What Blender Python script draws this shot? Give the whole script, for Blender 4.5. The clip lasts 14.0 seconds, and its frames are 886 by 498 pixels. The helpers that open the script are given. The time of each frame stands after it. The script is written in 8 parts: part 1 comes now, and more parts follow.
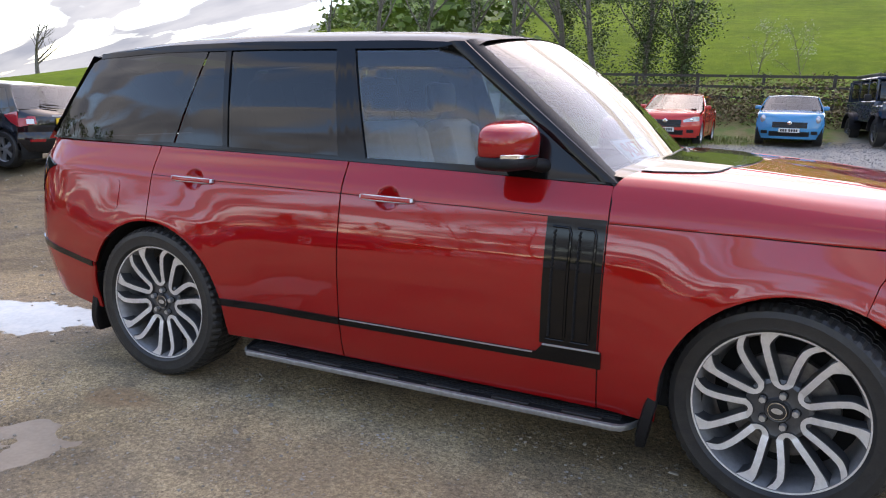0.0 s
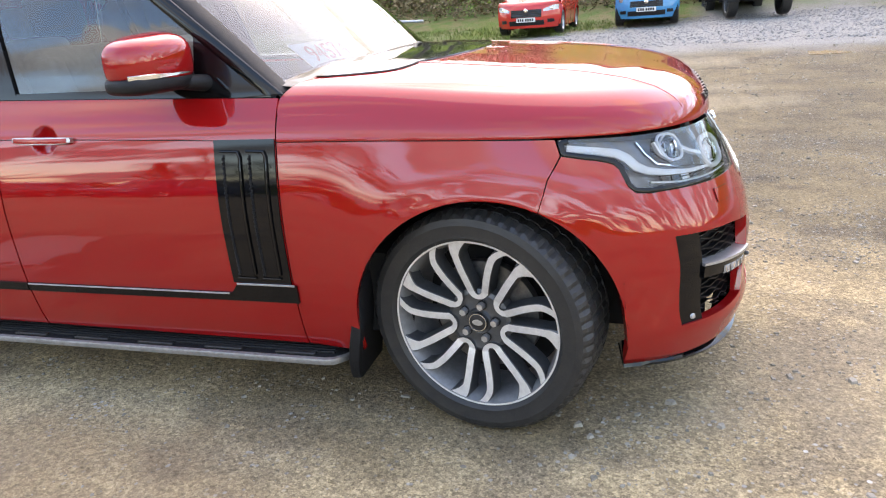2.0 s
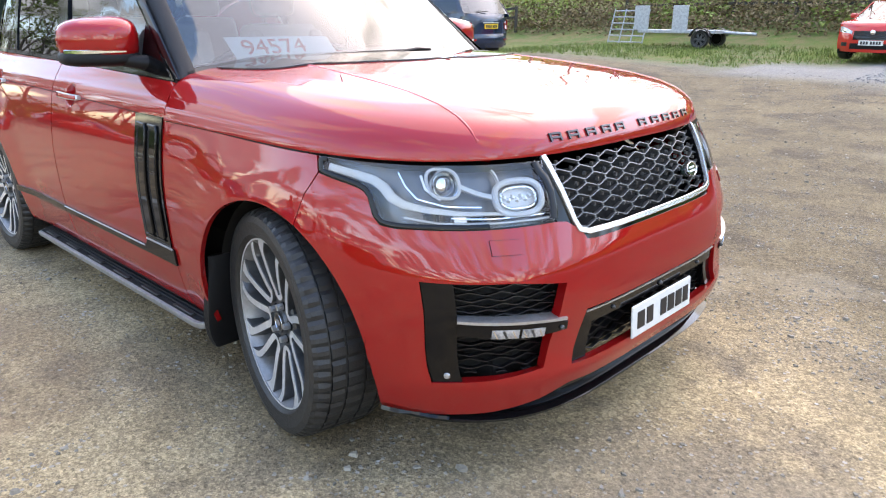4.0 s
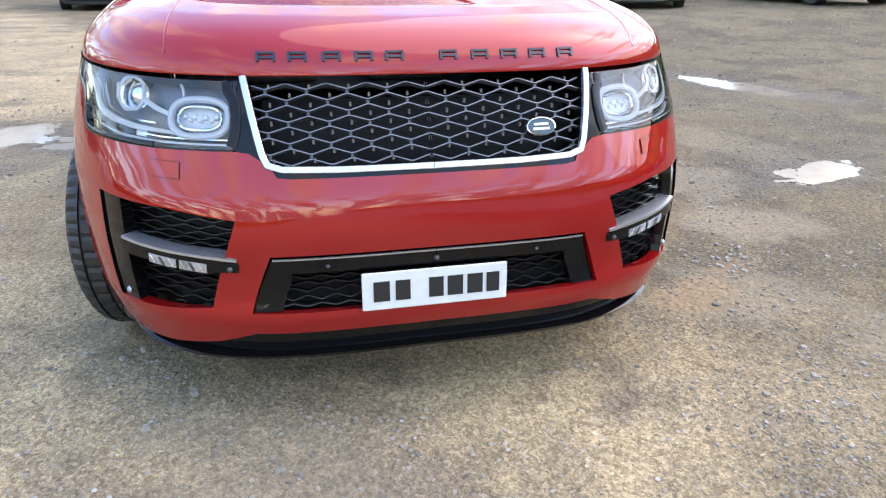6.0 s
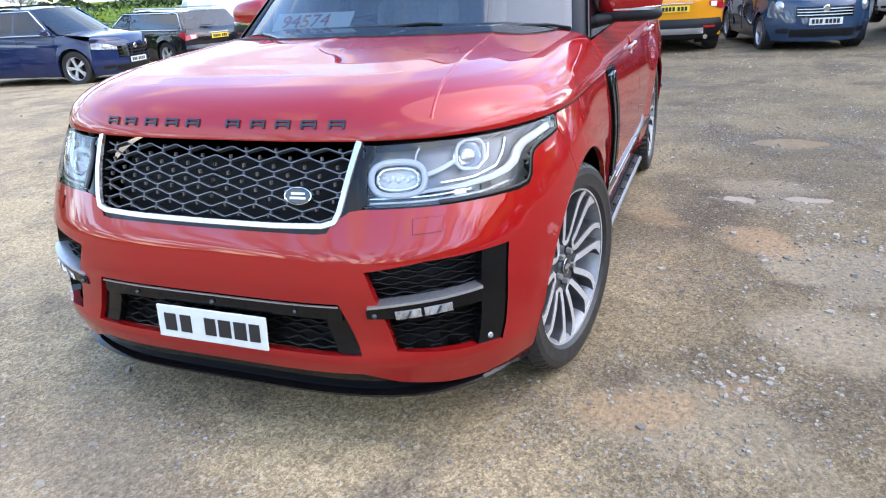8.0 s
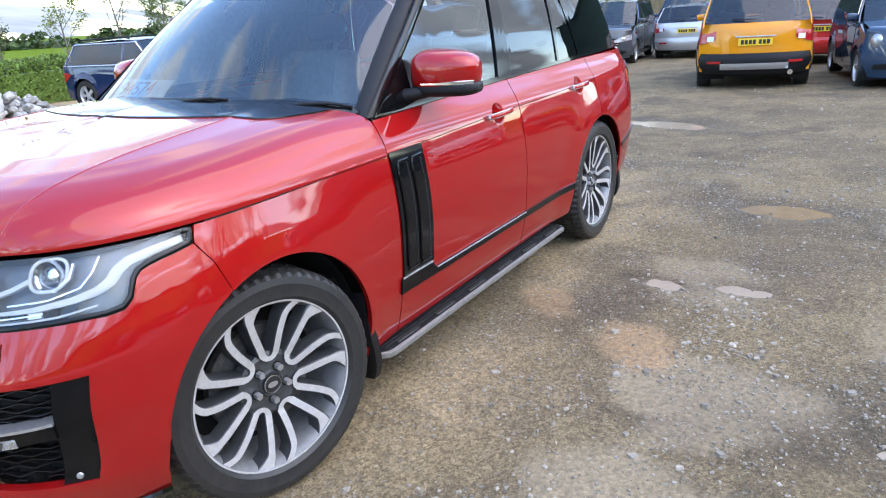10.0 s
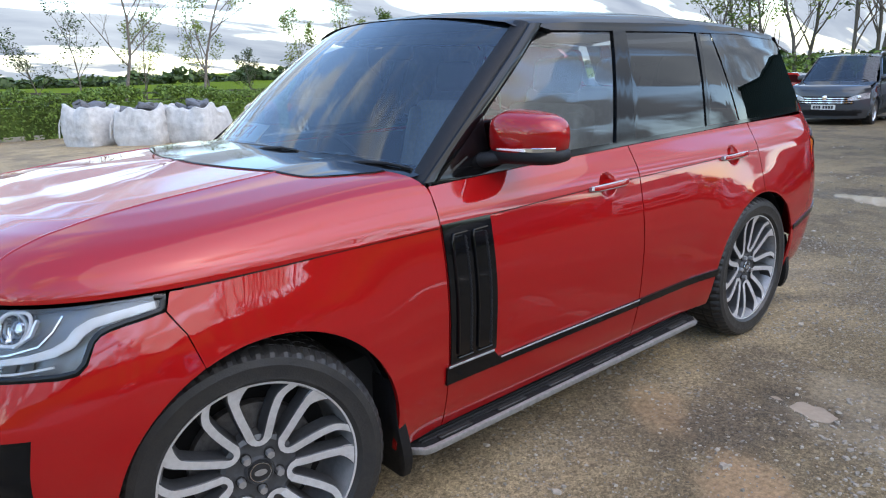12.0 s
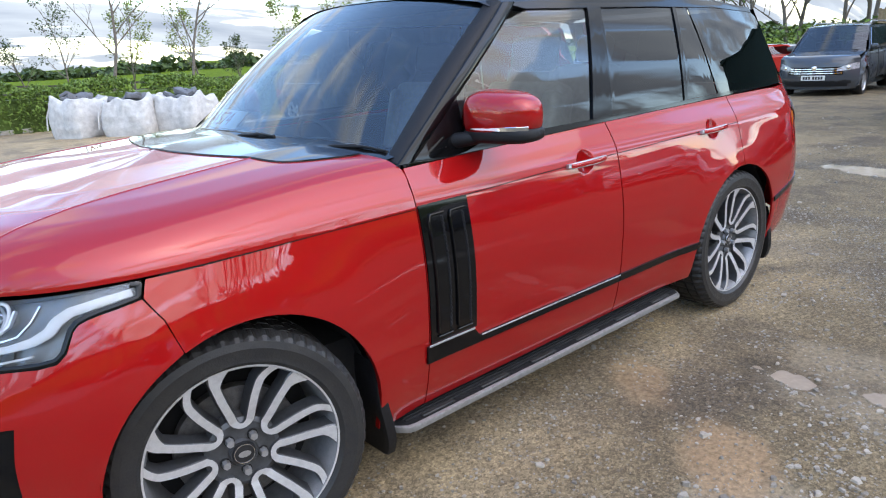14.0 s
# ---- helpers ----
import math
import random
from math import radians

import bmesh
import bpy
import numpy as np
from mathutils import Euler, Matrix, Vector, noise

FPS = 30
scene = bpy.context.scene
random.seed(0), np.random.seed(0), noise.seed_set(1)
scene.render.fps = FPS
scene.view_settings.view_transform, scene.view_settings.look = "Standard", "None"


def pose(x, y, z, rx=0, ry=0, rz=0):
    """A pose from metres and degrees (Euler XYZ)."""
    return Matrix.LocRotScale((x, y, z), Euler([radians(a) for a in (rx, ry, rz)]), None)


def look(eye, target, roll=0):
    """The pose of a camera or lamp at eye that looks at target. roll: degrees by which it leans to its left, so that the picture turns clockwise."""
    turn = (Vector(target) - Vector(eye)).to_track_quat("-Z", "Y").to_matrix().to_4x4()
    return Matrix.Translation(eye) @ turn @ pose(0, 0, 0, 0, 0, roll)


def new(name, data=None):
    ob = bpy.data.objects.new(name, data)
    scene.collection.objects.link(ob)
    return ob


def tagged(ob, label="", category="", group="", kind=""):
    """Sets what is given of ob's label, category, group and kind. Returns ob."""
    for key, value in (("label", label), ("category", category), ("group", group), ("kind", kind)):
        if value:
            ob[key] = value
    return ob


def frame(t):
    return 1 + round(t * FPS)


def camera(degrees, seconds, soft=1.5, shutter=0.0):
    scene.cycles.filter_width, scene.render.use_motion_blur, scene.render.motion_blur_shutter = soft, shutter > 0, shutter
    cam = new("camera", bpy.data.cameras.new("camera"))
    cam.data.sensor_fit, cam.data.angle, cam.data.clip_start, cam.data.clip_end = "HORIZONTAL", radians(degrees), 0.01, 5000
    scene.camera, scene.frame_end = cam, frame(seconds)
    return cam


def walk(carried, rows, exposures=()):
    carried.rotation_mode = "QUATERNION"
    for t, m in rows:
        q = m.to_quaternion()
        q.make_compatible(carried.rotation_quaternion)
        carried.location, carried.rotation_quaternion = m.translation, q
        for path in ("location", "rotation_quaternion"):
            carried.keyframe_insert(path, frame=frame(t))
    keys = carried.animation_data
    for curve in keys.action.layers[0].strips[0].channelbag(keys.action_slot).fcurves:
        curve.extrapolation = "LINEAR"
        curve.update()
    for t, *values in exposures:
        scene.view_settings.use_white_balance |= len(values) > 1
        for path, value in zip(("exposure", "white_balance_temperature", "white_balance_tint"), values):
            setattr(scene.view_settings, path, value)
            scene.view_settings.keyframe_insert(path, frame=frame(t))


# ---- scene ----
cam = camera(64.624, 14.0, 1.15)
PATH = [
    (0.0, pose(-0.1890, -3.5646, 1.4364, 78.209, -1.433, 24.171)),
    (0.5, pose(0.0008, -3.4809, 1.4550, 78.968, 1.591, 20.381)),
    (1.0, pose(0.2066, -3.3442, 1.4201, 73.639, 0.991, 18.744)),
    (1.5, pose(0.3366, -3.1815, 1.4017, 73.257, 2.225, 17.984)),
    (2.0, pose(0.4792, -3.0184, 1.3965, 70.851, 3.841, 15.211)),
    (2.5, pose(0.8129, -2.9616, 1.3886, 71.754, 2.702, 19.592)),
    (3.0, pose(1.1808, -2.8109, 1.3809, 70.936, 1.766, 22.729)),
    (3.2, pose(1.3314, -2.7058, 1.3768, 70.366, 1.195, 25.755)),
    (5.3, pose(2.4214, -1.1174, 1.3787, 67.993, -0.555, 70.846)),
    (5.5, pose(2.4607, -0.9636, 1.4526, 65.229, -0.066, 72.270)),
    (6.0, pose(2.6021, -0.4299, 1.3006, 67.054, -0.874, 75.900)),
    (6.5, pose(2.6900, -0.0810, 1.4360, 68.000, -0.500, 82.250)),
    (7.0, pose(2.7150, 0.3650, 1.4180, 68.600, 4.700, 91.950)),
    (7.5, pose(2.5864, 0.9121, 1.4382, 65.799, 2.832, 96.910)),
    (8.0, pose(2.4545, 1.4245, 1.4161, 69.011, 3.086, 110.554)),
    (8.5, pose(2.1778, 1.8186, 1.4213, 68.971, 0.261, 114.142)),
    (9.0, pose(1.9352, 2.1606, 1.4730, 69.792, 1.421, 114.226)),
    (9.2, pose(1.8406, 2.2805, 1.5002, 69.927, 2.285, 115.130)),
    (11.3, pose(0.9229, 2.6607, 1.5387, 74.459, 0.801, 132.169)),
    (11.5, pose(0.8685, 2.6489, 1.5350, 75.050, 0.388, 133.137)),
    (12.0, pose(0.8113, 2.7177, 1.5454, 75.194, 1.765, 139.010)),
    (12.5, pose(0.7986, 2.7846, 1.5418, 74.024, 2.493, 141.195)),
    (13.0, pose(0.7953, 2.7744, 1.5375, 73.890, 2.793, 139.328)),
    (13.5, pose(0.7839, 2.7852, 1.5437, 73.898, 3.148, 138.477)),
    (14.0, pose(0.7796, 2.7831, 1.5436, 73.713, 3.279, 138.293)),
]
walk(cam, PATH, [(0.0, 0.50, 7850, 20), (1.5, 1.22, 8400, 18), (3.0, 1.22, 8100, 16), (5.5, 1.04, 7350, 14), (9.0, 1.06, 6700, 12), (11.5, 0.62, 6800, 11), (12.3, 0.36, 6850, 11), (13.2, 0.58, 6900, 11), (14.0, 0.64, 6900, 11)])

# ---------------------------------------------------------------- light
SUN_AZ, SUN_EL = radians(100), radians(48)   # azimuth from +x towards +y
world = bpy.data.worlds.new("sky_world")
scene.world = world
world.use_nodes = True
wn, wl = world.node_tree.nodes, world.node_tree.links
wn.clear()
w_out = wn.new("ShaderNodeOutputWorld")
w_bg = wn.new("ShaderNodeBackground")
w_sky = wn.new("ShaderNodeTexSky")
w_sky.sky_type, w_sky.sun_disc = "NISHITA", False
w_sky.sun_elevation, w_sky.sun_rotation = SUN_EL, radians(90) - SUN_AZ
w_sky.air_density, w_sky.dust_density, w_sky.ozone_density = 1.0, 0.6, 1.6
w_co = wn.new("ShaderNodeTexCoord")
w_sep = wn.new("ShaderNodeSeparateXYZ")
w_add = wn.new("ShaderNodeMath")
w_add.operation, w_add.inputs[1].default_value = "ADD", 0.30
w_div = wn.new("ShaderNodeVectorMath")
w_div.operation = "DIVIDE"
w_comb = wn.new("ShaderNodeCombineXYZ")
w_n1 = wn.new("ShaderNodeTexNoise")
w_n1.inputs["Scale"].default_value, w_n1.inputs["Detail"].default_value = 1.7, 9
w_n1.inputs["Distortion"].default_value = 0.5
w_ramp = wn.new("ShaderNodeValToRGB")
w_ramp.color_ramp.elements[0].position, w_ramp.color_ramp.elements[1].position = 0.47, 0.575
w_n2 = wn.new("ShaderNodeTexNoise")
w_n2.inputs["Scale"].default_value, w_n2.inputs["Detail"].default_value = 2.3, 6
w_shade = wn.new("ShaderNodeValToRGB")
w_shade.color_ramp.elements[0].position, w_shade.color_ramp.elements[1].position = 0.3, 0.68
w_shade.color_ramp.elements[0].color, w_shade.color_ramp.elements[1].color = (4.0, 4.9, 6.5, 1), (7.7, 8.9, 10.4, 1)
w_mix = wn.new("ShaderNodeMix")
w_mix.data_type = "RGBA"
wl.new(w_co.outputs["Generated"], w_sep.inputs[0])
wl.new(w_sep.outputs["Z"], w_add.inputs[0])
for k in "XYZ":
    wl.new(w_add.outputs[0], w_comb.inputs[k])
wl.new(w_co.outputs["Generated"], w_div.inputs[0])
wl.new(w_comb.outputs[0], w_div.inputs[1])
# the cloud is drawn out into streaks
w_map = wn.new("ShaderNodeMapping")
w_map.inputs["Rotation"].default_value, w_map.inputs["Scale"].default_value = (0, 0, radians(35)), (0.9, 3.0, 1.0)
wl.new(w_div.outputs[0], w_map.inputs["Vector"])
for k in (w_n1, w_n2):
    wl.new(w_map.outputs[0], k.inputs["Vector"])
w_low, w_sum = wn.new("ShaderNodeMath"), wn.new("ShaderNodeMath")
w_low.operation, w_low.inputs[1].default_value, w_low.inputs[2].default_value = "MULTIPLY_ADD", -0.17, 0.080
w_sum.operation = "ADD"
wl.new(w_sep.outputs["Z"], w_low.inputs[0])
wl.new(w_low.outputs[0], w_sum.inputs[0])
wl.new(w_n1.outputs["Fac"], w_sum.inputs[1])
wl.new(w_sum.outputs[0], w_ramp.inputs[0])
wl.new(w_n2.outputs["Fac"], w_shade.inputs[0])
wl.new(w_ramp.outputs[0], w_mix.inputs["Factor"])
w_hue = wn.new("ShaderNodeHueSaturation")
w_hue.inputs["Saturation"].default_value, w_hue.inputs["Value"].default_value = 1.1, 3.4
wl.new(w_sky.outputs[0], w_hue.inputs["Color"])
wl.new(w_hue.outputs[0], w_mix.inputs["A"])
# the cloud glows towards the sun that it veils
w_dot, w_pow, w_amp, w_glow = wn.new("ShaderNodeVectorMath"), wn.new("ShaderNodeMath"), wn.new("ShaderNodeMath"), wn.new("ShaderNodeVectorMath")
w_dot.operation, w_dot.inputs[1].default_value = "DOT_PRODUCT", (math.cos(SUN_AZ) * math.cos(SUN_EL), math.sin(SUN_AZ) * math.cos(SUN_EL), math.sin(SUN_EL))
w_pow.operation, w_pow.inputs[1].default_value, w_pow.use_clamp = "POWER", 4.0, True
w_amp.operation, w_amp.inputs[1].default_value, w_amp.inputs[2].default_value = "MULTIPLY_ADD", 0.15, 1.0
w_max = wn.new("ShaderNodeMath")
w_max.operation, w_max.inputs[1].default_value = "MAXIMUM", 0.0
w_glow.operation = "SCALE"
wl.new(w_co.outputs["Generated"], w_dot.inputs[0])
wl.new(w_dot.outputs["Value"], w_max.inputs[0])
wl.new(w_max.outputs[0], w_pow.inputs[0])
wl.new(w_pow.outputs[0], w_amp.inputs[0])
# hazy towards the horizon, brightest half-way up
w_up, w_both = wn.new("ShaderNodeValToRGB"), wn.new("ShaderNodeMath")
w_up.color_ramp.interpolation = "EASE"
for at_, v_ in ((0.0, 0.46), (0.10, 0.53), (0.24, 0.80), (0.42, 1.12), (1.0, 1.0)):
    k_ = w_up.color_ramp.elements[0] if at_ == 0.0 else w_up.color_ramp.elements[-1] if at_ == 1.0 else w_up.color_ramp.elements.new(at_)
    k_.color = (v_, v_, v_, 1)
w_both.operation = "MULTIPLY"
wl.new(w_sep.outputs["Z"], w_up.inputs[0])
wl.new(w_up.outputs[0], w_both.inputs[0])
wl.new(w_amp.outputs[0], w_both.inputs[1])
wl.new(w_shade.outputs[0], w_glow.inputs[0])
wl.new(w_both.outputs[0], w_glow.inputs["Scale"])
wl.new(w_glow.outputs[0], w_mix.inputs["B"])
wl.new(w_mix.outputs["Result"], w_bg.inputs[0])
w_bg.inputs[1].default_value = 0.15
wl.new(w_bg.outputs[0], w_out.inputs[0])
sun = new("sun", bpy.data.lights.new("sun", "SUN"))
sun.data.energy, sun.data.angle, sun.data.color = 1.4, radians(90), (1.0, 0.88, 0.70)
sun.matrix_world = look((30 * math.cos(SUN_AZ) * math.cos(SUN_EL), 30 * math.sin(SUN_AZ) * math.cos(SUN_EL), 30 * math.sin(SUN_EL)), (0, 0, 0))


# ---------------------------------------------------------------- materials
def mat(name, color, rough=0.5, metal=0.0, noise_scale=0.0, vary=0.0, bump=0.0, coat=0.0, spec=0.5, coord="Object", bump_scale=None, color2=None, rand=0.0, trans=0.0, island=0.0, fine=0.0):
    """A procedural surface: base colour varied by two scales of noise, with bump."""
    m = bpy.data.materials.new(name)
    m.use_nodes = True
    n, l = m.node_tree.nodes, m.node_tree.links
    b = n["Principled BSDF"]
    b.inputs["Base Color"].default_value = (*color, 1)
    b.inputs["Roughness"].default_value, b.inputs["Metallic"].default_value = rough, metal
    b.inputs["Coat Weight"].default_value, b.inputs["Coat Roughness"].default_value, b.inputs["Coat IOR"].default_value = coat, 0.015, 1.5
    b.inputs["Specular IOR Level"].default_value = spec
    b.inputs["Transmission Weight"].default_value = trans
    if noise_scale:
        tc = n.new("ShaderNodeTexCoord")
        no = n.new("ShaderNodeTexNoise")
        no.inputs["Scale"].default_value, no.inputs["Detail"].default_value = noise_scale, 6
        l.new(tc.outputs[coord], no.inputs["Vector"])
        n2 = n.new("ShaderNodeTexNoise")
        n2.inputs["Scale"].default_value, n2.inputs["Detail"].default_value = noise_scale * 7, 4
        l.new(tc.outputs[coord], n2.inputs["Vector"])
        av = n.new("ShaderNodeMath")
        av.operation = "MULTIPLY_ADD"
        av.inputs[1].default_value = 0.4
        l.new(n2.outputs["Fac"], av.inputs[0])
        half = n.new("ShaderNodeMath")
        half.operation, half.inputs[1].default_value = "MULTIPLY", 0.6
        l.new(no.outputs["Fac"], half.inputs[0])
        l.new(half.outputs[0], av.inputs[2])
        fac = av.outputs[0]
        if vary or color2:
            mx = n.new("ShaderNodeMix")
            mx.data_type = "RGBA"
            c2 = color2 or tuple(max(0, c * (1 - vary)) for c in color)
            c1 = color if color2 else tuple(min(1, c * (1 + vary)) for c in color)
            mx.inputs["A"].default_value, mx.inputs["B"].default_value = (*c1, 1), (*c2, 1)
            rp = n.new("ShaderNodeValToRGB")
            rp.color_ramp.elements[0].position, rp.color_ramp.elements[1].position = 0.36, 0.64
            l.new(fac, rp.inputs[0])
            l.new(rp.outputs[0], mx.inputs["Factor"])
            out = mx.outputs["Result"]
            if rand or island:
                hs = n.new("ShaderNodeHueSaturation")
                mr = n.new("ShaderNodeMapRange")
                k = max(rand, island)
                mr.inputs["To Min"].default_value, mr.inputs["To Max"].default_value = 1 - k, 1 + k
                if rand:
                    l.new(n.new("ShaderNodeObjectInfo").outputs["Random"], mr.inputs[0])
                else:
                    l.new(n.new("ShaderNodeNewGeometry").outputs["Random Per Island"], mr.inputs[0])
                l.new(mr.outputs[0], hs.inputs["Value"])
                l.new(out, hs.inputs["Color"])
                out = hs.outputs[0]
            l.new(out, b.inputs["Base Color"])
        if bump:
            bp = n.new("ShaderNodeBump")
            bp.inputs["Strength"].default_value, bp.inputs["Distance"].default_value = bump, bump_scale or 0.01
            l.new(fac, bp.inputs["Height"])
            l.new(bp.outputs[0], b.inputs["Normal"])
    return m


def glass_mat(name, tint, gloss=1.0, ior=1.65):
    """Thin window glass: a tinted clear pane under a Fresnel gloss."""
    m = bpy.data.materials.new(name)
    m.use_nodes = True
    n, l = m.node_tree.nodes, m.node_tree.links
    n.clear()
    o, mx = n.new("ShaderNodeOutputMaterial"), n.new("ShaderNodeMixShader")
    tr, gl, fr = n.new("ShaderNodeBsdfTransparent"), n.new("ShaderNodeBsdfGlossy"), n.new("ShaderNodeFresnel")
    tr.inputs[0].default_value = (*tint, 1)
    gl.inputs["Roughness"].default_value = 0.008
    gl.inputs["Color"].default_value = (gloss, gloss, gloss, 1)
    fr.inputs[0].default_value = ior
    l.new(fr.outputs[0], mx.inputs[0])
    l.new(tr.outputs[0], mx.inputs[1])
    l.new(gl.outputs[0], mx.inputs[2])
    l.new(mx.outputs[0], o.inputs[0])
    return m


def car_paint(name, color, rough=0.45, metal=0.0):
    m = mat(name, color, rough, metal, noise_scale=900, vary=0.07, coat=1.0, spec=0.0)
    m.node_tree.nodes["Principled BSDF"].inputs["Coat IOR"].default_value = 1.57
    return m


RED = car_paint("red_metallic_paint", (0.285, 0.0054, 0.0058), 0.40, 0.25)
BLACKGLOSS = mat("black_gloss_plastic", (0.0035, 0.0035, 0.004), 0.06, 0, 30, 0.2, spec=0.3)
ROOFBLACK = car_paint("black_roof_paint", (0.010, 0.012, 0.020), 0.3, 0.2)
ROOFBLACK.node_tree.nodes["Principled BSDF"].inputs["Coat IOR"].default_value = 1.4
ROOFBLACK.node_tree.nodes["Principled BSDF"].inputs["Coat Weight"].default_value = 0.3
BLACKPLAST = mat("black_grained_plastic", (0.007, 0.007, 0.008), 0.5, 0, 220, 0.3, 0.25, spec=0.25)
RUBBER = mat("tyre_rubber", (0.015, 0.015, 0.016), 0.42, 0, 26, 0.35, 0.3, color2=(0.026, 0.0245, 0.0225), spec=0.35)
PANELBLACK = mat("black_glass_panel", (0.006, 0.006, 0.008), 0.05, 0, 30, 0.2, spec=0.45)
# near black: the shade inside hollows is put into this colour
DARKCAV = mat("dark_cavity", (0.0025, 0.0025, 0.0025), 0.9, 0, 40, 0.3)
BOARDEDGE = mat("dull_aluminium", (0.25, 0.245, 0.24), 0.42, 0.6, 60, 0.2)
SILVER = mat("machined_alloy", (0.64, 0.64, 0.645), 0.34, 0.65, 60, 0.10)
RIMGREY = mat("grey_alloy_barrel", (0.24, 0.24, 0.245), 0.42, 0.5, 40, 0.15)
GUNMETAL = mat("dark_alloy_paint", (0.075, 0.077, 0.081), 0.38, 0.6, 60, 0.15)
BRIGHTTRIM = mat("satin_chrome_trim", (0.62, 0.62, 0.625), 0.26, 0.85, 30, 0.06)
CHROME = mat("chrome", (0.82, 0.83, 0.84), 0.08, 1.0, 30, 0.04)
SATIN = mat("satin_aluminium", (0.48, 0.48, 0.49), 0.38, 0.85, 80, 0.12)
GRILLEGREY = mat("satin_grille_alloy", (0.16, 0.16, 0.165), 0.38, 0.7, 60, 0.12)
DISC = mat("brake_disc_steel", (0.16, 0.155, 0.15), 0.45, 0.8, 50, 0.3)
TINT = glass_mat("privacy_glass", (0.035, 0.038, 0.045), 1.0, 1.5)
CARGLASS = glass_mat("parked_car_glass", (0.30, 0.33, 0.34), 1.0, 1.62)
CLEAR = glass_mat("window_glass", (0.58, 0.64, 0.64), 1.0, 1.72)
SCREEN = glass_mat("windscreen_glass", (0.56, 0.65, 0.67), 1.0, 1.85)
LENS = glass_mat("lamp_lens", (0.93, 0.94, 0.95), 1.0, 1.45)
LAMPSILVER = mat("lamp_reflector", (0.86, 0.86, 0.86), 0.28, 0.5, 40, 0.1)
LAMPGREY = mat("lamp_housing_grey", (0.15, 0.152, 0.156), 0.30, 0.5, 40, 0.2)
LAMPFAR = mat("far_headlamp", (0.40, 0.41, 0.43), 0.25, 0.6, 25, 0.5)
LAMPWHITE = mat("lamp_light_guide", (0.66, 0.67, 0.68), 0.2, 0, 40, 0.05)
LAMPRED = mat("red_tail_lens", (0.35, 0.008, 0.012), 0.12, 0, 50, 0.2, coat=1.0)
PLATEWHITE = mat("white_number_plate", (0.60, 0.60, 0.575), 0.35, 0, 40, 0.06)
PLATEYELLOW = mat("yellow_number_plate", (0.75, 0.5, 0.03), 0.35, 0, 40, 0.06)
PLATEINK = mat("plate_black_ink", (0.012, 0.012, 0.013), 0.4, 0, 40, 0.1)
LEATHER = mat("cream_leather", (0.42, 0.40, 0.37), 0.5, 0, 40, 0.12, 0.15)
DARKTRIM = mat("dark_interior_trim", (0.02, 0.021, 0.024), 0.6, 0, 60, 0.2, 0.1)
BOARDTREAD = mat("worn_ribbed_rubber", (0.011, 0.011, 0.012), 0.6, 0, 90, 0.5, 0.3, spec=0.2)
LETTER = mat("dark_badge_chrome", (0.06, 0.06, 0.065), 0.28, 0.9, 40, 0.1)
BADGEBLACK = mat("badge_dark_green", (0.008, 0.02, 0.015), 0.2, 0, 40, 0.2, coat=1.0)
SIGNWHITE = mat("white_card", (0.8, 0.8, 0.78), 0.7, 0, 30, 0.05)
SIGNRED = mat("sign_red_ink", (0.45, 0.05, 0.04), 0.6, 0, 30, 0.08)


# ---------------------------------------------------------------- mesh helpers
def link_bm(name, bm, material, parent=None, label="", smooth=True, angle=40):
    me = bpy.data.meshes.new(name)
    bm.normal_update()
    if smooth:
        lim = radians(angle)
        for e in bm.edges:
            if len(e.link_faces) == 2 and e.calc_face_angle(0) > lim:
                e.smooth = False
        for f in bm.faces:
            f.smooth = True
    bm.to_mesh(me)
    bm.free()
    for m in material if isinstance(material, (list, tuple)) else [material]:
        me.materials.append(m)
    ob = new(name, me)
    if parent is not None:
        ob.parent = parent
    if label:
        ob["label"] = label
    return ob


def part(name, bm, material, parent, label="", smooth=True, angle=40):
    return link_bm(name, bm, material, parent, label, smooth, angle)


def thing(name, label, category, group="", m=None, kind=""):
    ob = new(name)
    ob.empty_display_size = 0.2
    if m is not None:
        ob.matrix_world = m
    return tagged(ob, label, category, group, kind)


def box(bm, size, at=(0, 0, 0), m=None, bevel=0.0, segs=2):
    r = bmesh.ops.create_cube(bm, size=1.0)
    v = r["verts"]
    bmesh.ops.scale(bm, vec=size, verts=v)
    bmesh.ops.translate(bm, vec=at, verts=v)
    if bevel:
        e = list({e for x in v for e in x.link_edges})
        r2 = bmesh.ops.bevel(bm, geom=e, offset=bevel, segments=segs, profile=0.5, affect="EDGES")
        v = list({x for f in r2["faces"] for x in f.verts} | {x for x in v if x.is_valid})
    if m is not None:
        bmesh.ops.transform(bm, matrix=m, verts=v)
    return v


def revolve(bm, prof, segs=64, axis="Y", a0=0.0, a1=2 * math.pi, close_prof=False):
    """Turns a profile of (radius, along) about an axis."""
    full = abs(a1 - a0 - 2 * math.pi) < 1e-6
    n = segs if full else segs + 1
    rings = []
    for i in range(n):
        a = a0 + (a1 - a0) * i / segs
        c, s = math.cos(a), math.sin(a)
        row = []
        for r, t in prof:
            p = {"Y": (r * c, t, r * s), "Z": (r * c, r * s, t), "X": (t, r * c, r * s)}[axis]
            row.append(bm.verts.new(p))
        rings.append(row)
    fs = []
    for i in range(segs):
        A, B = rings[i], rings[(i + 1) % n]
        m = len(prof)
        for j in range(m if close_prof else m - 1):
            k = (j + 1) % m
            fs.append(bm.faces.new((A[j], A[k], B[k], B[j])))
    return fs


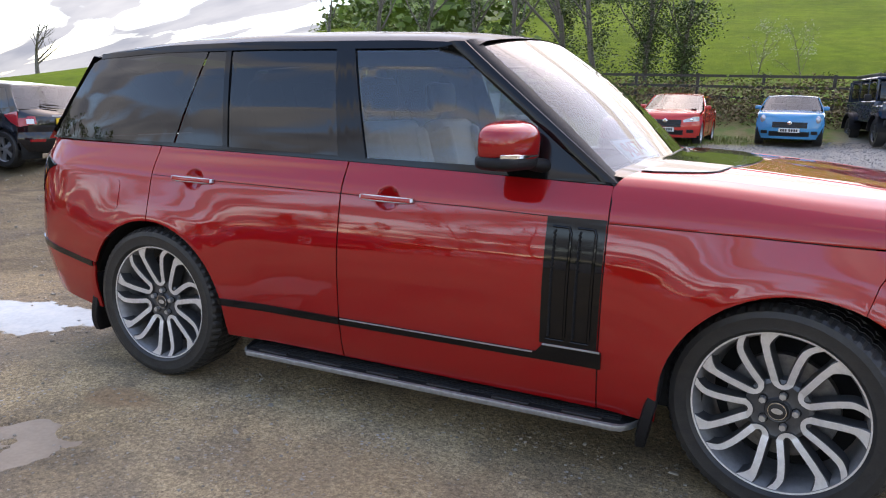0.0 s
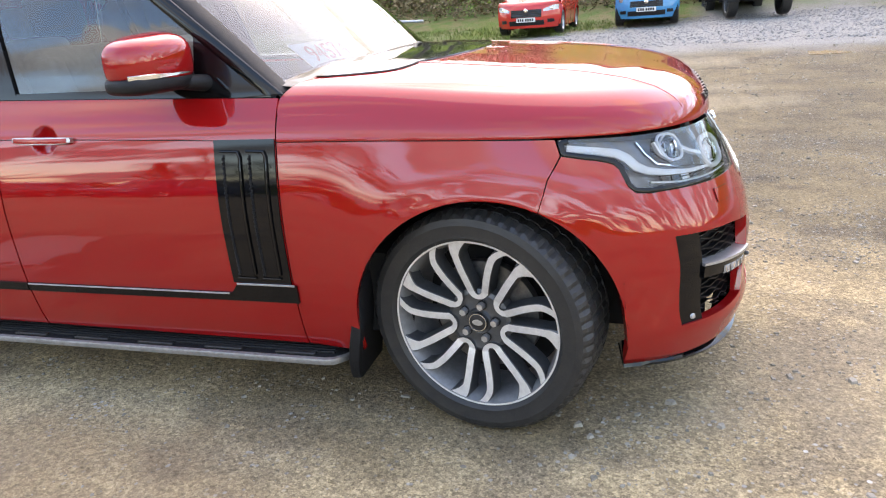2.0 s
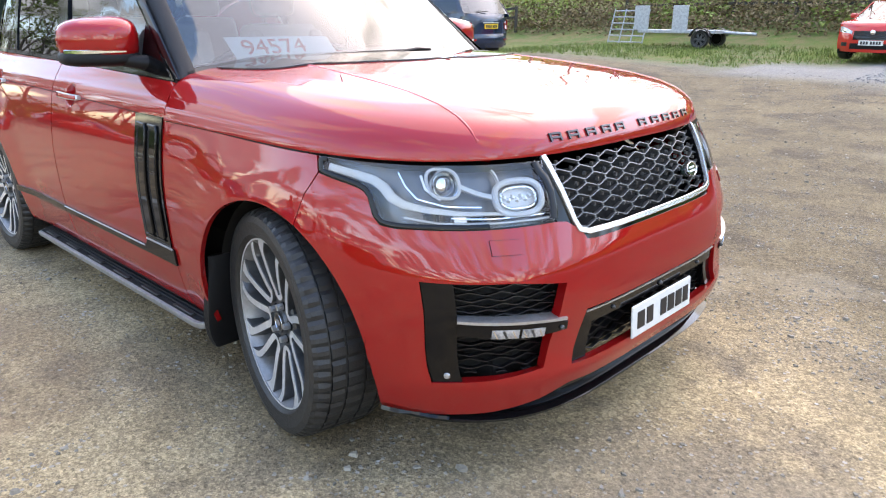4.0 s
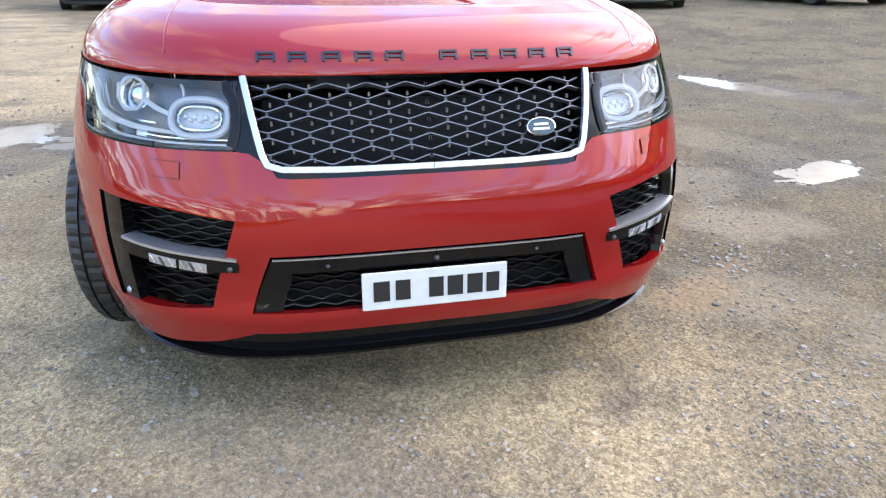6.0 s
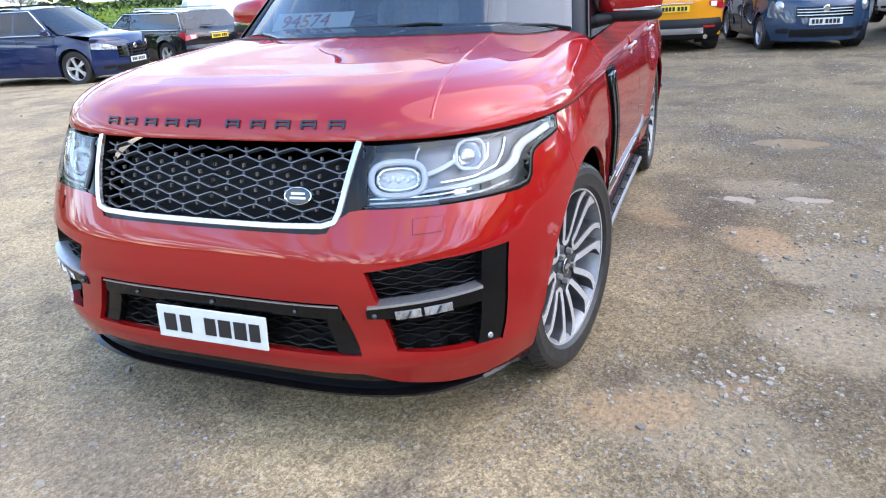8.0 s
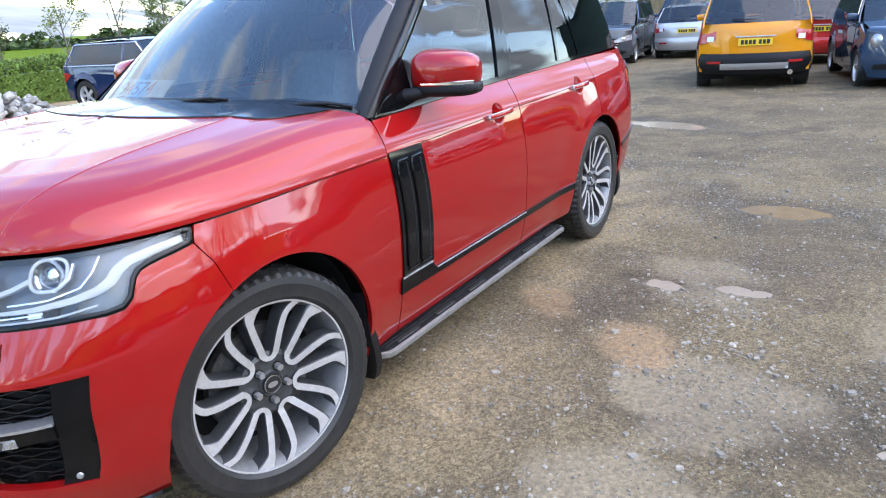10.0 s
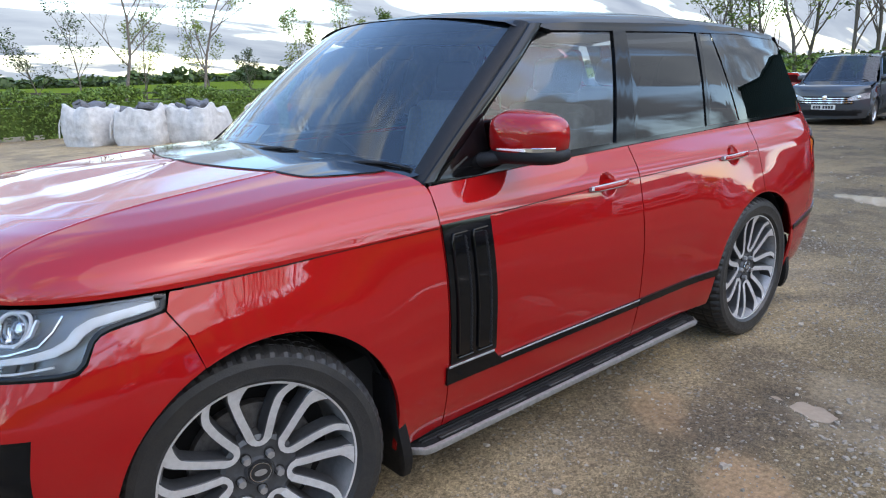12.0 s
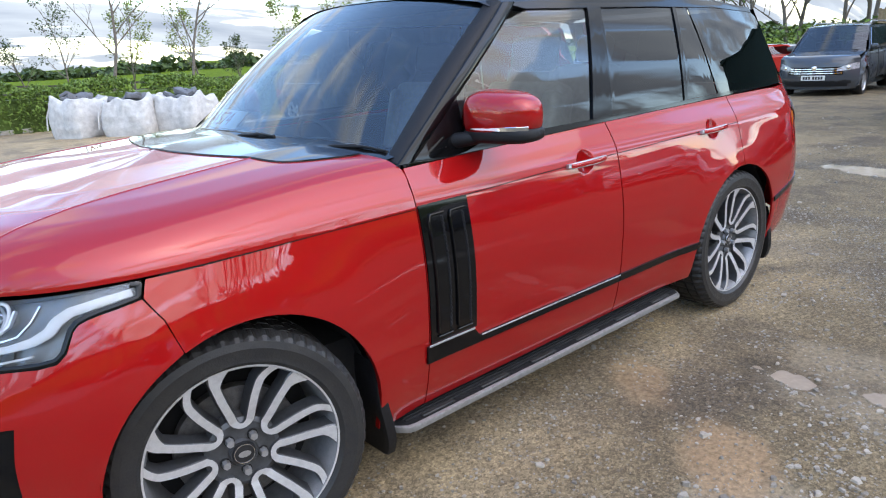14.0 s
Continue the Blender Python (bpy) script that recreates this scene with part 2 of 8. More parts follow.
def tube(bm, pts, r, segs=8, cap=True, taper=None):
    """A round bar along points."""
    pts = [Vector(p) for p in pts]
    rings = []
    up = Vector((0, 0, 1))
    for i, p in enumerate(pts):
        d = (pts[min(i + 1, len(pts) - 1)] - pts[max(i - 1, 0)]).normalized()
        a = d.cross(up if abs(d.z) < 0.9 else Vector((1, 0, 0))).normalized()
        b = d.cross(a)
        rr = r if taper is None else r * taper[i]
        rings.append([bm.verts.new(p + rr * (math.cos(t) * a + math.sin(t) * b)) for t in [2 * math.pi * k / segs for k in range(segs)]])
    for A, B in zip(rings, rings[1:]):
        for k in range(segs):
            bm.faces.new((A[k], A[(k + 1) % segs], B[(k + 1) % segs], B[k]))
    if cap:
        bm.faces.new(rings[0][::-1])
        bm.faces.new(rings[-1])
    return bm


# ---------------------------------------------------------------- ground
def lie(x, y):
    """The broad lie of the land: flat under the red car, rising to the hill on +y, falling gently elsewhere."""
    z = -0.020 * min(max(0, -x - 9), 40) + 0.0315 * max(0, min(y, 22.8) - 4.5) - 0.010 * min(max(0, -y - 5), 60)
    u, v = min(max((-x - 5) / 5, 0), 1), min(max((y - 3.6) / 1.7, 0), 1)
    z -= 0.035 * min(max(0, -y - 6), 6) * min(max(0, (-x - 6) / 3), 1)
    z += 0.22 * u * u * (3 - 2 * u) * v * v * (3 - 2 * v) * min(max((20 - y) / 8, 0), 1)
    if y > 21.5:
        h = min(max((x + 105) / 75, 0), 1)
        h = h * h * (3 - 2 * h)
        z += 0.39 * (min(y, 25) - 22.8) if y > 22.8 else 0
        d = max(0, min(y, 144) - 25)
        z += h * (0.26 * d - 0.0009 * d * d)
    return z


# shallow dips that hold water: x, y, reach along, reach across, depth, turn
DIPS = [(-3.98, 2.02, 0.30, 0.17, 0.040, 1.55), (-2.88, -1.78, 0.22, 0.20, 0.045, 2.75), (-2.27, 1.60, 0.15, 0.06, 0.036, 1.4), (-2.33, 2.03, 0.14, 0.07, 0.036, 1.4),
        (-3.20, -2.28, 0.42, 0.24, 0.045, 2.75), (-5.55, -3.86, 0.50, 0.20, 0.040, 0.4), (-6.2, -3.65, 0.60, 0.18, 0.040, 0.2),
        (-4.20, 4.72, 0.85, 0.26, 0.040, 0.4), (-1.15, 3.12, 0.46, 0.17, 0.036, 1.9),
        (-4.55, -0.62, 0.62, 0.34, 0.040, 0.1), (-7.5, 0.22, 0.6, 0.22, 0.040, 1.3), (-9.0, -4.6, 0.8, 0.22, 0.040, 0.3),
        (-12.8, -6.9, 1.3, 0.34, 0.045, 0.2), (3.55, 11.0, 0.42, 0.24, 0.050, 0.2)]
# patches of pale or rusty mud: x, y, reach along, reach across, turn, kind
MUD = [(-1.10, 1.95, 0.26, 0.17, 1.2, 1), (-0.90, 2.16, 0.26, 0.13, 2.2, 0.9), (-0.40, 2.02, 0.36, 0.26, 1.3, 1), (0.30, 1.26, 0.20, 0.12, 1.9, -0.75), (0.10, 1.58, 0.12, 0.08, 1.9, -0.5), (-2.82, -1.29, 0.20, 0.10, 0.1, -0.9),
       (-1.79, 1.14, 0.26, 0.12, 0.9, -0.55), (-1.48, 1.70, 0.24, 0.16, 0.7, -0.8), (-2.35, 1.85, 0.40, 0.30, 0.5, 0.8), (0.34, 1.45, 0.34, 0.24, 1.2, 0.6), (-1.3, -1.5, 0.3, 0.8, 1.5, -0.35), (1.6, -0.4, 0.9, 0.5, 0.3, 0.5),
       (-1.25, 2.12, 0.40, 0.20, 1.4, 0.9), (0.4, -2.1, 0.9, 0.3, 0.1, 0.45), (-3.6, 2.9, 0.4, 0.2, 0.4, 0.6), (1.2, 6.2, 1.2, 0.4, 0.1, 0.8), (0.85, 10.1, 1.3, 0.22, 0.05, 1.0), (1.5, 7.5, 0.7, 0.3, 0.1, 0.9), (-0.6, 9.0, 0.9, 0.3, 0.1, 0.7), (0.86, 1.85, 0.3, 0.2, 0.4, 0.7), (-2.2, -1.75, 0.8, 0.35, 0.4, 0.4), (-4.2, -1.1, 0.7, 0.22, 0.1, 0.8), (-1.7, 3.0, 0.7, 0.3, 0.3, 0.5)]


def ell(x, y, px, py, ra, rb, tr):
    dx, dy = x - px, y - py
    if abs(dx) > 3.5 or abs(dy) > 3.5:
        return 99.0
    c, s = math.cos(tr), math.sin(tr)
    a, b = (c * dx + s * dy) / ra, (-s * dx + c * dy) / rb
    return a * a + b * b


def ground_z(x, y):
    z = lie(x, y)
    r = math.hypot(x + 1, y)
    if r < 30:
        f = max(0, 1 - r / 30)
        z += f * (0.012 * noise.noise((x * 0.9, y * 0.9, 3)) + 0.007 * noise.noise((x * 3.1, y * 3.1, 7)) + 0.004 * noise.noise((x * 8.0, y * 8.0, 11)))
        # kept level where the red car's tyres stand
        for px, py, ra, rb, dep, tr in DIPS:
            e = ell(x, y, px, py, ra, rb, tr)
            if e < 6:
                k = 1.0 if ra > 0.25 else 1.9
                e = max(0, e + k * (0.65 * noise.noise((x * 7, y * 7, 21)) + 0.45 * noise.noise((x * 19, y * 19, 22))))
                z -= dep * math.exp(-e)
    elif y > 31:
        z += 0.6 * noise.noise((x * 0.03, y * 0.03, 1))
    for wx, wy in ((0.03, 0.85), (-0.03, -0.85), (-2.92, 0.85), (-2.92, -0.85)):
        d = math.hypot(x - wx, y - wy)
        if d < 0.5:
            k = min(1, (0.5 - d) / 0.2)
            z = z * (1 - k)
    return z


def axis_steps(lo, hi, mid0, mid1, fine, grow=1.16):
    a = list(np.arange(mid0, mid1 + 1e-6, fine))
    st, x = fine, a[-1]
    while x < hi:
        st *= grow
        x += st
        a.append(x)
    st, x = fine, a[0]
    while x > lo:
        st *= grow
        x -= st
        a.insert(0, x)
    return a


def yard_material():
    m = bpy.data.materials.new("gravel_yard")
    m.use_nodes = True
    n, l = m.node_tree.nodes, m.node_tree.links
    b = n["Principled BSDF"]
    tc = n.new("ShaderNodeTexCoord")

    def nz_(scale, detail=6, rough=0.55, kind="ShaderNodeTexNoise"):
        t = n.new(kind)
        t.inputs["Scale"].default_value = scale
        if kind == "ShaderNodeTexNoise":
            t.inputs["Detail"].default_value, t.inputs["Roughness"].default_value = detail, rough
        l.new(tc.outputs["Object"], t.inputs["Vector"])
        return t

    def ramp(src, p0, p1, c0=(0, 0, 0, 1), c1=(1, 1, 1, 1)):
        r = n.new("ShaderNodeValToRGB")
        r.color_ramp.elements[0].position, r.color_ramp.elements[1].position = p0, p1
        r.color_ramp.elements[0].color, r.color_ramp.elements[1].color = c0, c1
        l.new(src, r.inputs[0])
        return r.outputs[0]

    def mix(f, a, c, kind="MIX"):
        x = n.new("ShaderNodeMix")
        x.data_type, x.blend_type = "RGBA", kind
        for sock, v in (("Factor", f), ("A", a), ("B", c)):
            if isinstance(v, (int, float)):
                x.inputs[sock].default_value = v
            elif isinstance(v, tuple):
                x.inputs[sock].default_value = (*v, 1)
            else:
                l.new(v, x.inputs[sock])
        return x.outputs["Result"]

    def attr(name):
        a = n.new("ShaderNodeAttribute")
        a.attribute_name = name
        return a.outputs["Fac"]
    def cells(scale):
        v = n.new("ShaderNodeTexVoronoi")
        v.inputs["Scale"].default_value, v.inputs["Randomness"].default_value = scale, 1.0
        l.new(tc.outputs["Object"], v.inputs["Vector"])
        sep = n.new("ShaderNodeSeparateColor")
        l.new(v.outputs["Color"], sep.inputs[0])
        return v.outputs["Distance"], sep.outputs[0], sep.outputs[1]

    def times(u, v):
        x = n.new("ShaderNodeMath")
        x.operation = "MULTIPLY"
        for k, q in enumerate((u, v)):
            if isinstance(q, float):
                x.inputs[k].default_value = q
            else:
                l.new(q, x.inputs[k])
        return x.outputs[0]
    big = nz_(0.55, 4).outputs["Fac"]
    midn = nz_(2.2, 7, 0.62).outputs["Fac"]
    fine = nz_(38, 6, 0.7).outputs["Fac"]
    base = mix(ramp(big, 0.42, 0.58), (0.372, 0.284, 0.168), (0.288, 0.222, 0.136))
    base = mix(ramp(midn, 0.42, 0.66), base, (0.404, 0.312, 0.186))
    base = mix(ramp(nz_(1.2, 6, 0.65).outputs["Fac"], 0.50, 0.62), base, (0.200, 0.158, 0.108))
    base = mix(ramp(nz_(0.8, 8, 0.72).outputs["Fac"], 0.47, 0.64), base, (0.242, 0.190, 0.126))
    base = mix(0.62, base, ramp(fine, 0.27, 0.73, (0.42, 0.42, 0.42, 1), (1.5, 1.48, 1.44, 1)), "MULTIPLY")
    # grains of three sizes, each with a tone of its own
    d1, t1, u1 = cells(210)
    base = mix(0.8, base, ramp(t1, 0.0, 1.0, (0.62, 0.62, 0.63, 1), (1.38, 1.37, 1.35, 1)), "MULTIPLY")
    d2, t2, u2 = cells(95)
    base = mix(0.75, base, ramp(t2, 0.05, 0.95, (0.62, 0.61, 0.60, 1), (1.38, 1.36, 1.33, 1)), "MULTIPLY")
    patchy = ramp(nz_(3.2, 5, 0.6).outputs["Fac"], 0.42, 0.64)
    d3, t3, u3 = cells(48)
    chipf = times(times(ramp(d3, 0.30, 0.42, (1, 1, 1, 1), (0, 0, 0, 1)), ramp(u3, 0.80, 0.82)), patchy)
    base = mix(chipf, base, mix(t3, (0.22, 0.21, 0.195), (0.48, 0.455, 0.41)))
    edge3 = times(times(ramp(d3, 0.44, 0.60, (1, 1, 1, 1), (0, 0, 0, 1)), ramp(u3, 0.80, 0.82)), patchy)
    base = mix(0.42, base, ramp(nz_(9, 8, 0.75).outputs["Fac"], 0.33, 0.67, (0.66, 0.66, 0.66, 1), (1.32, 1.31, 1.30, 1)), "MULTIPLY")
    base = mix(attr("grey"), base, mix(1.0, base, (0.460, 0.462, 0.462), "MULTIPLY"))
    base = mix(attr("chips"), base, mix(0.85, (0.245, 0.236, 0.220), ramp(t3, 0.0, 1.0, (0.66, 0.67, 0.70, 1), (1.34, 1.33, 1.32, 1)), "MULTIPLY"))
    rough_tone = ramp(fine, 0.30, 0.70, (0.5, 0.5, 0.5, 1), (1.35, 1.33, 1.3, 1))
    base = mix(attr("pale"), base, mix(0.35, mix(1.0, rough_tone, (0.310, 0.250, 0.168), "MULTIPLY"), base))
    base = mix(attr("rust"), base, mix(1.0, rough_tone, (0.310, 0.205, 0.115), "MULTIPLY"))
    # damp rings round the puddles, plus the darker patch under the car
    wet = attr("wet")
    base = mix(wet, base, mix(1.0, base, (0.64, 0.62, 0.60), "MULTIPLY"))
    grassc = mix(ramp(nz_(9, 6).outputs["Fac"], 0.35, 0.65), (0.075, 0.118, 0.009), (0.125, 0.162, 0.016))
    grassc = mix(ramp(nz_(0.35, 5).outputs["Fac"], 0.42, 0.62), grassc, (0.100, 0.148, 0.010))
    grassc = mix(0.6, grassc, ramp(nz_(0.12, 8, 0.7).outputs["Fac"], 0.36, 0.64, (0.6, 0.66, 0.6, 1), (1.3, 1.26, 1.15, 1)), "MULTIPLY")
    grassc = mix(0.7, grassc, ramp(nz_(1.1, 8, 0.75).outputs["Fac"], 0.36, 0.64, (0.62, 0.68, 0.6, 1), (1.34, 1.28, 1.2, 1)), "MULTIPLY")
    weedy = mix(ramp(nz_(2.2, 6).outputs["Fac"], 0.40, 0.62), (0.15, 0.125, 0.055), (0.075, 0.115, 0.026))
    base = mix(attr("weeds"), base, weedy)
    base = mix(attr("grass"), base, grassc)
    l.new(base, b.inputs["Base Color"])
    rr = n.new("ShaderNodeMapRange")
    rr.inputs["To Min"].default_value, rr.inputs["To Max"].default_value = 0.86, 0.55
    l.new(wet, rr.inputs[0])
    l.new(rr.outputs[0], b.inputs["Roughness"])
    sp = n.new("ShaderNodeMapRange")
    sp.inputs["To Min"].default_value, sp.inputs["To Max"].default_value = 0.14, 0.02
    l.new(attr("grass"), sp.inputs[0])
    l.new(sp.outputs[0], b.inputs["Specular IOR Level"])
    h1 = n.new("ShaderNodeMath")
    h1.operation = "MULTIPLY_ADD"
    h1.inputs[1].default_value = 0.35
    l.new(t2, h1.inputs[0])
    l.new(fine, h1.inputs[2])
    h2 = n.new("ShaderNodeMath")
    h2.operation = "MULTIPLY_ADD"
    h2.inputs[1].default_value = 0.6
    l.new(edge3, h2.inputs[0])
    l.new(h1.outputs[0], h2.inputs[2])
    bp = n.new("ShaderNodeBump")
    bp.inputs["Strength"].default_value, bp.inputs["Distance"].default_value = 0.9, 0.012
    l.new(h2.outputs[0], bp.inputs["Height"])
    l.new(bp.outputs[0], b.inputs["Normal"])
    return m


def sstep(a, b, v):
    t = min(max((v - a) / (b - a), 0), 1)
    return t * t * (3 - 2 * t)


def yard_edge(x):
    """Where the gravel gives way to grass below the bank."""
    return 19.2 + min(max(x, -5), 2.6)


gx, gy = axis_steps(-900, 700, -6.2, 3.4, 0.038), axis_steps(-900, 420, -3.6, 4.2, 0.038)
verts = [(x, y, ground_z(x, y)) for y in gy for x in gx]
nx = len(gx)
faces = [(j * nx + i, j * nx + i + 1, (j + 1) * nx + i + 1, (j + 1) * nx + i) for j in range(len(gy) - 1) for i in range(nx - 1)]
me = bpy.data.meshes.new("ground")
me.from_pydata(verts, [], faces)
me.polygons.foreach_set("use_smooth", [True] * len(me.polygons))
me.materials.append(yard_material())
masks = {k: np.zeros(len(verts), dtype=np.float32) for k in ("pale", "rust", "wet", "grass", "weeds", "grey", "chips")}
for i, (x, y, z) in enumerate(verts):
    if abs(x + 2) < 14 and abs(y) < 16:
        jig = 0.9 * noise.noise((x * 3.5, y * 3.5, 5)) + 0.5 * noise.noise((x * 11, y * 11, 9))
        w = max((math.exp(-max(0, ell(x, y, a, b, c, d, t) * 0.40 - 0.55 + 0.8 * jig)) for a, b, c, d, e, t in DIPS), default=0)
        p = r = 0.0
        for a, b, c, d, t, k in MUD:
            e = ell(x, y, a, b, c, d, t)
            if e < 5:
                v = abs(k) * sstep(1.6, 0.3, e + 1.0 * jig)
                if k > 0:
                    p = max(p, v)
                else:
                    r = max(r, v)
        # darker, smoother ground under the car's right side
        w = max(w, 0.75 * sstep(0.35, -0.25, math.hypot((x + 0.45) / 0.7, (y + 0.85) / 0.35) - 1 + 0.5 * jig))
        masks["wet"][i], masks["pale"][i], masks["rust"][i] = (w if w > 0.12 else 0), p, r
    g = sstep(-0.4, 1.0, y - yard_edge(x) + 1.2 * noise.noise((x * 0.5, y * 0.5, 2)) + 0.7 * noise.noise((x * 2, y * 2, 2)))
    masks["chips"][i] = 0.75 * sstep(11.5, 13.5, y + 1.2 * noise.noise((x * 0.6, y * 0.6, 15)) + 0.25 * x)
    masks["weeds"][i] = g
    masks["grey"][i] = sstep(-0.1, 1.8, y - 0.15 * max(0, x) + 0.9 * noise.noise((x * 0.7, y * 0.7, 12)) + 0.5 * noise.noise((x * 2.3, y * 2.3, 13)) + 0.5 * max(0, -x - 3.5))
    masks["grass"][i] = max(sstep(26.5, 28.5, y), sstep(-24.5, -27, y), sstep(-44, -50, x) * (1 if y < 60 else 0), 0.55 * sstep(0.1, 0.5, noise.noise((x * 0.35, y * 0.35, 4))) * g)
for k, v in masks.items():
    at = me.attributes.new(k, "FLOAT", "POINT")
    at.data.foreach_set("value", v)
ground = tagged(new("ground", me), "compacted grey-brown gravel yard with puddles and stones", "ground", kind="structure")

WATER = mat("muddy_water", (0.28, 0.22, 0.155), 0.08, 0, 5, 0.15, spec=0.20)
SILT = mat("silty_water", (0.155, 0.092, 0.034), 0.25, 0, 9, 0.2, spec=0.03)
MUDDY = mat("beige_silted_water", (0.255, 0.200, 0.145), 0.35, 0, 7, 0.12, spec=0.04)
for k_, (px, py, ra, rb, dep, tr) in enumerate(DIPS):
    bm = bmesh.new()
    base = lie(px, py) + 0.010 * noise.noise((px * 0.9, py * 0.9, 3))
    pts = []
    for k in range(64):
        t = 2 * math.pi * k / 64
        a, b_ = 1.55 * ra * math.cos(t), 1.55 * rb * math.sin(t)
        pts.append(bm.verts.new((px + a * math.cos(tr) - b_ * math.sin(tr), py + a * math.sin(tr) + b_ * math.cos(tr), base - dep * 0.42)))
    bm.faces.new(pts)
    ob = link_bm("water", bm, SILT if k_ in (0, len(DIPS) - 1) else MUDDY if k_ in (1, 2, 3) else WATER, None, smooth=False)
    tagged(ob, "shallow brown puddle in the gravel" if k_ in (0, 1) else "shallow muddy puddle in the gravel", "puddle", "puddles in the yard", "structure")

# loose stones
def stones(name, label, places, size, seed, material, flat=0.5):
    """Angular chips: places yields (x, y, scale)."""
    rng = random.Random(seed)
    vs, fs = [], []
    for x, y, k in places(rng):
        if -3.3 < x < 0.85 and abs(y) < 0.72:
            continue
        r = size * k
        z = ground_z(x, y)
        a = rng.random() * 6.28
        ca, sa = math.cos(a), math.sin(a)
        i0 = len(vs)
        hgt = r * flat * (0.6 + 0.8 * rng.random())
        el, n = 0.55 + 0.5 * rng.random(), 5
        tx, ty = rng.uniform(-0.4, 0.4), rng.uniform(-0.4, 0.4)
        outline = [(2 * math.pi * (j + rng.uniform(-0.3, 0.3)) / n, 0.75 + 0.45 * rng.random()) for j in range(n)]
        for q, h in ((1.0, -0.25), (0.62 + 0.25 * rng.random(), 1.0)):
            for t, w in outline:
                u, v = q * w * r * math.cos(t), q * w * r * math.sin(t) * el
                vs.append((x + ca * u - sa * v, y + sa * u + ca * v, z + hgt * (h + (tx * u + ty * v) / r * (h > 0))))
        for j in range(n):
            fs.append((i0 + j, i0 + (j + 1) % n, i0 + n + (j + 1) % n, i0 + n + j))
        fs.append(tuple(i0 + n + j for j in range(n)))
    me = bpy.data.meshes.new(name)
    me.from_pydata(vs, [], fs)
    me.materials.append(material)
    return tagged(new(name, me), label, "stones", kind="stuff")


def scattered(count, x0, x1, y0, y1, patchy):
    def places(rng):
        made = 0
        while made < count:
            x, y = rng.uniform(x0, x1), rng.uniform(y0, y1)
            d = 0.5 + noise.noise((x * 1.1, y * 1.1, 31)) + 0.7 * noise.noise((x * 3.7, y * 3.7, 32)) + (0.25 if y > 0.6 else -0.1)
            if rng.random() < d ** 2 * patchy:
                made += 1
                yield x, y, 0.5 + rng.random() ** 4 * 1.7
    return places


def clustered(spots):
    def places(rng):
        for k, (sx, sy, sp, n) in enumerate(spots):
            for _ in range(n):
                yield rng.gauss(sx, sp), rng.gauss(sy, sp), (0.45 + rng.random() ** 2.5 * 1.6) * (1.0 if k < 6 else 0.62)
    return places


STONE = mat("grey_stone", (0.225, 0.198, 0.158), 0.85, 0, 60, 0.2, 0.3, island=0.38)
PALESTONE = mat("pale_stone", (0.250, 0.220, 0.175), 0.85, 0, 60, 0.2, 0.3, island=0.30)
stones("gravel", "loose grey gravel chippings over the yard", scattered(42000, -5.5, 3.2, -3.4, 4.4, 0.9), 0.0052, 3, STONE)
stones("far_gravel", "loose chippings farther out in the yard", scattered(16000, -13, 8, -8, 14, 0.9), 0.011, 4, STONE)
BLUESTONE = mat("blue_grey_chippings", (0.19, 0.187, 0.185), 0.85, 0, 60, 0.2, 0.3, island=0.4)


def spread(count):
    def places(rng):
        for _ in range(count):
            y = 13.0 + 8.6 * rng.random()
            x = rng.uniform(-2, 10)
            if y < yard_edge(x) + 0.4:
                yield x, y, 0.6 + rng.random() ** 3
    return places


stones("blue_chippings", "blue-grey stone chippings at the far edge of the yard", spread(14000), 0.020, 6, BLUESTONE)
stones("pebbles", "scattered pale broken stones among the gravel", clustered([
    (-2.28, 1.88, 0.16, 90), (-2.05, 1.88, 0.14, 60), (-1.75, 2.05, 0.18, 60), (-1.3, 2.2, 0.25, 60), (0.06, 1.66, 0.07, 60), (-0.15, 1.75, 0.22, 50), (-0.5, 2.1, 0.35, 50), (-1.0, 1.7, 0.4, 50),
    (-1.75, 1.25, 0.16, 70), (-2.1, 1.35, 0.2, 60), (-1.2, 1.25, 0.3, 50), (0.5, 1.9, 0.5, 60), (1.2, 1.4, 0.6, 60), (-3.4, 2.6, 0.9, 90), (-4.35, -0.95, 0.25, 90), (-2.2, -1.75, 0.35, 90), (-1.9, -1.6, 0.4, 70),
    (-1.2, -1.55, 0.35, 60), (0.3, -1.9, 0.8, 50), (1.6, -0.8, 0.8, 60), (-3.0, -1.5, 0.3, 60)]), 0.0095, 5, PALESTONE, 0.38)

# ---------------------------------------------------------------- the red car: its body as one smooth form
# x ahead of the front axle, y to the car's left, z up
SIDE_Z = [0.16, 0.25, 0.30, 0.36, 0.45, 0.55, 0.70, 0.78, 0.85, 0.90, 0.95, 1.00, 1.040, 1.06, 1.09, 1.13, 1.17, 1.22]
SIDE_Y = [0.880, 0.935, 0.955, 0.972, 0.990, 1.001, 1.009, 1.0085, 1.003, 0.9965, 0.9885, 0.9795, 0.9715, 0.9655, 0.952, 0.929, 0.903, 0.888]
NOSE_Z = [0.16, 0.22, 0.25, 0.31, 0.36, 0.385, 0.42, 0.50, 0.56, 0.60, 0.70, 0.80, 0.90, 0.985, 1.03, 1.08]
NOSE_X = [0.790, 0.825, 0.845, 0.860, 0.878, 0.878, 0.865, 0.866, 0.872, 0.872, 0.855, 0.815, 0.775, 0.728, 0.690, 0.610]
XF, XR, REAR_X = -0.20, -3.20, -2.922


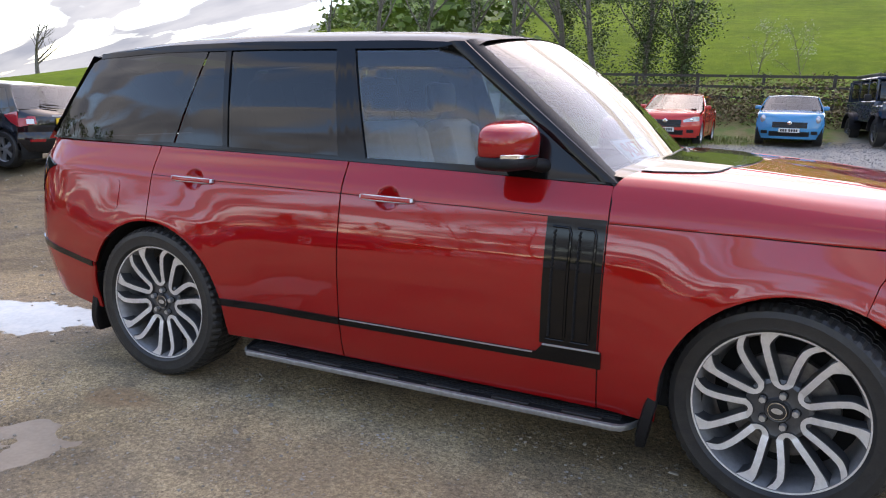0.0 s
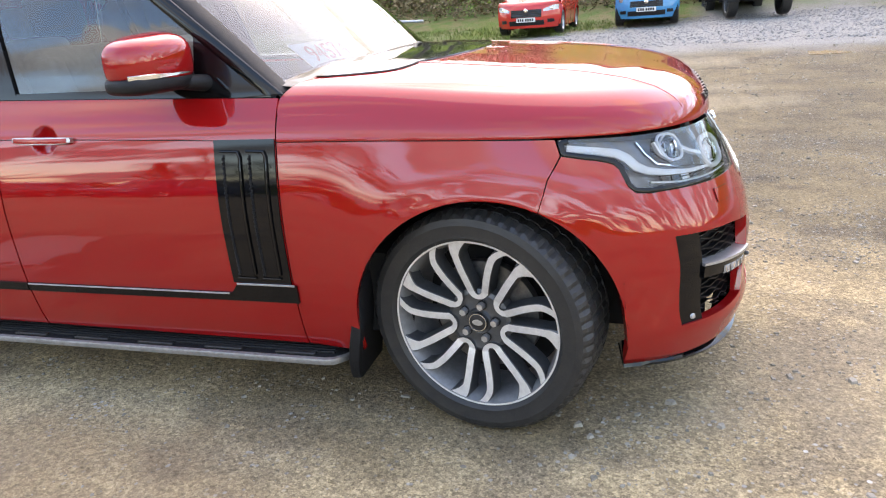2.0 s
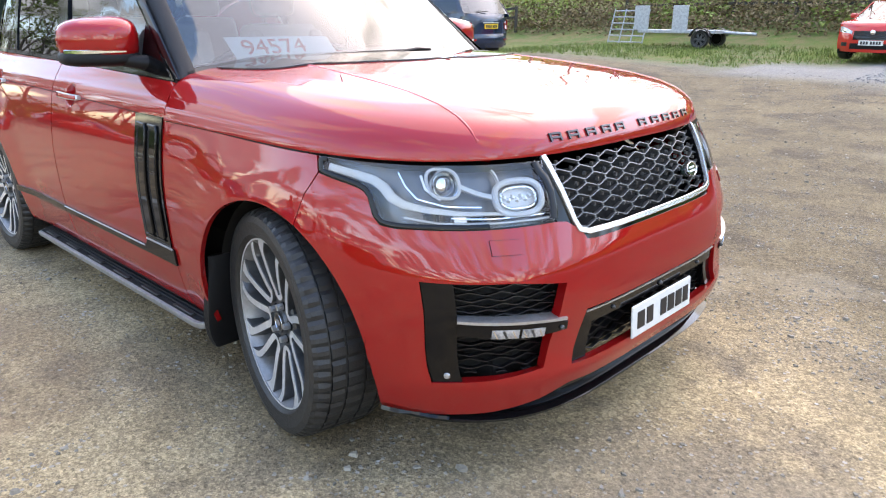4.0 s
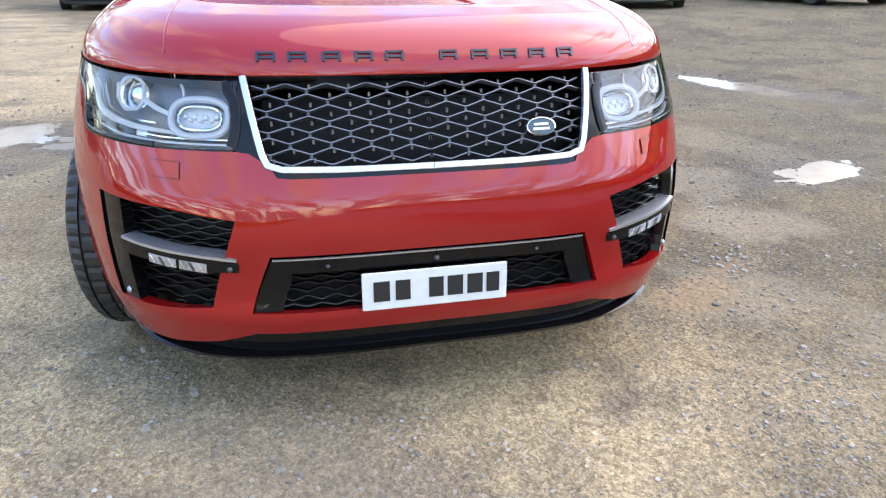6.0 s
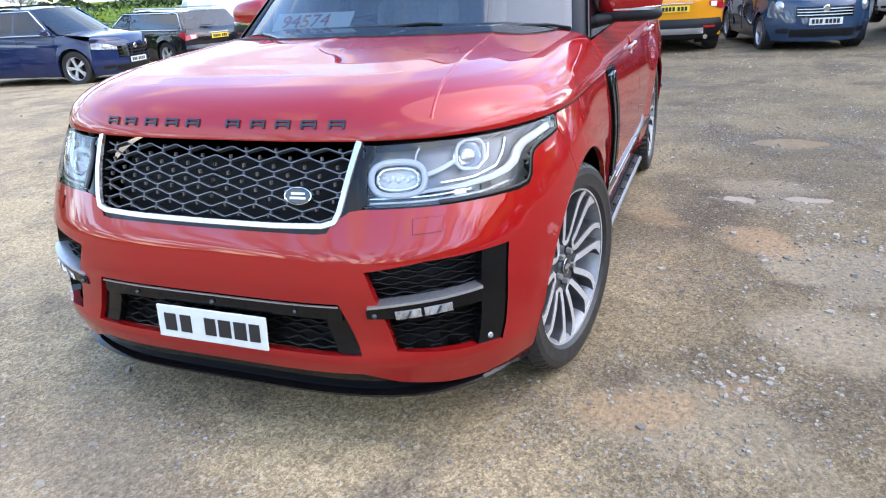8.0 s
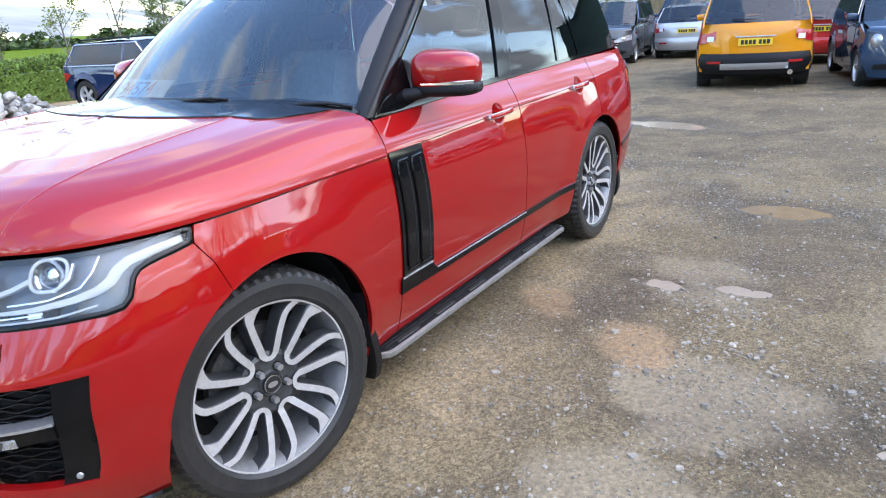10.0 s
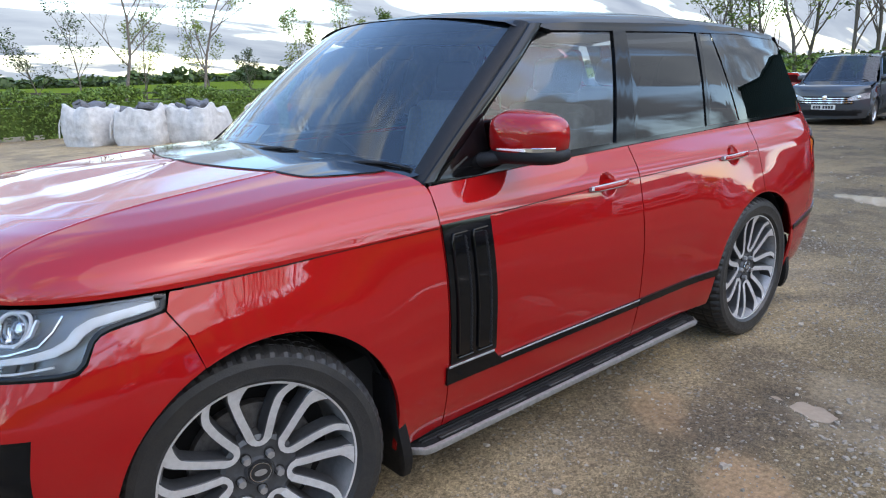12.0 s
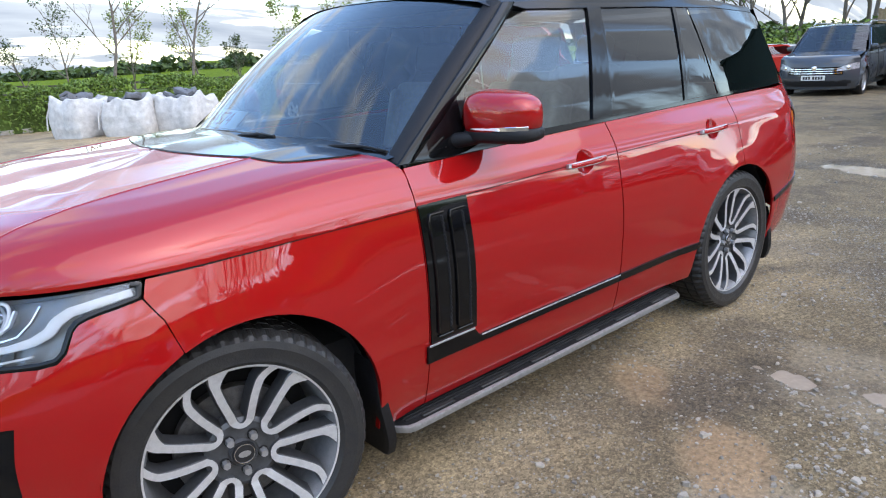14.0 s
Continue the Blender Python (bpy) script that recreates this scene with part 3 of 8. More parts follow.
def eased(xs, ys, reach):
    """A table of a curve through points, its corners rounded off."""
    g = np.arange(xs[0] - 0.1, xs[-1] + 0.1, 0.002)
    v = np.interp(g, xs, ys)
    k = np.exp(-0.5 * (np.arange(-40, 41) * 0.002 / reach) ** 2)
    return g, np.convolve(np.pad(v, 40, "edge"), k / k.sum(), "valid")


SIDE_G, SIDE_V = eased(SIDE_Z, SIDE_Y, 0.012)
NOSE_G, NOSE_V = eased(NOSE_Z, NOSE_X, 0.014)


def side_y(z):
    return float(np.interp(z, SIDE_G, SIDE_V))


def nose(z):
    return float(np.interp(z, NOSE_G, NOSE_V)) - XF, 3.75 - 0.55 * min(max((z - 0.4) / 0.6, 0), 1)


def tail(z):
    return 0.80 + 0.02 * math.exp(-((z - 0.6) / 0.2) ** 2) - 0.10 * max(0, z - 1.0) - 0.25 * max(0, 0.6 - z), 4.2


PHI = np.concatenate([np.linspace(0, 1, 400) ** 2.2 * (math.pi / 4), math.pi / 2 - np.linspace(1, 0, 400)[1:] ** 2.2 * (math.pi / 4)])
_rx, _ry = 1.05 * np.cos(PHI) ** (2 / 3.5), 0.985 * np.sin(PHI) ** (2 / 3.5)
ARC = np.concatenate([[0], np.cumsum(np.hypot(np.diff(_rx), np.diff(_ry)))])
QF = float(ARC[-1])
QR = QF + XF - XR
_tx, _ty = 0.90 * np.cos(PHI) ** (2 / 4.2), 0.95 * np.sin(PHI) ** (2 / 4.2)
TARC = np.concatenate([[0], np.cumsum(np.hypot(np.diff(_tx), np.diff(_ty)))])


def qx(x):
    """Unrolled place of a point on the flank, by its x."""
    if x < XR:
        return QR + (XR - x) * 1.02
    if x <= XF:
        return QF + XF - x
    a, n = nose(0.7)
    ph = math.acos(min(1, ((x - XF) / a)) ** (n / 2))
    return float(np.interp(ph, PHI, ARC))


def qxz(x, z):
    if x <= XF:
        return qx(x)
    a, n = nose(z)
    return float(np.interp(math.acos(min(1, (x - XF) / a) ** (n / 2)), PHI, ARC))


def qy(y, z):
    """Unrolled place of a point on the nose, by its y and height."""
    a, n = nose(z)
    return float(np.interp(math.asin(min(1, y / side_y(z)) ** (n / 2)), PHI, ARC))


HANDLES = ((-1.60, 1.035), (-2.665, 1.045))


def flank_add(x, z):
    """Cups behind the door handles and the rolled lips of the wheel arches."""
    d = 0.0
    for hx, hz in HANDLES:
        r = ((x - hx) / 0.058) ** 2 + ((z - hz) / 0.050) ** 2
        if r < 1:
            d -= 0.026 * (1 - r) ** 1.1
    for cx in (0.0, REAR_X):
        if abs(x - cx) < 0.85 and z > 0.25:
            r = math.hypot(x - cx, z - 0.387) - 0.441
            d += 0.003 * math.exp(-(r / 0.03) ** 2) + 0.019 * math.exp(-(r / 0.15) ** 2)
    return d


def skin_raw(q, z):
    x, y = skin_base(q, z)
    return x, y + flank_add(x, z)


def skin_base(q, z):
    b = side_y(z)
    if q < QF:
        a, n = nose(z)
        ph = float(np.interp(q, ARC, PHI))
        return XF + a * math.cos(ph) ** (2 / n) if ph < math.pi / 2 else XF, b * math.sin(ph) ** (2 / n)
    if q <= QR:
        return XF - (q - QF), b
    a, n = tail(z)
    ph = float(np.interp(TARC[-1] - (q - QR), TARC, PHI))
    return XR - a * max(0, math.cos(ph)) ** (2 / n), b * math.sin(ph) ** (2 / n)


def skin(q, z, side, lift=0.0):
    """A place on the body and the way out of it there."""
    x, y = skin_raw(q, z)
    e = 0.004
    xa, ya = skin_raw(max(q - e, 1e-4), z)
    xb, yb = skin_raw(q + e, z)
    xc, yc = skin_raw(q, z - e)
    xd, yd = skin_raw(q, z + e)
    t = Vector((xb - xa, yb - ya, 0))
    u = Vector((xd - xc, yd - yc, 2 * e))
    nrm = u.cross(t)
    if nrm.length < 1e-12:
        nrm = Vector((1, 0, 0)) if q < 0.05 else Vector((0, 1, 0))
    nrm.normalize()
    if nrm.x * x + nrm.y * y < -1e-9 and q < QF or (q >= QF and nrm.y < 0):
        nrm = -nrm
    p = Vector((x, y, z)) + nrm * lift
    return Vector((p.x, p.y * side, p.z)), Vector((nrm.x, nrm.y * side, nrm.z))


GLASS_Z = [1.15, 1.19, 1.30, 1.42, 1.55, 1.66, 1.70]
GLASS_Y = [0.905, 0.897, 0.874, 0.845, 0.808, 0.769, 0.750]


def cabin(x, z, side, lift=0.0):
    """A place on the side of the cabin, by x and height."""
    def y_of(x, z):
        y = float(np.interp(z, GLASS_Z, GLASS_Y))
        y -= 0.035 * max(0, (x + 1.5) / 0.8) ** 2 * max(0, z - 1.17) / 0.5 if x > -1.5 else 0
        y -= 0.06 * max(0, (-2.6 - x) / 0.95) ** 2.2
        return y
    e = 0.004
    y = y_of(x, z)
    t = Vector((2 * e, y_of(x + e, z) - y_of(x - e, z), 0))
    u = Vector((0, y_of(x, z + e) - y_of(x, z - e), 2 * e))
    nrm = u.cross(t).normalized()
    if nrm.y < 0:
        nrm = -nrm
    p = Vector((x, y, z)) + nrm * lift
    return Vector((p.x, p.y * side, p.z)), Vector((nrm.x, nrm.y * side, nrm.z))


def patch(bm, top, bot, surf, side, step=0.03, dz=0.035, lift=0.0, thick=0.012, rim="tblr", normals=None):
    """A sheet on a surface between an upper and a lower line of (u, z), both running the same way, with a returned edge."""
    u0, u1 = max(top[0][0], bot[0][0]), min(top[-1][0], bot[-1][0])
    tu, tz = [p[0] for p in top], [p[1] for p in top]
    bu, bz = [p[0] for p in bot], [p[1] for p in bot]
    us = sorted({round(u, 4) for u in tu + bu if u0 - 1e-6 <= u <= u1 + 1e-6} | {round(float(u), 4) for u in np.linspace(u0, u1, max(2, int((u1 - u0) / step) + 1))})
    keep = [us[0]]
    for u in us[1:-1]:
        if u - keep[-1] > 0.0015:
            keep.append(u)
    us = keep + [us[-1]]
    hi = max(float(np.interp(u, tu, tz) - np.interp(u, bu, bz)) for u in us)
    rows = max(2, int(math.ceil(hi / dz)))
    grid = []
    for u in us:
        zt, zb = float(np.interp(u, tu, tz)), float(np.interp(u, bu, bz))
        col = []
        for k in range(rows + 1):
            p, n = surf(u, zb + (zt - zb) * k / rows, side, lift)
            v = bm.verts.new(p)
            if normals is not None:
                normals[v] = n
            col.append((v, p, n))
        grid.append(col)
    for A, B in zip(grid, grid[1:]):
        for k in range(rows):
            a, b, c, d = A[k][0], A[k + 1][0], B[k + 1][0], B[k][0]
            f = bm.faces.new((a, b, c, d) if side > 0 else (d, c, b, a))
            f.smooth = True

    def strip(line, flip):
        a = [bm.verts.new(p) for _, p, n in line]
        b = [bm.verts.new(p - n * thick) for _, p, n in line]
        for i in range(len(a) - 1):
            f = (a[i], a[i + 1], b[i + 1], b[i])
            bm.faces.new(f[::-1] if flip else f)
    s = side > 0
    if "t" in rim:
        strip([c[-1] for c in grid], not s)
    if "b" in rim:
        strip([c[0] for c in grid], s)
    if "l" in rim:
        strip(grid[0], not s)
    if "r" in rim:
        strip(grid[-1], s)


def finish(name, bm, normals, material, parent, label=""):
    """Links a sheet with the true normals of its surface, so that it reflects smoothly."""
    me = bpy.data.meshes.new(name)
    bm.verts.index_update()
    bm.verts.ensure_lookup_table()
    bm.normal_update()
    index = {v.index: n for v, n in normals.items()}
    bm.to_mesh(me)
    bm.free()
    me.materials.append(material)
    loop_n = []
    for p in me.polygons:
        on = all(v in index for v in p.vertices)
        if on and sum((index[v] for v in p.vertices), Vector()).dot(p.normal) < 0:
            p.flip()
    for p in me.polygons:
        for v in p.vertices:
            loop_n.append(index.get(v, p.normal.copy()))
    me.update()
    for p in me.polygons:
        p.use_smooth = True
    loop_n = [index.get(me.loops[i].vertex_index) or me.polygons[p.index].normal.copy() for p in me.polygons for i in p.loop_indices]
    me.normals_split_custom_set(loop_n)
    ob = new(name, me)
    ob.parent = parent
    if label:
        ob["label"] = label
    return ob


def sheet(name, pieces, material, parent, side, surf=skin, label="", **kw):
    bm, nm = bmesh.new(), {}
    for pc in pieces:
        top, bot = pc[0], pc[1]
        opt = dict(kw)
        if len(pc) > 2:
            opt.update(pc[2])
        patch(bm, top, bot, surf, side, normals=nm, **opt)
    return finish(name, bm, nm, material, parent, label)


def fl(pts):
    """Flank points (x, z) as unrolled (q, z), ordered from the nose backwards."""
    return sorted([(qxz(x, z), z) for x, z in pts], key=lambda p: p[0])


def nz(pts):
    """Nose points (y, z) as unrolled (q, z)."""
    return [(qy(y, z), z) for y, z in pts]


def arc(cx, cz, r, a0, a1, n=22):
    return [(cx + r * math.cos(radians(a0 + (a1 - a0) * i / n)), cz + r * math.sin(radians(a0 + (a1 - a0) * i / n))) for i in range(n + 1)]


suv = thing("red_suv", "large red luxury off-road car with black roof, parked on gravel", "car")
WHEEL_R, AXLE_Z = 0.394, 0.394
ARCH_X, ARCH_Z = 0.004, 0.387
BELT = [(-0.66, 1.147), (-1.2, 1.160), (-1.83, 1.172), (-2.5, 1.182), (-3.0, 1.188), (-3.85, 1.19)]


def belt(x):
    xs = [p[0] for p in BELT][::-1]
    return float(np.interp(x, xs, [p[1] for p in BELT][::-1]))


AF = [(ARCH_X - 0.4475, 0.268)] + arc(ARCH_X, ARCH_Z, 0.445, 180, 66)      # front arch, from behind upwards to the bumper gap
AFB = arc(ARCH_X, ARCH_Z, 0.445, 66, 0)     # front arch in the bumper
ARR = [(REAR_X + 0.4395, 0.304)] + arc(REAR_X, ARCH_Z, 0.438, 0, 180, 36) + [(REAR_X - 0.4395, 0.305)]


def crease(x):
    """The height of the groove along the flank."""
    return float(np.interp(-x, [0.66, 1.2, 1.6, 2.66, 3.7, 4.2], [1.016, 1.029, 1.036, 1.047, 1.062, 1.064]))


def split_flank(top, bot, x0, x1):
    """The two sheets of a flank panel, above and below the groove."""
    xs = np.linspace(x0, x1, 9)
    return [(top, fl([(x, crease(x) + 0.0016) for x in xs]), {"rim": "tblr"}), (fl([(x, crease(x) - 0.0016) for x in xs]), bot, {"rim": "tblr"})]


for s in (1, -1):
    # fender behind and over the wheel
    gapx, gapz = AF[-1]
    qt_ = qxz(0.236, 0.99)
    gap = [(qt_, 0.991), (qt_ + 0.002, 0.955), (qxz(0.212, 0.89), 0.89), (qxz(gapx, gapz), gapz)]
    top = [(qt_, 1.001)] + fl([(-0.666, 1.0115), (-0.3, 1.010), (0.0, 1.0065)])
    bot = gap[:3] + fl([(-0.666, 0.272), (-0.50, 0.262)] + AF)
    sheet("fender", [(top, bot)], RED, suv, s, step=0.022, thick=0.018)
    # doors
    fd_t = fl([(x, belt(x)) for x in (-0.671, -1.0, -1.4, -1.827)])
    fd_b = fl([(-0.671, 0.270), (-1.2, 0.276), (-1.827, 0.284)])
    sheet("front_door", split_flank(fd_t, fd_b, -0.671, -1.827), RED, suv, s, step=0.009, dz=0.009)
    rd_rear = -2.93
    arch_part = [p for p in ARR if p[0] > rd_rear and p[1] > 0.302]
    rd_t = fl([(x, belt(x)) for x in (-1.834, -2.2, -2.6, rd_rear)])
    rd_b = fl([(-1.834, 0.284), (-2.2, 0.287), (arch_part[0][0] + 0.002, 0.289)] + arch_part + [(rd_rear, arch_part[-1][1])])
    sheet("rear_door", split_flank(rd_t, rd_b, -1.834, rd_rear), RED, suv, s, step=0.009, dz=0.009)
    # rear quarter, down to the bumper line
    qa = [p for p in ARR if p[0] < rd_rear - 0.006 and p[1] > 0.57]
    qt = fl([(x, belt(x)) for x in (rd_rear - 0.006, -3.4, -3.8)]) + [(QR + 0.98, 1.185), (QR + 1.7, 1.17)]
    qb = fl([(rd_rear - 0.006, qa[0][1])] + qa + [(qa[-1][0] - 0.002, 0.57), (-3.85, 0.64)]) + [(QR + 1.1, 0.66), (QR + 1.7, 0.66)]
    sheet("rear_quarter_panel", [(qt, qb)], RED, suv, s, step=0.024)
    ba = [p for p in ARR if p[0] < REAR_X and p[1] <= 0.57 and p[1] > 0.30]
    up = [p for p in ba if p[1] > 0.39]
    bt = fl([(up[0][0], 0.566), (-3.36, 0.568), (-3.85, 0.634)]) + [(QR + 1.1, 0.654), (QR + 1.7, 0.654)]
    bb = fl(up + [(up[-1][0] - 0.003, 0.375), (up[-1][0] - 0.0055, 0.31)]) + [(qx(-3.6), 0.33), (QR + 1.0, 0.40), (QR + 1.7, 0.42)]
    rb = sheet("rear_bumper", [(bt, bb)], RED, suv, s, step=0.024)
    sheet("bumper_strip", [(fl([(ba[0][0] - 0.012, 0.572), (-3.85, 0.645)]) + [(QR + 1.0, 0.662)], fl([(ba[0][0] - 0.012, 0.545), (-3.85, 0.612)]) + [(QR + 1.0, 0.63)])], BLACKGLOSS, rb, s, lift=0.006, thick=0.01)
    sheet("shut_line", [(fl([(x, crease(x) + 0.012) for x in (-0.66, -1.2, -1.8, -2.4, -2.92)]), fl([(x, crease(x) - 0.012) for x in (-0.66, -1.2, -1.8, -2.4, -2.92)]))], DARKCAV, suv, s, lift=-0.0045, thick=0.01)
    sheet("shut_line", [(fl([(-0.66, 1.020), (-0.3, 1.018), (0.0, 1.014), (0.20, 1.010)]), fl([(-0.66, 1.002), (-0.3, 1.001), (0.0, 0.997), (0.20, 0.993)]))], DARKCAV, suv, s, lift=-0.008, thick=0.004)
    for gx in (-0.6685, -1.8305, -2.933):
        sheet("shut_line", [(fl([(gx - 0.01, 1.14), (gx + 0.01, 1.14)]), fl([(gx - 0.01, 0.84 if gx < -2.9 else 0.32), (gx + 0.01, 0.84 if gx < -2.9 else 0.32)]))], DARKCAV, suv, s, lift=-0.006, thick=0.01)
    # tail lamp round the corner
    lamp_t = fl([(-3.70, 1.06), (-3.80, 1.085)]) + [(QR + 0.80, 1.12), (QR + 1.05, 1.125)]
    lamp_b = fl([(-3.70, 1.055), (-3.80, 1.02)]) + [(QR + 0.80, 0.86), (QR + 1.05, 0.84)]
    sheet("tail_lamp", [(lamp_t, lamp_b)], BLACKGLOSS, suv, s, lift=0.006, label="smoked black tail lamp")
    # front bumper skin: bands and posts round the openings, from the middle outwards
    bm, nm = bmesh.new(), {}
    P = lambda t, b, rim: patch(bm, t, b, skin, s, step=0.02, dz=0.025, normals=nm, rim=rim, thick=0.035)
    q1, q2, q3, cq = qy(0.449, 0.55), qy(0.535, 0.55), qy(0.612, 0.45), qxz(0.605, 0.55)
    P([(0.0, 0.753), (qy(0.38, 0.755), 0.754), (qy(0.415, 0.76), 0.758), (qy(0.436, 0.77), 0.768), (q1, 0.784)], [(0.0, 0.553), (q1, 0.553)], "tb")
    P([(q1, 0.784), (qy(0.460, 0.80), 0.803), (qy(0.478, 0.82), 0.816), (q2, 0.821)], [(q1, 0.553), (qy(0.508, 0.392), 0.389), (q2, 0.389)], "tb")
    P([(q2, 0.821), (qy(0.72, 0.822), 0.822), (cq, 0.826)], [(q2, 0.652), (qy(0.70, 0.675), 0.678), (cq, 0.688)], "tb")
    P([(q2, 0.652), (qy(0.56, 0.57), 0.565), (q3, 0.405)], [(q2, 0.389), (q3, 0.389)], "t")
    P([(q3, 0.405), (qy(0.74, 0.39), 0.392), (cq, 0.380)], [(q3, 0.389), (cq, 0.370)], "t")
    P([(0.0, 0.386), (qy(0.44, 0.386), 0.386), (qy(0.508, 0.392), 0.389), (q3, 0.389), (cq, 0.370)], [(0.0, 0.318), (qy(0.40, 0.318), 0.318), (qy(0.50, 0.322), 0.322), (qy(0.60, 0.29), 0.290), (qy(0.72, 0.27), 0.268), (cq, 0.252)], "tb")
    # corner, from the outer intake to the arch
    gp = [p for p in AFB if p[1] > AXLE_Z + 0.01]
    gpq = sorted([(qxz(x, z), z) for x, z in gp if x > gapx + 0.01], key=lambda p: p[0])
    e = 0.004
    ct = [(cq, 0.826), (qxz(0.507, 0.83), 0.825), (qxz(0.469, 0.83), 0.831), (qxz(0.449, 0.85), 0.850), (qxz(0.436, 0.876), 0.876), (qxz(0.424, 0.9), 0.899), (qxz(0.407, 0.916), 0.916), (qxz(0.382, 0.926), 0.926), (qxz(0.349, 0.934), 0.934), (qxz(0.309, 0.941), 0.941), (gap[1][0] - e, 0.953), (gap[2][0] - e, 0.89), (gap[3][0] - e, gapz + 0.003)]
    cb = [(cq, 0.252), (gpq[0][0] - 0.006, 0.252), (gpq[0][0] - 0.002, 0.34)] + [p for p in gpq if p[0] < ct[-1][0] - 0.002] + [(ct[-1][0], gapz)]
    P(ct, cb, "tbr")
    bumper = finish("front_bumper", bm, nm, RED, suv)
    # splitter lip under the bumper
    sp_t = nz([(0.0, 0.318), (0.40, 0.318), (0.50, 0.322), (0.62, 0.29), (0.80, 0.252)]) + [(qxz(0.46, 0.25), 0.252)]
    sp_b = nz([(0.0, 0.244), (0.50, 0.242), (0.80, 0.232)]) + [(qxz(0.46, 0.25), 0.234)]
    sheet("splitter", [(sp_t, sp_b)], BLACKGLOSS, bumper, s, lift=-0.02, thick=0.05)
    edge_t = nz([(0.0, 0.244), (0.50, 0.242), (0.80, 0.246)]) + [(qxz(0.44, 0.25), 0.252)]
    edge_b = nz([(0.0, 0.234), (0.50, 0.232), (0.80, 0.234)]) + [(qxz(0.44, 0.25), 0.238)]
    sheet("splitter_lip", [(edge_t, edge_b)], BLACKGLOSS, bumper, s, lift=0.012, thick=0.09)
    # headlamp washer cover
    sheet("washer_gap", [(nz([(0.654, 0.793), (0.736, 0.796)]), nz([(0.654, 0.751), (0.736, 0.754)]))], DARKCAV, bumper, s, lift=0.0012, thick=0.002)
    sheet("washer_cover", [(nz([(0.655, 0.792), (0.735, 0.795)]), nz([(0.655, 0.752), (0.735, 0.755)]))], RED, bumper, s, lift=0.004, thick=0.006)
    # near-black sheet behind the nose openings, their inner shade put into its colour
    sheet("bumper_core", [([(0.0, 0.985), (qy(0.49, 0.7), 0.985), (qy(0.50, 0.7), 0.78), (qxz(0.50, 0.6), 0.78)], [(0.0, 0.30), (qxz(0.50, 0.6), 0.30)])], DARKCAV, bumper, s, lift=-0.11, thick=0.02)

# ---------------------------------------------------------------- bonnet
BN_B, BN_A, BN_N = 0.977, 0.918, 3.2


def bonnet_out(ph):
    return XF + BN_A * max(0, math.cos(ph)) ** (2 / BN_N), BN_B * math.sin(ph) ** (2 / BN_N)


RISE_D = [0, 0.006, 0.02, 0.045, 0.09, 0.16, 0.26, 0.42, 0.7, 1.2]
RISE_H = [0, 0.021, 0.048, 0.076, 0.104, 0.128, 0.146, 0.158, 0.169, 0.181]
REAR_D = [0, 0.006, 0.012, 0.03, 0.055, 0.078, 0.11, 0.16, 0.26, 0.42, 0.7, 1.2]
REAR_H = [0, 0.025, 0.040, 0.074, 0.110, 0.131, 0.148, 0.158, 0.167, 0.175, 0.183, 0.191]
RISE_G, RISE_V = eased(RISE_D, RISE_H, 0.010)
REAR_G, REAR_V = eased(REAR_D, REAR_H, 0.010)


def bonnet_z(x, y):
    y = abs(y)
    xp = max(0.0, x - XF)
    rho = ((xp / BN_A) ** BN_N + (y / BN_B) ** BN_N) ** (1 / BN_N)
    d = max(0.0, (1 / max(rho, 1e-3) - 1) * math.hypot(xp, y) if xp > 0 else BN_B - y)
    edge = 1.021 - 0.017 * min(max((x + 0.65) / 1.35, 0), 1) ** 1.5
    w = min(max((0.45 - x) / 1.1, 0), 1)
    w = w * w * (3 - 2 * w)
    fa = float(np.interp(d, RISE_G, RISE_V)) if d > 0.03 else float(np.interp(d, RISE_D, RISE_H))
    ra = float(np.interp(d, REAR_G, REAR_V)) if d > 0.03 else float(np.interp(d, REAR_D, REAR_H))
    z = edge + fa * (1 - w) + ra * w
    # raised shoulders, and the crease that runs in from the screen corners
    sh = min(max((0.55 - x) / 0.4, 0), 1)
    c = y - (0.62 + 0.09 * x)
    e = math.sqrt(c * c + 0.00001)
    z += 0.008 * sh * (math.exp(-e / 0.075) if c > 0 else math.exp(-e / 0.30))
    u = min(max((0.45 - x) / 0.95, 0), 1)
    z += 0.028 * u * u * (3 - 2 * u) * max(0, 1 - (y / 0.95) ** 4)
    return z


def cowl_x(y):
    """The rear edge of the bonnet, seen from above."""
    return -0.42 - 0.24 * (abs(y) / 0.90) ** 2.2


bm = bmesh.new()
outline = []
nside, nfront = 36, 150
rear_side = [(-0.6655 + (XF + 0.6655) * i / nside, BN_B + 0.003 - 0.003 * i / nside) for i in range(nside)]
phs = [float(np.interp(ARC[-1] * i / nfront, ARC, PHI)) for i in range(nfront + 1)]
half = [bonnet_out(ph) for ph in phs]            # nose centre to flank
line = rear_side + half[::-1]                    # rear corner to nose centre, left side
full = line + [(x, -y) for x, y in line[:-1]][::-1]
WS = [0, 0.006, 0.014, 0.025, 0.037, 0.05, 0.067, 0.085, 0.107] + [0.13 + 0.87 * k / 76 for k in range(77)]
grid = []
for i, (x, y) in enumerate(full):
    u = 1 - 2 * i / (len(full) - 1)
    yy = math.copysign(abs(u) ** 1.15 * 0.93, u)
    tx, ty = cowl_x(yy), yy
    if abs(u) > 0.999:
        tx = -0.6655
    grid.append([(x + (tx - x) * w, y + (ty - y) * w) for w in WS])
vs = [[bm.verts.new((x, y, bonnet_z(x, y))) for x, y in row] for row in grid]
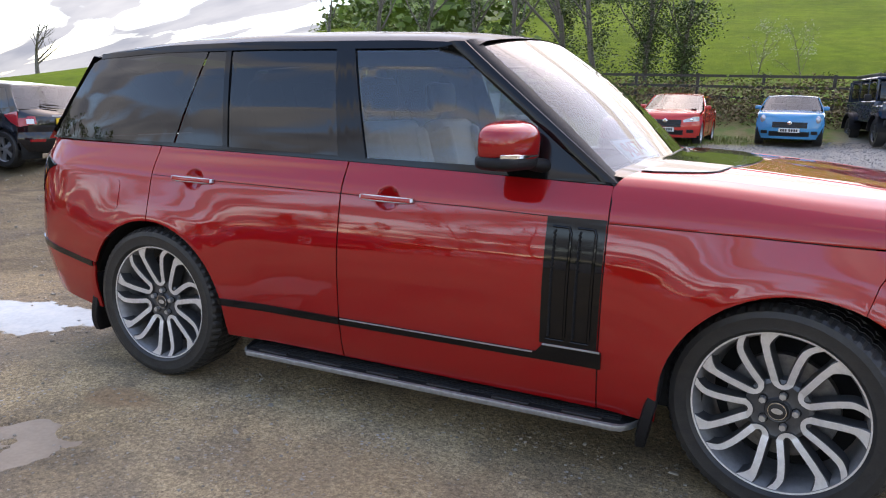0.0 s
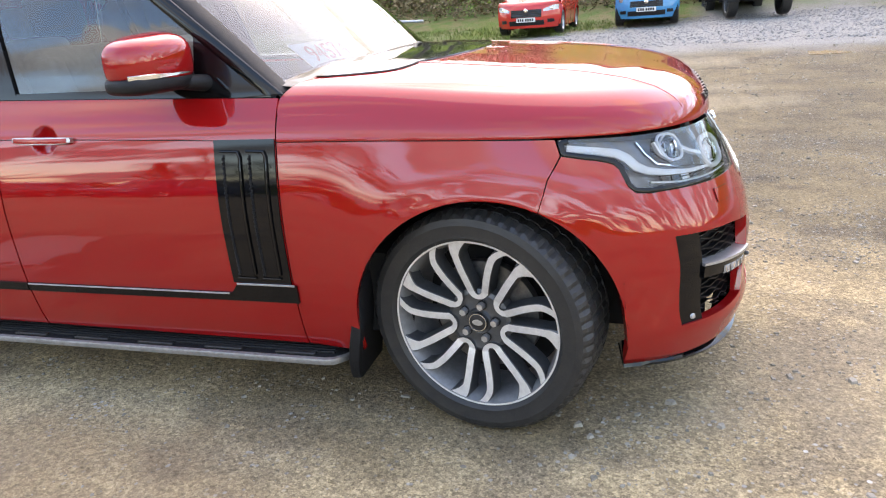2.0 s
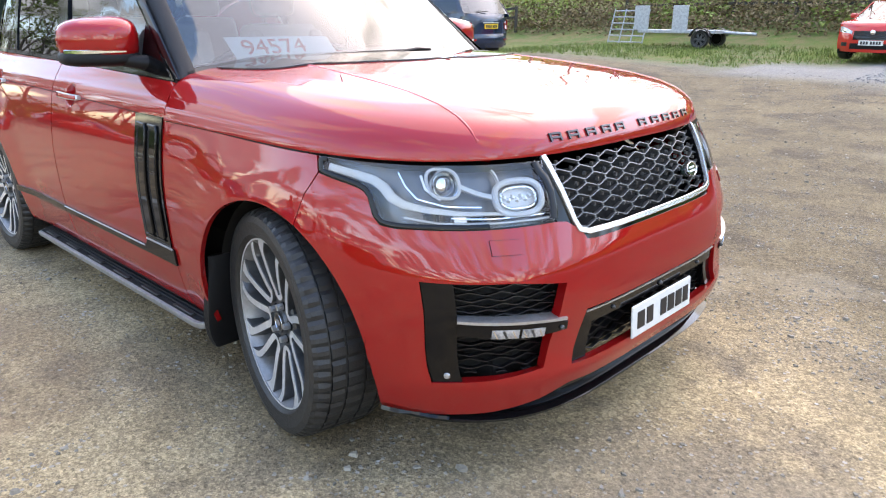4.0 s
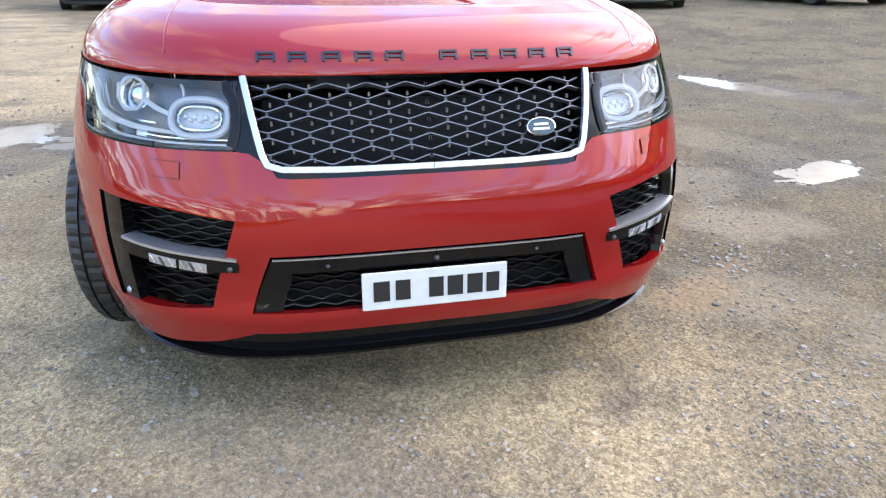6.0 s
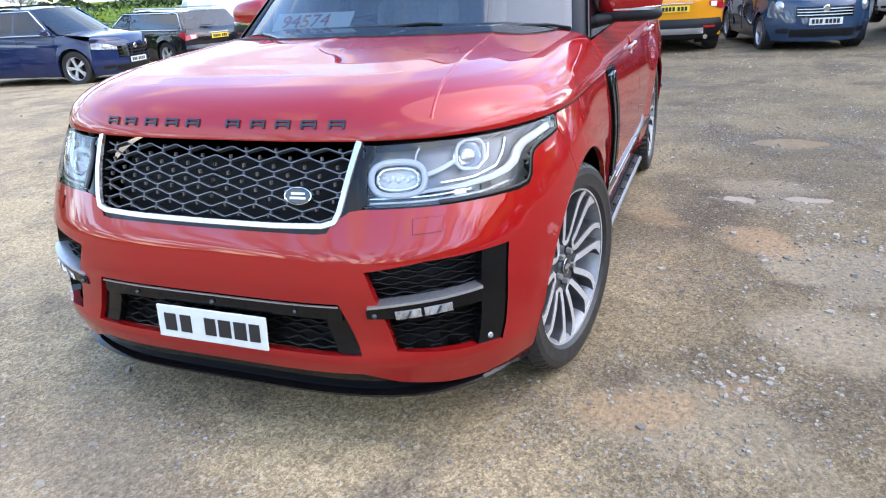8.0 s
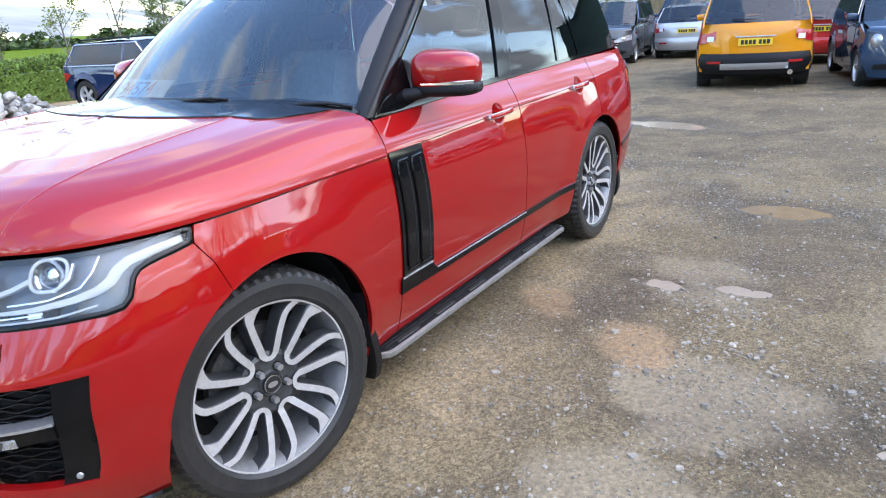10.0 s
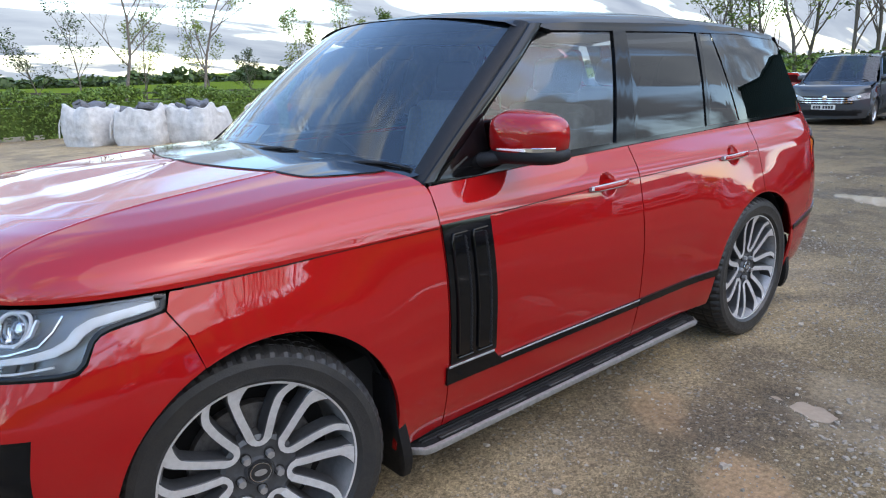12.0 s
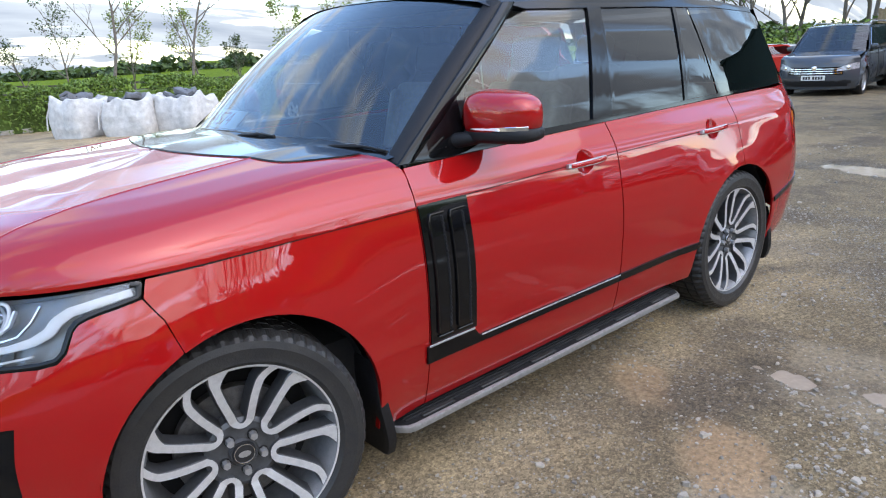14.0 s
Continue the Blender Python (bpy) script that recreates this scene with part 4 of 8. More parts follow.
for A, B in zip(vs, vs[1:]):
    for k in range(len(WS) - 1):
        try:
            bm.faces.new((A[k], B[k], B[k + 1], A[k + 1]))
        except ValueError:
            pass
bmesh.ops.remove_doubles(bm, verts=bm.verts[:], dist=0.0004)
bmesh.ops.recalc_face_normals(bm, faces=bm.faces[:])
if sum(f.normal.z for f in bm.faces) < 0:
    bmesh.ops.reverse_faces(bm, faces=bm.faces[:])
rimv = bmesh.ops.extrude_edge_only(bm, edges=[e for e in bm.edges if len(e.link_faces) == 1])
bmesh.ops.translate(bm, vec=(0, 0, -0.006), verts=[v for v in rimv["geom"] if isinstance(v, bmesh.types.BMVert)])
bonnet = part("bonnet", bm, RED, suv, angle=50)

# pressed line along each side of the bonnet
for sg in (1, -1):
    bm = bmesh.new()
    line = [(0.60 - 0.98 * i / 40, sg * (0.62 + 0.09 * (0.60 - 0.98 * i / 40))) for i in range(41)]
    rows = [[bm.verts.new((x, y + o, bonnet_z(x, y + o) + h)) for o, h in ((-0.007, -0.0015), (-0.002, 0.0022), (0.001, 0.0024), (0.007, -0.0015))] for x, y in line]
    for A, B in zip(rows, rows[1:]):
        for k in range(3):
            bm.faces.new((A[k], B[k], B[k + 1], A[k + 1]))
    bmesh.ops.recalc_face_normals(bm, faces=bm.faces[:])
    part("pressed_line", bm, RED, bonnet, angle=80)

# cowl panel between bonnet and screen
bm = bmesh.new()
rows = []
for i in range(41):
    y = -0.86 + 1.72 * i / 40
    x0, x1 = cowl_x(y) + 0.006, cowl_x(y) - 0.16 + 0.06 * abs(y)
    zc = 1.186 - 0.05 * (abs(y) / 0.86) ** 3
    rows.append([bm.verts.new((x0 + (x1 - x0) * k / 3, y, bonnet_z(x0, y) - 0.004 + (0.012 * k / 3))) for k in range(4)])
for A, B in zip(rows, rows[1:]):
    for k in range(3):
        bm.faces.new((A[k], A[k + 1], B[k + 1], B[k]))
part("cowl_panel", bm, BLACKGLOSS, suv, "black plastic panel under the windscreen")


def inset_x(y):
    """The front edge of the black panel let into the rear of the bonnet."""
    a = abs(y)
    return -0.165 - 0.32 * a * a - 0.16 * max(0, (a - 0.68) / 0.10) ** 2.5


for nm, grow, lift, mt, lb in (("panel_seal", 0.003, 0.0022, DARKCAV, ""), ("bonnet_panel", 0.0, 0.0052, PANELBLACK, "gloss black panel at the rear of the bonnet")):
    bm = bmesh.new()
    rows = []
    w = 0.785 + grow
    for i in range(73):
        y = w * math.sin(math.pi * (i / 72 - 0.5))
        x0, x1 = inset_x(y) + grow, cowl_x(y) + 0.002
        x0 = max(x0, x1 + 0.004)
        row = [bm.verts.new((x0, y, bonnet_z(x0, y) - 0.002))]
        row += [bm.verts.new((x0 - 0.003 + (x1 - x0 + 0.003) * k / 12, y, bonnet_z(x0 + (x1 - x0) * k / 12, y) + lift)) for k in range(13)]
        rows.append(row)
    for A, B in zip(rows, rows[1:]):
        for k in range(13):
            bm.faces.new((A[k], A[k + 1], B[k + 1], B[k]))
    bmesh.ops.recalc_face_normals(bm, faces=bm.faces[:])
    part(nm, bm, mt, bonnet, lb)

# ---------------------------------------------------------------- cabin
APX0, APZ0, APX1, APZ1 = -0.66, 1.165, -1.36, 1.700


def apil(z, off):
    return APX0 + (APX1 - APX0) * (z - APZ0) / (APZ1 - APZ0) - off


for s in (1, -1):
    C = lambda pts: sorted([(x, z) for x, z in pts])
    # window openings are cut between bands
    band = lambda t, b: (C(t), C(b))
    pieces = [
        band([(-0.70, 1.153), (-0.735, 1.180), (-0.75, 1.188), (-1.83, 1.194), (-2.9, 1.209), (-3.86, 1.20)], [(-0.70, 1.150), (-1.83, 1.174), (-2.9, 1.19), (-3.86, 1.192)]),
        band([(-1.37, 1.685), (-1.6, 1.697), (-2.4, 1.701), (-3.0, 1.686), (-3.50, 1.648)], [(-1.37, 1.684), (-1.475, 1.663), (-2.4, 1.662), (-2.72, 1.655), (-3.0, 1.650), (-3.45, 1.625), (-3.50, 1.62)]),
    ]
    sheet("window_surround", pieces, BLACKGLOSS, suv, s, surf=cabin, lift=0.002, thick=0.03, step=0.05, dz=0.02)
    # screen pillar
    bm, nm = bmesh.new(), {}
    rows = []
    for i in range(25):
        z = 1.158 + (1.690 - 1.158) * i / 24
        a = [cabin(apil(z, o), z, s, l) for o, l in ((0.004, -0.001), (0.010, 0.004), (0.035, 0.006), (0.07, 0.005), (0.085, -0.002))]
        rows.append([bm.verts.new(p) for p, n in a])
    for A, B in zip(rows, rows[1:]):
        for k in range(4):
            f = (A[k], A[k + 1], B[k + 1], B[k])
            bm.faces.new(f if s < 0 else f[::-1])
    part("screen_pillar", bm, BLACKGLOSS, suv)
    # mirror sail
    sheet("mirror_sail", [(C([(-0.745, 1.192), (-0.985, 1.36), (-0.99, 1.36)]), C([(-0.745, 1.188), (-0.99, 1.190)]))], BLACKGLOSS, suv, s, surf=cabin, lift=0.0, thick=0.01)
    # panes and pillars
    sheet("side_window",
          [([(-1.878, 1.664), (-1.50, 1.664), (apil(1.62, 0.08), 1.62), (-0.992, 1.355)],
            [(-1.878, 1.655), (-1.750, 1.188), (-0.992, 1.186)])], CLEAR, suv, s, surf=cabin, lift=-0.006, thick=0.004, step=0.04, dz=0.06, label="clear front side window")
    sheet("door_pillar", [([(-1.972, 1.664), (-1.878, 1.664), (-1.750, 1.195)], [(-1.972, 1.655), (-1.890, 1.19), (-1.750, 1.188)])], BLACKGLOSS, suv, s, surf=cabin, lift=0.004, thick=0.02, step=0.02, dz=0.06)
    sheet("side_window", [([(-2.575, 1.656), (-1.975, 1.664), (-1.893, 1.20)], [(-2.575, 1.655), (-2.518, 1.203), (-1.893, 1.19)])], TINT, suv, s, surf=cabin, lift=-0.006, thick=0.004, step=0.04, dz=0.06, label="dark tinted rear door window")
    sheet("window_divider", [([(-2.605, 1.656), (-2.575, 1.657), (-2.516, 1.205)], [(-2.605, 1.65), (-2.545, 1.206), (-2.516, 1.203)])], BLACKGLOSS, suv, s, surf=cabin, lift=0.0, thick=0.02, step=0.01, dz=0.06)
    sheet("side_window", [([(-2.850, 1.212), (-2.712, 1.655), (-2.605, 1.656), (-2.547, 1.21)], [(-2.850, 1.209), (-2.547, 1.205)])], TINT, suv, s, surf=cabin, lift=-0.004, thick=0.004, step=0.03, dz=0.06, label="dark tinted quarter light")
    sheet("side_window", [([(-3.84, 1.205), (-3.56, 1.600), (-3.49, 1.628), (-3.0, 1.650), (-2.722, 1.655), (-2.722, 1.654)], [(-3.84, 1.200), (-2.862, 1.209), (-2.722, 1.645)])], TINT, suv, s, surf=cabin, lift=-0.001, thick=0.004, step=0.03, dz=0.06, label="dark tinted rear side window")

# roof
bm = bmesh.new()
rows = []
RX = list(np.linspace(-1.30, -3.60, 40))
for x in RX:
    row = []
    ye = 0.748 - (0.02 * max(0, (x + 1.6) / 0.3)) - 0.06 * max(0, (-2.6 - x) / 0.95) ** 2.2
    ze = float(np.interp(-x, [1.30, 1.36, 1.6, 2.4, 3.0, 3.5, 3.6], [1.690, 1.698, 1.705, 1.709, 1.694, 1.656, 1.643]))
    crown = float(np.interp(-x, [1.30, 1.5, 2.0, 2.6, 3.2, 3.6], [0.052, 0.072, 0.085, 0.083, 0.07, 0.05]))
    for j in range(33):
        u = -1 + 2 * j / 32
        a = abs(u)
        z = ze + crown * (1 - a ** 2.6) - 0.012 * max(0, (a - 0.93) / 0.07) ** 2
        bow = (0.13 * (1 - a ** 2)) * max(0, 1 - (-1.30 - x) / 0.6)
        row.append(bm.verts.new((x + bow, u * (ye + 0.004), z)))
    rows.append(row)
for A, B in zip(rows, rows[1:]):
    for k in range(32):
        bm.faces.new((A[k], A[k + 1], B[k + 1], B[k]))
bmesh.ops.recalc_face_normals(bm, faces=bm.faces[:])
if sum(f.normal.z for f in bm.faces) < 0:
    bmesh.ops.reverse_faces(bm, faces=bm.faces[:])
part("roof", bm, ROOFBLACK, suv, "gloss black painted roof")
# tail screen, closing the back
bm = bmesh.new()
rows = []
for i in range(9):
    t = i / 8
    z = 1.64 - 0.46 * t
    x = -3.59 - 0.33 * t
    rows.append([bm.verts.new((x - 0.06 * (1 - (2 * j / 12 - 1) ** 2), (2 * j / 12 - 1) * (0.705 + 0.065 * t), z)) for j in range(13)])
for A, B in zip(rows, rows[1:]):
    for k in range(12):
        bm.faces.new((A[k], A[k + 1], B[k + 1], B[k]))
part("rear_window", bm, TINT, suv, "dark tinted rear window")


def screen_pt(u, t, lift=0.0):
    """On the windscreen: u across from -1 to 1, t from the base to the top."""
    a = abs(u)
    xb, xt = cowl_x(0.86 * a) - 0.085 + 0.03 * a, -1.175 - 0.175 * a ** 2.2
    zb, zt = 1.200 - 0.034 * a ** 3, 1.742 - 0.048 * a ** 2.4
    yb, yt = 0.890, 0.743
    bulge = 0.035 * math.sin(math.pi * t) * (1 - a ** 6)
    return Vector((xb + (xt - xb) * t + bulge * 0.6 + lift * 0.62, u * (yb + (yt - yb) * t), zb + (zt - zb) * t + bulge * 0.7 + lift * 0.78))


bm = bmesh.new()
rows = [[bm.verts.new(screen_pt(-1 + 2 * j / 28, i / 16)) for j in range(29)] for i in range(17)]
for A, B in zip(rows, rows[1:]):
    for k in range(28):
        bm.faces.new((A[k], A[k + 1], B[k + 1], B[k]))
part("windscreen", bm, SCREEN, suv, "clear windscreen")
# black printed border at the foot and sides of the screen
bm = bmesh.new()
for u0, u1, t0, t1, nu, nt in ((-1, 1, -0.03, 0.055, 28, 2), (-1.0, -0.955, 0.05, 1, 1, 16), (0.955, 1.0, 0.05, 1, 1, 16), (-1, 1, 0.95, 1.0, 28, 2)):
    rows = [[bm.verts.new(screen_pt(u0 + (u1 - u0) * j / nu, t0 + (t1 - t0) * i / nt, -0.004)) for j in range(nu + 1)] for i in range(nt + 1)]
    for A, B in zip(rows, rows[1:]):
        for k in range(nu):
            bm.faces.new((A[k], A[k + 1], B[k + 1], B[k]))
part("screen_border", bm, DARKTRIM, suv)
for sg in (1, -1):
    bm = bmesh.new()
    rows = [[bm.verts.new(screen_pt(sg * u, t, h)) for u, h in ((0.935, 0.001), (0.945, 0.006), (0.98, 0.007), (1.004, 0.004), (1.012, -0.012))] for t in np.linspace(-0.02, 1.0, 22)]
    for A, B in zip(rows, rows[1:]):
        for k in range(4):
            f = (A[k], A[k + 1], B[k + 1], B[k])
            bm.faces.new(f if sg > 0 else f[::-1])
    part("screen_trim", bm, BLACKPLAST, suv)

# ---------------------------------------------------------------- wheels
def tyre_mesh():
    bm = bmesh.new()
    R = 0.388
    prof = [(0.283, -0.112), (0.290, -0.120), (0.315, -0.134), (0.345, -0.139), (0.366, -0.134), (0.378, -0.122), (0.3845, -0.106)]
    for g0, g1 in ((-0.088, -0.080), (-0.036, -0.027), (0.027, 0.036), (0.080, 0.088)):
        prof += [(R - 0.0016, g0), (R - 0.0085, g0 + 0.001), (R - 0.0085, g1 - 0.001), (R - 0.0012, g1)]
    prof += [(0.3845, 0.106), (0.378, 0.122), (0.366, 0.134), (0.345, 0.139), (0.315, 0.134), (0.303, 0.1345), (0.299, 0.131), (0.290, 0.120), (0.283, 0.112)]
    n = 180
    fs = revolve(bm, prof, n)
    # cross grooves on the shoulders
    for v in bm.verts:
        r = math.hypot(v.co.x, v.co.z)
        a = int(round(math.atan2(v.co.z, v.co.x) / (2 * math.pi) * n)) % n
        if a % 3 == 0 and r > 0.374 and abs(v.co.y) > 0.095:
            k = (r - 0.009) / r
            v.co.x, v.co.z = v.co.x * k, v.co.z * k
        elif a % 4 == 0 and r > 0.384 and abs(v.co.y) < 0.08:
            k = (r - 0.006) / r
            v.co.x, v.co.z = v.co.x * k, v.co.z * k
    bmesh.ops.scale(bm, vec=(WHEEL_R / 0.388, 1, WHEEL_R / 0.388), verts=bm.verts[:])
    bmesh.ops.recalc_face_normals(bm, faces=bm.faces[:])
    return bm


def rim_mesh():
    """Outer face towards +y. Slots: dark alloy, machined silver."""
    bm = bmesh.new()
    barrel = [(0.250, -0.10), (0.262, -0.02), (0.268, 0.07), (0.276, 0.104), (0.2815, 0.113), (0.2840, 0.1205), (0.2900, 0.1215), (0.2905, 0.112), (0.282, 0.104), (0.274, 0.05), (0.262, -0.06), (0.262, -0.10)]
    fs = revolve(bm, barrel, 96)
    for i, f in enumerate(fs):
        f.material_index = 1 if (i % (len(barrel) - 1)) in (5, 6) else 2
    # hub dish
    hub = [(0.0, 0.086), (0.034, 0.086), (0.040, 0.088), (0.046, 0.078), (0.078, 0.074), (0.098, 0.080), (0.112, 0.074), (0.114, 0.03), (0.0, 0.03)]
    revolve(bm, hub, 56)
    U = 7

    def arm(alpha, sgn, wi, wo, hook):
        n = 16
        top = []
        for i in range(n + 1):
            t = i / n
            r = 0.107 + (0.283 - 0.107) * t
            e = max(0, (t - 0.74) / 0.26)
            ang = alpha + sgn * (radians(13.0) + radians(3.0) * t) - radians(2.0) * math.sin(math.pi * t) + radians(hook) * e ** 1.6
            w = wi + (wo - wi) * e ** 1.2
            y = 0.088 + 0.028 * t ** 0.8
            c, s = math.cos(ang), math.sin(ang)
            tx, tz = -s, c
            row = []
            for o, dy in ((-0.5, -0.055), (-0.5, -0.003), (-0.42, 0.0), (0.42, 0.0), (0.5, -0.003), (0.5, -0.055)):
                k = 1.3 if dy < -0.01 else 1
                row.append(bm.verts.new((r * c + tx * w * o * k, y + dy, r * s + tz * w * o * k)))
            top.append(row)
        for A, B in zip(top, top[1:]):
            for k in range(5):
                f = bm.faces.new((A[k], A[k + 1], B[k + 1], B[k]))
                f.material_index = 1 if k == 2 else 0
        return top[0]

    for k in range(U):
        al = 2 * math.pi * k / U + radians(90)
        a = arm(al, 1, 0.0275, 0.034, 4.5)
        b = arm(al, -1, 0.0285, 0.070, 4.0)
        # the turn that joins both arms near the hub
        m = 6
        rows = []
        for i in range(m + 1):
            t = i / m
            row = []
            for q in range(6):
                pa, pb = a[q].co, b[q].co
                # mirrored order keeps the outer sides together
                pb2 = b[5 - q].co
                p = pa.lerp(pb2, t)
                dip = math.sin(math.pi * t)
                cen = Vector((math.cos(al), 0, math.sin(al)))
                p = p - cen * (0.021 if q >= 3 else 0.010) * dip ** 0.7
                row.append(bm.verts.new(p))
            rows.append(row)
        for A, B in zip(rows, rows[1:]):
            for q in range(5):
                f = bm.faces.new((A[q], A[q + 1], B[q + 1], B[q]))
                f.material_index = 1 if q == 2 else 0
    bmesh.ops.scale(bm, vec=(WHEEL_R / 0.388, 1, WHEEL_R / 0.388), verts=bm.verts[:])
    bmesh.ops.recalc_face_normals(bm, faces=bm.faces[:])
    return bm


def make_wheel(name, at, side, steer=0.0, spin=0.0, src=None):
    m = pose(*at, 0, 0, steer) @ (Matrix.Identity(4) if side > 0 else pose(0, 0, 0, 0, 0, 180)) @ Matrix.Rotation(spin, 4, "Y")
    w = new(name)
    w.parent = suv
    w.matrix_local = m
    if src:
        for o in src.children:
            c = o.copy()
            scene.collection.objects.link(c)
            c.parent = w
            if o.name.startswith("cap_badge"):
                c.matrix_local = Matrix.Rotation(-spin, 4, "Y")
        return w
    part("tyre", tyre_mesh(), RUBBER, w, "black rubber tyre with wet tread", angle=18)
    part("rim", rim_mesh(), [GUNMETAL, SILVER, RIMGREY], w, "twin-spoke alloy rim, machined silver on dark grey", angle=30)
    bm = bmesh.new()
    revolve(bm, [(0.0, 0.02), (0.19, 0.02), (0.192, 0.012), (0.192, -0.012), (0.0, -0.012)], 64)
    part("brake_disc", bm, DISC, w)
    # near-black disc added for the shade behind the spokes
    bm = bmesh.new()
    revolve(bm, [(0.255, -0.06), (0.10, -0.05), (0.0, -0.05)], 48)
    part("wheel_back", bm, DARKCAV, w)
    bm = bmesh.new()
    revolve(bm, [(0.0, 0.0945), (0.026, 0.0945), (0.029, 0.0935), (0.031, 0.0945), (0.034, 0.094), (0.036, 0.088)], 48)
    part("centre_cap", bm, PLATEINK, w)
    bm = bmesh.new()
    revolve(bm, [(0.029, 0.0936), (0.0295, 0.0953), (0.0312, 0.0953), (0.032, 0.0936)], 48)
    part("cap_ring", bm, CHROME, w)
    bm = bmesh.new()
    r = bmesh.ops.create_circle(bm, cap_ends=True, segments=32, radius=0.019)
    bmesh.ops.scale(bm, vec=(1, 0.55, 1), verts=r["verts"])
    bmesh.ops.rotate(bm, cent=(0, 0, 0), matrix=Matrix.Rotation(radians(90), 3, "X"), verts=r["verts"])
    bmesh.ops.translate(bm, vec=(0, 0.0956, 0), verts=r["verts"])
    part("cap_badge", bm, SATIN, w).matrix_local = Matrix.Rotation(-spin, 4, "Y")
    for k in range(5):
        a = radians(72 * k + 100)
        for nm, n, r1, r2, dep, yy, mt in (("nut_socket", 20, 0.0165, 0.0165, 0.004, 0.0775, DARKCAV), ("wheel_nut", 6, 0.0135, 0.0118, 0.026, 0.088, SATIN)):
            bm = bmesh.new()
            r = bmesh.ops.create_cone(bm, cap_ends=True, segments=n, radius1=r1, radius2=r2, depth=dep)
            bmesh.ops.rotate(bm, cent=(0, 0, 0), matrix=Matrix.Rotation(radians(-90), 3, "X"), verts=r["verts"])
            bmesh.ops.translate(bm, vec=(0.060 * math.cos(a), yy, 0.060 * math.sin(a)), verts=r["verts"])
            part(nm, bm, mt, w, smooth=False)
    return w


W1 = make_wheel("wheel", (0.022, 0.864, AXLE_Z), 1, -12, 0.835)
make_wheel("wheel", (-0.012, -0.864, AXLE_Z), -1, -12, -0.04, W1)
make_wheel("wheel", (REAR_X, 0.872, AXLE_Z), 1, 0, 0.6, W1)
make_wheel("wheel", (REAR_X, -0.872, AXLE_Z), -1, 0, 0.1, W1)

# wheel wells, floor pan, in the near-black cavity colour
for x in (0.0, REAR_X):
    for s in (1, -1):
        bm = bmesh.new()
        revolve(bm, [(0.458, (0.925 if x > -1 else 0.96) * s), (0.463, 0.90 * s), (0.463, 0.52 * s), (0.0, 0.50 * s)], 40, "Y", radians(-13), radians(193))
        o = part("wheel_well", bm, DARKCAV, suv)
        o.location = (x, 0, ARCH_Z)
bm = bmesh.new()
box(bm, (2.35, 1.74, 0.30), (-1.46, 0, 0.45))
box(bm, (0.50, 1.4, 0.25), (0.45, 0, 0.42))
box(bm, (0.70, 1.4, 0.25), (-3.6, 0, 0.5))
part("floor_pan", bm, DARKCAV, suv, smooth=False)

# ---------------------------------------------------------------- trim of the red car
def ribbon(bm, pts, nrm, w, t):
    """A flat bar along points: nrm gives the way out at each point, w its width, t its thickness."""
    rows = []
    for i, p in enumerate(pts):
        d = (pts[min(i + 1, len(pts) - 1)] - pts[max(i - 1, 0)]).normalized()
        a = d.cross(nrm[i]).normalized()
        ww = w[i] if isinstance(w, (list, tuple)) else w
        rows.append([bm.verts.new(p + a * ww / 2 * k + nrm[i] * h) for k, h in ((-1, -t), (-1, -0.15 * t), (-0.8, 0), (0.8, 0), (1, -0.15 * t), (1, -t))])
    for A, B in zip(rows, rows[1:]):
        for k in range(6):
            bm.faces.new((A[k], A[(k + 1) % 6], B[(k + 1) % 6], B[k]))
    bm.faces.new(rows[0])
    bm.faces.new(rows[-1][::-1])
    return rows


def on_skin(pts, side, lift=0.0, n=6):
    """Points and ways out along a line of (q, z) on the body."""
    P, N = [], []
    for (qa, za), (qb, zb) in zip(pts, pts[1:]):
        for i in range(n):
            t = i / n
            p, m = skin(max(1e-3, qa + (qb - qa) * t), za + (zb - za) * t, side, lift)
            P.append(p)
            N.append(m)
    p, m = skin(max(1e-3, pts[-1][0]), pts[-1][1], side, lift)
    return P + [p], N + [m]


